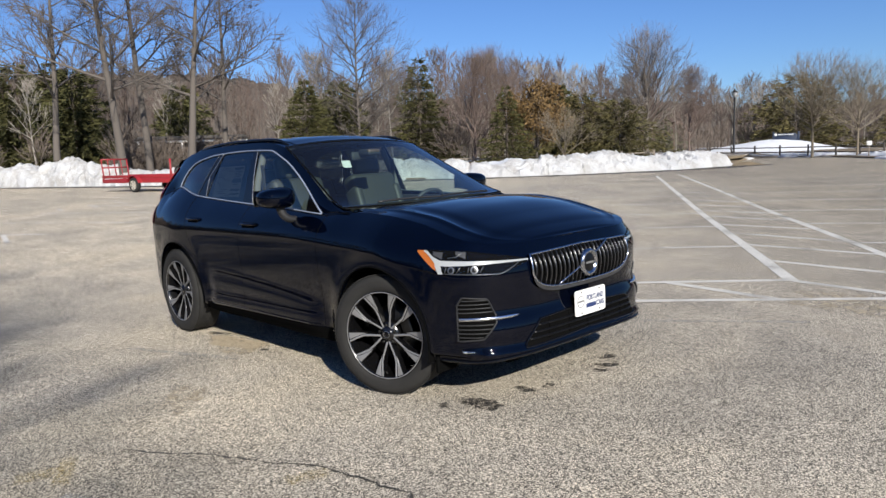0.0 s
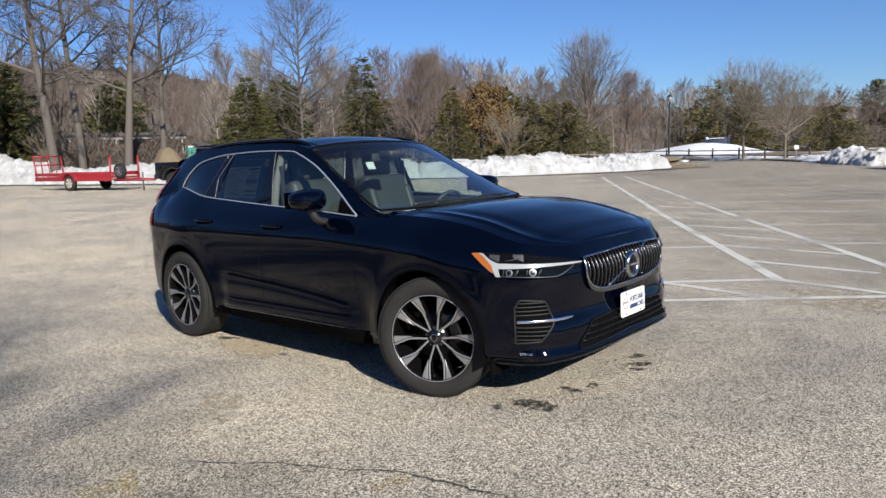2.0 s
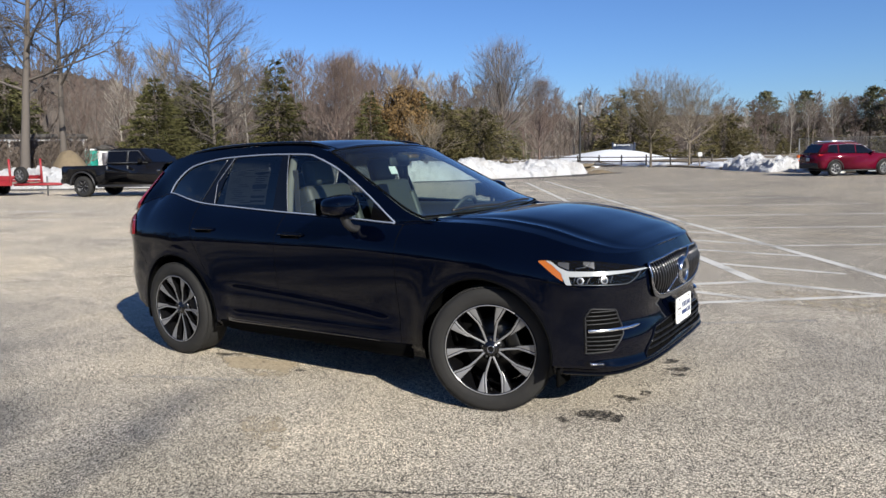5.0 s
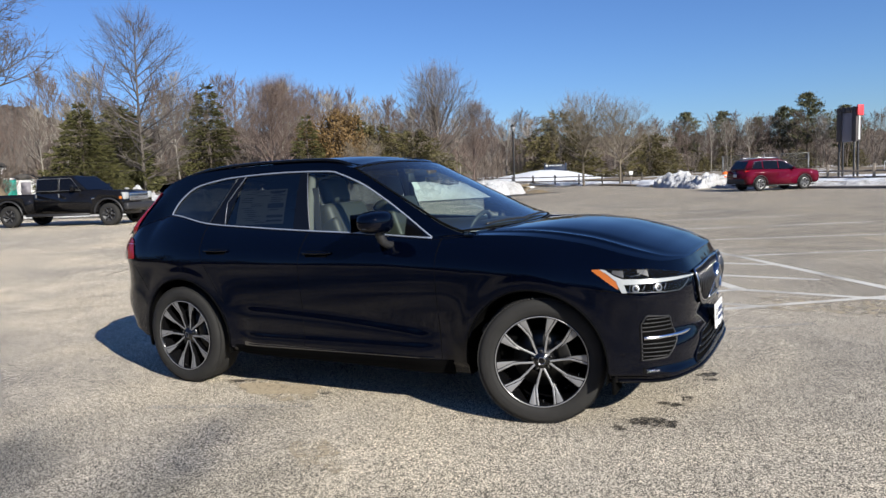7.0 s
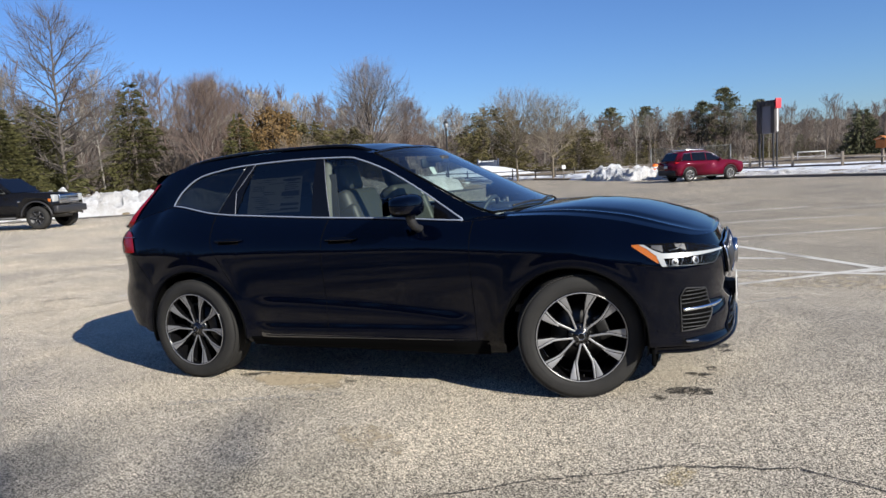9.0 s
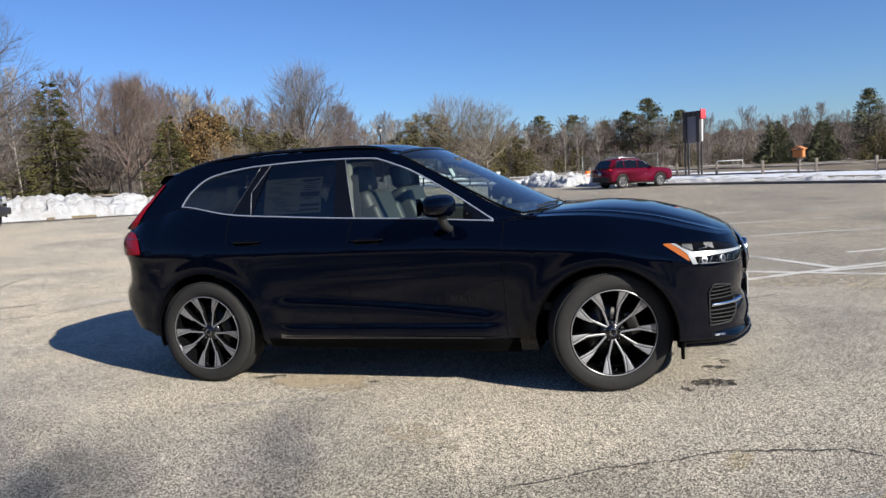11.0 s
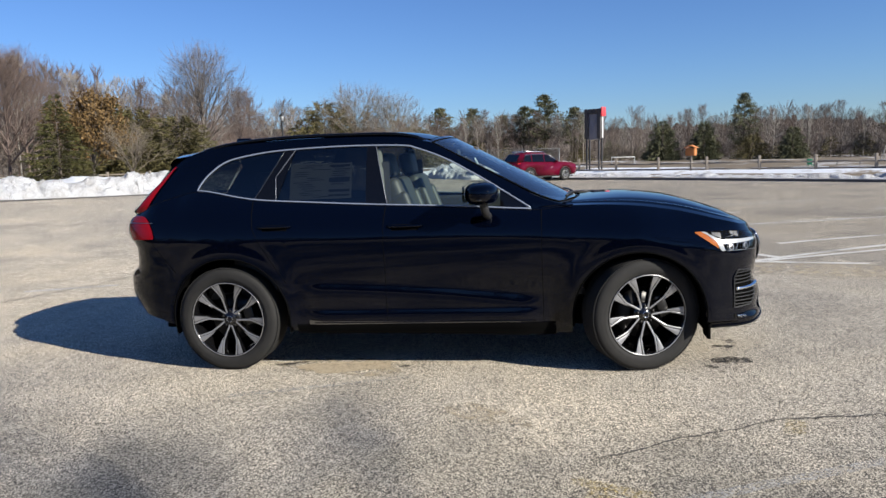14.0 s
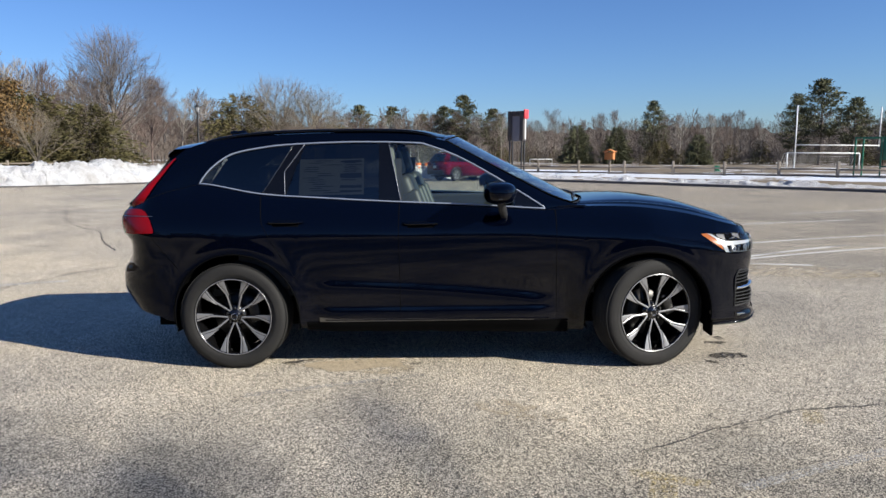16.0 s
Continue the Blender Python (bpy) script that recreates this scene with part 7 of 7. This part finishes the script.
for z in (1.12, 1.22, 1.32):
    part("grille_bar", box(2.83, 0, z, 0.03, 1.2, 0.035, 0.01), GREY_STEEL, truck)
part("front_bumper", box(2.83, 0, 0.86, 0.20, 1.96, 0.26, 0.05), DARK_STEEL, truck)
part("rear_bumper", box(-3.18, 0, 0.80, 0.16, 1.85, 0.20, 0.04), DARK_STEEL, truck)
quad([(1.19, -0.86, 1.53), (1.19, 0.86, 1.53), (0.55, 0.74, 2.05), (0.55, -0.74, 2.05)], GLOSS_BLACK, "windscreen", truck)
for ob in truck.children:
    if not ob.name.startswith("wheel"):
        ob.location.z -= 0.15


# red flatbed trailer
trailer = thing("utility_trailer", "red flatbed utility trailer with its ramp gate folded up", "trailer", stand(-32.2, 11.05, 15))
deck_z, hw = 0.56, 0.80
part("deck", box(-0.1, 0, deck_z, 5.4, 2 * hw, 0.05, 0.01), WOOD_WEATHERED, trailer)
for s in (-1, 1):
    part("side_rail", box(-0.1, s * hw, deck_z, 5.5, 0.06, 0.20, 0.012), TRAILER_RED, trailer)
    part("top_rail", box(-0.1, s * hw, deck_z + 0.22, 5.5, 0.06, 0.15, 0.012), TRAILER_RED, trailer)
    for x in np.linspace(-2.75, 2.55, 7):
        part("rail_post", box(x, s * hw, deck_z + 0.1, 0.05, 0.05, 0.3, 0.004), TRAILER_RED, trailer)
    part("front_post", tube([(2.6, s * hw, deck_z), (2.6, s * hw, deck_z + 1.05)], 0.05, 6), TRAILER_RED, trailer)
    part("tongue_beam", tube([(2.6, s * 0.65, 0.5), (4.6, 0, 0.5)], 0.06, 4), TRAILER_RED, trailer)
    small_wheel(trailer, 0, s * (hw + 0.17), 0.36, 0.22, CREAM_STEEL, s)
    part("fender", grid([[(0.46 * math.cos(a), y, 0.36 + 0.46 * math.sin(a)) for y in (s * (hw + 0.04), s * (hw + 0.3))] for a in np.linspace(0.25, math.pi - 0.25, 14)]), TRAILER_RED, trailer)
    part("gate_side", tube([(-2.8, s * 0.74, deck_z), (-2.95, s * 0.74, deck_z + 1.12)], 0.04, 6), TRAILER_RED, trailer)
for u in (0.05, 0.62, 1.0):
    part("gate_rail", tube([(-2.8 - 0.15 * u, -0.74, deck_z + 1.12 * u), (-2.8 - 0.15 * u, 0.74, deck_z + 1.12 * u)], 0.04, 6), TRAILER_RED, trailer)
for y in (-0.38, 0.0, 0.38):
    part("gate_bar", tube([(-2.8, y, deck_z), (-2.95, y, deck_z + 1.12)], 0.028, 5), TRAILER_RED, trailer)
part("front_rail", tube([(2.6, -hw, deck_z + 0.3), (2.6, hw, deck_z + 0.3)], 0.04, 6), TRAILER_RED, trailer)
small_wheel(trailer, 2.9, -0.5, 0.36, 0.2, GREY_STEEL, -1)
for c in trailer.children:
    if c.name.startswith("wheel") and abs(c.location.x - 2.9) < 0.01:
        c.location.z = 0.92
part("jack", tube([(3.9, -0.1, 0.0), (3.9, -0.1, 0.85)], 0.04, 6), GREY_STEEL, trailer)
part("wheel_bracket", tube([(2.65, -0.5, 0.55), (2.85, -0.45, 0.9)], 0.04, 5), TRAILER_RED, trailer)

# red SUV by the kerb
red = thing("red_suv", "dark red metallic SUV parked by the snow", "car", stand(0.0, 38.0, 37))
wb2, r2 = 1.36, 0.365
side = [(2.22, 0.36), (2.30, 0.62), (2.26, 0.93), (1.75, 1.04), (0.95, 1.09), (-1.9, 1.10), (-2.25, 1.05), (-2.32, 0.75), (-2.28, 0.36)] + arch(-wb2, 0.34, 0.43)[::-1] + [(-0.9, 0.26), (0.9, 0.26)] + arch(wb2, 0.34, 0.43)[::-1]
part("body", slab(side, 0.92, 0.06), RED_PAINT, red, "dark red metallic")
green_house = [(1.02, 1.03), (0.28, 1.48), (-0.10, 1.60), (-1.20, 1.63), (-1.85, 1.56), (-2.22, 1.08)]
part("cabin", slab(green_house, 0.86, 0.05, 0.20, 1.05, 1.63), RED_PAINT, red)
part("cladding", slab([(2.0, 0.30), (-2.0, 0.30), (-2.0, 0.24), (2.0, 0.24)], 0.90, 0.01), PLASTIC, red)
for s in (-1, 1):
    yy = lambda z: s * (0.868 - 0.172 * (z - 1.05) / 0.58)
    quad([(0.78, yy(1.09), 1.09), (-0.18, yy(1.09), 1.09), (-0.18, yy(1.50), 1.50), (0.18, yy(1.46), 1.46)], GLOSS_BLACK, "side_window", red)
    quad([(-0.24, yy(1.09), 1.09), (-1.12, yy(1.11), 1.11), (-1.12, yy(1.52), 1.52), (-0.24, yy(1.51), 1.51)], GLOSS_BLACK, "side_window", red)
    quad([(-1.20, yy(1.12), 1.12), (-1.82, yy(1.16), 1.16), (-1.62, yy(1.48), 1.48), (-1.20, yy(1.52), 1.52)], GLOSS_BLACK, "side_window", red)
    part("window_line", tube([(0.85, yy(1.08) + s * 0.008, 1.08), (-1.9, yy(1.12) + s * 0.008, 1.12), (-1.66, yy(1.50) + s * 0.008, 1.50), (-0.9, yy(1.545) + s * 0.008, 1.545), (-0.1, yy(1.53) + s * 0.008, 1.53), (0.20, yy(1.48) + s * 0.008, 1.48)], 0.016, 5, closed=True), CHROME, red)
    part("roof_rail", tube([(-0.1, s * 0.62, 1.63), (-0.3, s * 0.62, 1.675), (-1.4, s * 0.60, 1.69), (-1.65, s * 0.58, 1.63)], 0.034, 6), CHROME, red)
    part("door_mirror", box(0.62, s * 0.99, 1.12, 0.12, 0.18, 0.13, 0.04), RED_PAINT, red)
    part("tail_lamp", box(-2.16, s * 0.80, 1.02, 0.26, 0.16, 0.09, 0.02), RED_LENS, red)
    part("head_lamp", box(2.12, s * 0.76, 0.84, 0.24, 0.22, 0.06, 0.02), WHITE_LAMP, red)
    part("door_handle", box(-0.9, s * 0.93, 0.94, 0.18, 0.03, 0.03, 0.008), RED_PAINT, red)
    part("door_handle", box(-0.02, s * 0.93, 0.93, 0.18, 0.03, 0.03, 0.008), RED_PAINT, red)
    for x in (wb2, -wb2):
        small_wheel(red, x, s * 0.82, r2, 0.235, ALLOY, s)
        part("arch_trim", tube([(x + 0.44 * math.cos(a), s * 0.925, 0.34 + 0.44 * math.sin(a)) for a in np.linspace(0, math.pi, 16)], 0.028, 6), PLASTIC, red)
quad([(-2.215, 0.66, 1.13), (-2.215, -0.66, 1.13), (-1.90, -0.60, 1.53), (-1.90, 0.60, 1.53)], GLOSS_BLACK, "rear_window", red)
quad([(0.99, -0.72, 1.07), (0.99, 0.72, 1.07), (0.30, 0.62, 1.49), (0.30, -0.62, 1.49)], GLOSS_BLACK, "windscreen", red)
part("rear_bumper", box(-2.26, 0, 0.50, 0.14, 1.7, 0.28, 0.05), PLASTIC, red)
part("rear_plate", box(-2.345, 0, 0.80, 0.01, 0.30, 0.15, 0.0), PAPER, red)

red.matrix_basis = red.matrix_basis @ Matrix.Diagonal((0.93, 1, 1.03, 1))

# street lamp
lamp_post = thing("street_lamp", "black street lamp with a lantern head", "lamp", stand(-26.3, 64.8, 0, 1, 0.1))
part("post", lathe([(0.16, 0.0), (0.17, 0.3), (0.10, 0.5), (0.10, 1.0), (0.08, 5.4), (0.10, 5.5), (0.12, 5.55)], 14, "z"), DARK_STEEL, lamp_post)
part("lantern", lathe([(0.10, 5.55), (0.16, 5.6), (0.24, 6.02), (0.0, 6.02)], 6, "z"), WHITE_LAMP, lamp_post)
part("cap", lathe([(0.30, 6.02), (0.28, 6.08), (0.10, 6.24), (0.03, 6.34), (0.0, 6.42)], 10, "z"), DARK_STEEL, lamp_post)
for k in range(6):
    a = k * math.pi / 3
    part("lantern_bar", tube([(0.16 * math.cos(a), 0.16 * math.sin(a), 5.6), (0.25 * math.cos(a), 0.25 * math.sin(a), 6.03)], 0.018, 4), DARK_STEEL, lamp_post)

# blue park sign on the mound
park = thing("park_sign", "dark blue park sign between two posts on the snow", "sign", stand(-25.7, 75.9, 22, 1, 0.75))
part("board", box(0, 0, 0.85, 2.2, 0.08, 0.95, 0.02), BLUE_BOARD, park)
part("header", box(-0.1, -0.05, 1.28, 2.1, 0.05, 0.28, 0.02), BLUE_BOARD, park)
for x in (-1.2, 1.2):
    part("post", box(x, 0, 0.75, 0.2, 0.2, 1.7, 0.02), BLUE_BOARD, park)
part("roundel", moved(lathe([(0.0, -0.02), (0.14, -0.02), (0.14, 0.02)], 20), Matrix.Translation((-1.0, -0.09, 1.3))), PAPER, park)
for k in range(9):
    part("letter_bar", box(-0.72 + k * 0.17, -0.085, 1.29, 0.11, 0.012, 0.11), PAPER, park)

# information board seen from behind
board = thing("message_board", "tall dark message board on steel posts seen from behind", "sign", stand(3.68, 45.6, -38))
for x in (-0.5, 0.5):
    for d in (-0.17, 0.17):
        part("post", box(x, d, 1.3, 0.09, 0.09, 2.6, 0.01), DARK_STEEL, board)
    part("upright", box(x, -0.02, 3.45, 0.30, 0.46, 1.75, 0.02), BROWN_BOARD, board)
part("panel", box(0, 0.0, 3.42, 0.75, 0.30, 1.75, 0.01), SIGN_GREY, board)
for k in range(4):
    part("header_block", box(-0.52 + k * 0.33, -0.04, 4.44, 0.28, 0.46, 0.34, 0.02), BROWN_BOARD, board)
part("header_end", box(0.72, 0, 4.40, 0.10, 0.50, 0.62, 0.02), SIGN_RED, board)
part("edge_panel", box(0.665, 0.02, 3.40, 0.02, 0.10, 1.50, 0.004), WHITE_STEEL, board)

# cedar box on a post
cedar = thing("notice_box", "orange cedar box with a pitched roof on a post", "notice box", stand(9.2, 40.4, -30, 1, 0.1))
part("post", box(0, 0, 0.6, 0.12, 0.12, 1.25, 0.01), WOOD_WEATHERED, cedar)
part("box", box(0, 0, 1.42, 0.56, 0.40, 0.46, 0.015), CEDAR, cedar)
part("roof", slab([(-0.36, 1.64), (0.0, 1.80), (0.36, 1.64), (0.36, 1.68), (0.0, 1.85), (-0.36, 1.68)], 0.30, 0.006), CEDAR, cedar)


def rail_fence(pts, gap, post_h, label, mat=WOOD_WEATHERED, rails=(0.36, 0.72), thick_=0.06, post=0.15):
    P = spline(pts, 200)
    L = np.concatenate([[0], np.cumsum(np.linalg.norm(np.diff(P, axis=0), axis=1))])
    n = int(L[-1] / gap) + 1
    spots = [(float(np.interp(i * gap, L, P[:, 0])), float(np.interp(i * gap, L, P[:, 1]))) for i in range(n)]
    f = thing("rail_fence", label, "fence", Matrix.Translation((spots[0][0], spots[0][1], 0)), kind="structure")
    ox, oy = spots[0]
    rng_ = np.random.RandomState(n)
    for x, y in spots:
        part("post", moved(data_of(box(0, 0, post_h / 2 - 0.1, post, post, post_h + 0.2, 0.02)), Matrix.Translation((x - ox, y - oy, float(height(x, y)) + 0.1)) @ Matrix.Rotation(rng_.normal(0, 0.03), 4, "X")), mat, f)
    for (x0, y0), (x1, y1) in zip(spots, spots[1:]):
        for z in rails:
            part("rail", tube([(x0 - ox, y0 - oy, float(height(x0, y0)) + 0.1 + z), ((x0 + x1) / 2 - ox, (y0 + y1) / 2 - oy, float(height(x0, y0)) + 0.09 + z + rng_.normal(0, 0.015)), (x1 - ox, y1 - oy, float(height(x1, y1)) + 0.1 + z)], thick_, 6), mat, f)
    return f


rail_fence([(-3.6, 50.6), (1.0, 45.8), (7.3, 41.0), (14.0, 38.0), (20.3, 34.4), (27.5, 29.0), (36, 21.5)], 2.93, 1.12, "weathered grey post and rail fence along the snow")
rail_fence([(-29, 65.5), (-21.0, 61.6), (-15.3, 58.6), (-10.2, 53.8)], 3.1, 0.95, "dark post and rail fence below the mound", WOOD_DARK, (0.30, 0.72), 0.05, 0.12)
rail_fence([(-48, 30), (-36, 38.0), (-29, 44.5), (-25.0, 52)], 3.0, 0.95, "weathered fence behind the snow bank")

# chain-link panel behind the red car
link = thing("chain_link_fence", "grey chain-link fence panel", "fence", stand(-1.6, 53.4, -12), kind="structure")
for x in (-3.0, 0.0, 3.0):
    part("post", tube([(x, 0, 0), (x, 0, 2.1)], 0.04, 6), GREY_STEEL, link)
for z in (0.08, 2.08):
    part("rail", tube([(-3, 0, z), (3, 0, z)], 0.018, 6), GREY_STEEL, link)
wires = []
for k in np.arange(-5.0, 3.0, 0.16):
    for sg in (1, -1):
        a, b = (k, 0.08) if sg > 0 else (k, 2.08)
        t0, t1 = max(0, -3 - a), min(2.0, 3 - a)
        if t1 > t0:
            wires.append(tube([(a + t0, 0, b + sg * t0), (a + t1, 0, b + sg * t1)], 0.007, 3, False))
part("netting", joined(*wires), GREY_STEEL, link)

# goals on the field
goal = thing("football_goal", "white goal frame with a net on the snowy field", "goal", stand(28.4, 58.6, 4, 0.9, 0.1))
part("crossbar", tube([(-0.2, 0, 2.0), (7.0, 0, 2.0)], 0.06, 6), WHITE_STEEL, goal)
for x in (-0.2, 7.0):
    part("goal_post", tube([(x, 0, 0), (x, 0, 2.0)], 0.06, 6), WHITE_STEEL, goal)
    part("goal_stay", tube([(x, 0, 2.0), (x, 0.7, 1.9), (x, 1.7, 0.0)], 0.035, 6), WHITE_STEEL, goal)
net = [tube([(x, 0.7, 1.9), (x, 1.7, 0.0)], 0.008, 3, False) for x in np.arange(-0.2, 7.05, 0.24)] + [tube([(-0.2, 0.7 + v, 1.9 - 1.9 * v), (7.0, 0.7 + v, 1.9 - 1.9 * v)], 0.008, 3, False) for v in np.linspace(0, 1, 9)]
part("net", joined(*net), WHITE_STEEL, goal)
upright = thing("goal_post", "tall white football upright behind the goal", "goal", stand(32.8, 67.4, 10))
part("upright", tube([(0, 0, 0), (0, 0, 6.6)], 0.06, 6), WHITE_STEEL, upright)
part("upright", tube([(9.2, 0, 2.6), (9.2, 0, 6.6)], 0.06, 6), WHITE_STEEL, upright)
part("crossbar", tube([(0, 0, 2.75), (9.2, 0, 2.75)], 0.06, 6), WHITE_STEEL, upright)
far_goal = thing("small_goal", "small white goal frame far across the field", "goal", stand(8.3, 74.0, -5))
part("goal_frame", tube([(-1.2, 0, 0), (-1.2, 0, 1.2), (1.2, 0, 1.2), (1.2, 0, 0)], 0.05, 5), WHITE_STEEL, far_goal)
part("goal_back", tube([(-1.2, 0, 1.2), (-1.2, 1.0, 0), (1.2, 1.0, 0), (1.2, 0, 1.2)], 0.03, 5), WHITE_STEEL, far_goal)

# bench and seat on the field
bench_seat = thing("park_bench", "pale green bench in the snow", "bench", stand(21.3, 48.6, -20, 1, 0.2))
for k in range(3):
    part("seat_slat", box(0, -0.12 + 0.13 * k, 0.44, 1.8, 0.11, 0.04, 0.008), material("bench_green", (0.22, 0.33, 0.26), 0.6) if "bench_green" not in bpy.data.materials else bpy.data.materials["bench_green"], bench_seat)
for x in (-0.7, 0.7):
    part("leg", box(x, 0, 0.2, 0.06, 0.34, 0.44, 0.01), GREY_STEEL, bench_seat)
chair = thing("plastic_chair", "dark green plastic chair in the snow", "chair", stand(18.1, 46.5, 0, 0.72, 0.2))
part("seat", box(0, 0, 0.42, 0.5, 0.45, 0.05, 0.02), GREEN_STEEL, chair)
part("backrest", box(0, 0.22, 0.70, 0.5, 0.05, 0.5, 0.02), GREEN_STEEL, chair)
for x in (-0.22, 0.22):
    for y in (-0.2, 0.2):
        part("leg", box(x, y, 0.2, 0.05, 0.05, 0.42, 0.005), GREEN_STEEL, chair)

# green steel stand at the field's edge
stand_ = thing("steel_stand", "dark green steel equipment stand beside the fence", "stand", stand(21.5, 34.8, -48, 1, 0.15))
for x in (0, 1.3, 2.6, 3.9):
    for y in (0, 1.1):
        part("leg", box(x, y, 1.2, 0.07, 0.07, 2.4, 0.01), GREEN_STEEL, stand_)
for y in (0, 1.1):
    part("top_rail", box(1.95, y, 2.4, 4.0, 0.08, 0.08, 0.01), GREEN_STEEL, stand_)
    part("middle_rail", box(2.6, y, 0.85, 2.7, 0.06, 0.06, 0.01), GREEN_STEEL, stand_)
part("cabinet", box(2.15, 0.4, 1.75, 1.6, 0.7, 1.1, 0.03), GREEN_STEEL, stand_)
part("notice", box(1.65, 0.03, 1.85, 0.12, 0.02, 0.42), PAPER, stand_)

# portable toilet, house, barrel, posts
loo = thing("portable_toilet", "teal portable toilet behind the snow bank", "toilet", stand(-57.5, 30.7, 30, 0.9, 0.43))
part("cabin", box(0, 0, 1.05, 1.1, 1.1, 2.1, 0.05), TEAL, loo)
part("roof", slab([(-0.6, 2.1), (0.6, 2.1), (0.45, 2.28), (-0.45, 2.28)], 0.58, 0.03), WHITE_STEEL, loo)
part("door", box(0.3, -0.57, 1.0, 0.02, 0.02, 1.8, 0.0), TEAL, loo)
house = thing("house", "low grey house with a white porch behind the trees", "house", stand(-53.7, 23.3, 65, 0.70, 1.15))
part("wall", box(0, 2.0, 0.25, 12, 5, 5.5, 0.02), SIDING, house)
part("roof", slab([(-6.4, 2.9), (6.4, 2.9), (5.9, 3.35), (-5.9, 3.35)], 3.0, 0.02), ROOFING, house)
for x in (-4.5, -2.0, 2.2, 4.6):
    w_ = part("window", box(x, -0.53, 1.7, 1.1, 0.06, 1.3, 0.0), GLOSS_BLACK, house)
    part("window_frame", tube([(x - 0.6, -0.58, 1.0), (x + 0.6, -0.58, 1.0), (x + 0.6, -0.58, 2.4), (x - 0.6, -0.58, 2.4)], 0.06, 4, closed=True), WHITE_STEEL, w_)
part("porch_roof", box(0, -1.6, 2.75, 12.4, 2.2, 0.22, 0.02), WHITE_STEEL, house)
for x in np.linspace(-5.8, 5.8, 6):
    part("porch_post", box(x, -2.5, 0.25, 0.16, 0.16, 5.0, 0.01), WHITE_STEEL, house)
part("door", box(0, -0.53, 1.1, 1.0, 0.06, 2.2, 0.0), BROWN_BOARD, house)
for x, y in ((-2.6, 42.9), (-3.3, 44.4)):
    barrel = thing("traffic_barrel", "orange traffic barrel with white bands in the snow", "traffic barrel", stand(x, y + 1.2, 0, 0.9, 0.1), "barrels by the snow heap")
    part("body", lathe([(0.0, 0.0), (0.30, 0.0), (0.29, 0.2), (0.27, 0.22), (0.26, 0.5), (0.24, 0.52), (0.22, 0.95), (0.0, 1.0)], 18, "z"), ORANGE, barrel)
    for z, r in ((0.30, 0.272), (0.66, 0.242)):
        part("band", lathe([(r + 0.008, z), (r, z + 0.12)], 18, "z"), PAPER, barrel)
shed = thing("shed", "small white shed among bare trunks", "shed", stand(-61.0, 34.4, 40, 1, 0.5))
part("wall", box(0, 0, 0.95, 2.3, 1.8, 1.9, 0.02), WHITE_STEEL, shed)
part("roof", slab([(-1.3, 1.9), (1.3, 1.9), (0.0, 2.4)], 1.05, 0.02), ROOFING, shed)
part("door", box(0.3, -0.91, 0.85, 0.8, 0.03, 1.6, 0.0), SIGN_GREY, shed)
small_sign = thing("trail_sign", "small white sign on a post by the path", "sign", stand(-11.3, 53.0, 20))
part("post", box(0, 0, 0.6, 0.07, 0.07, 1.2, 0.01), WOOD_WEATHERED, small_sign)
part("sign_panel", box(0, -0.05, 1.05, 0.30, 0.03, 0.30, 0.01), PAPER, small_sign)
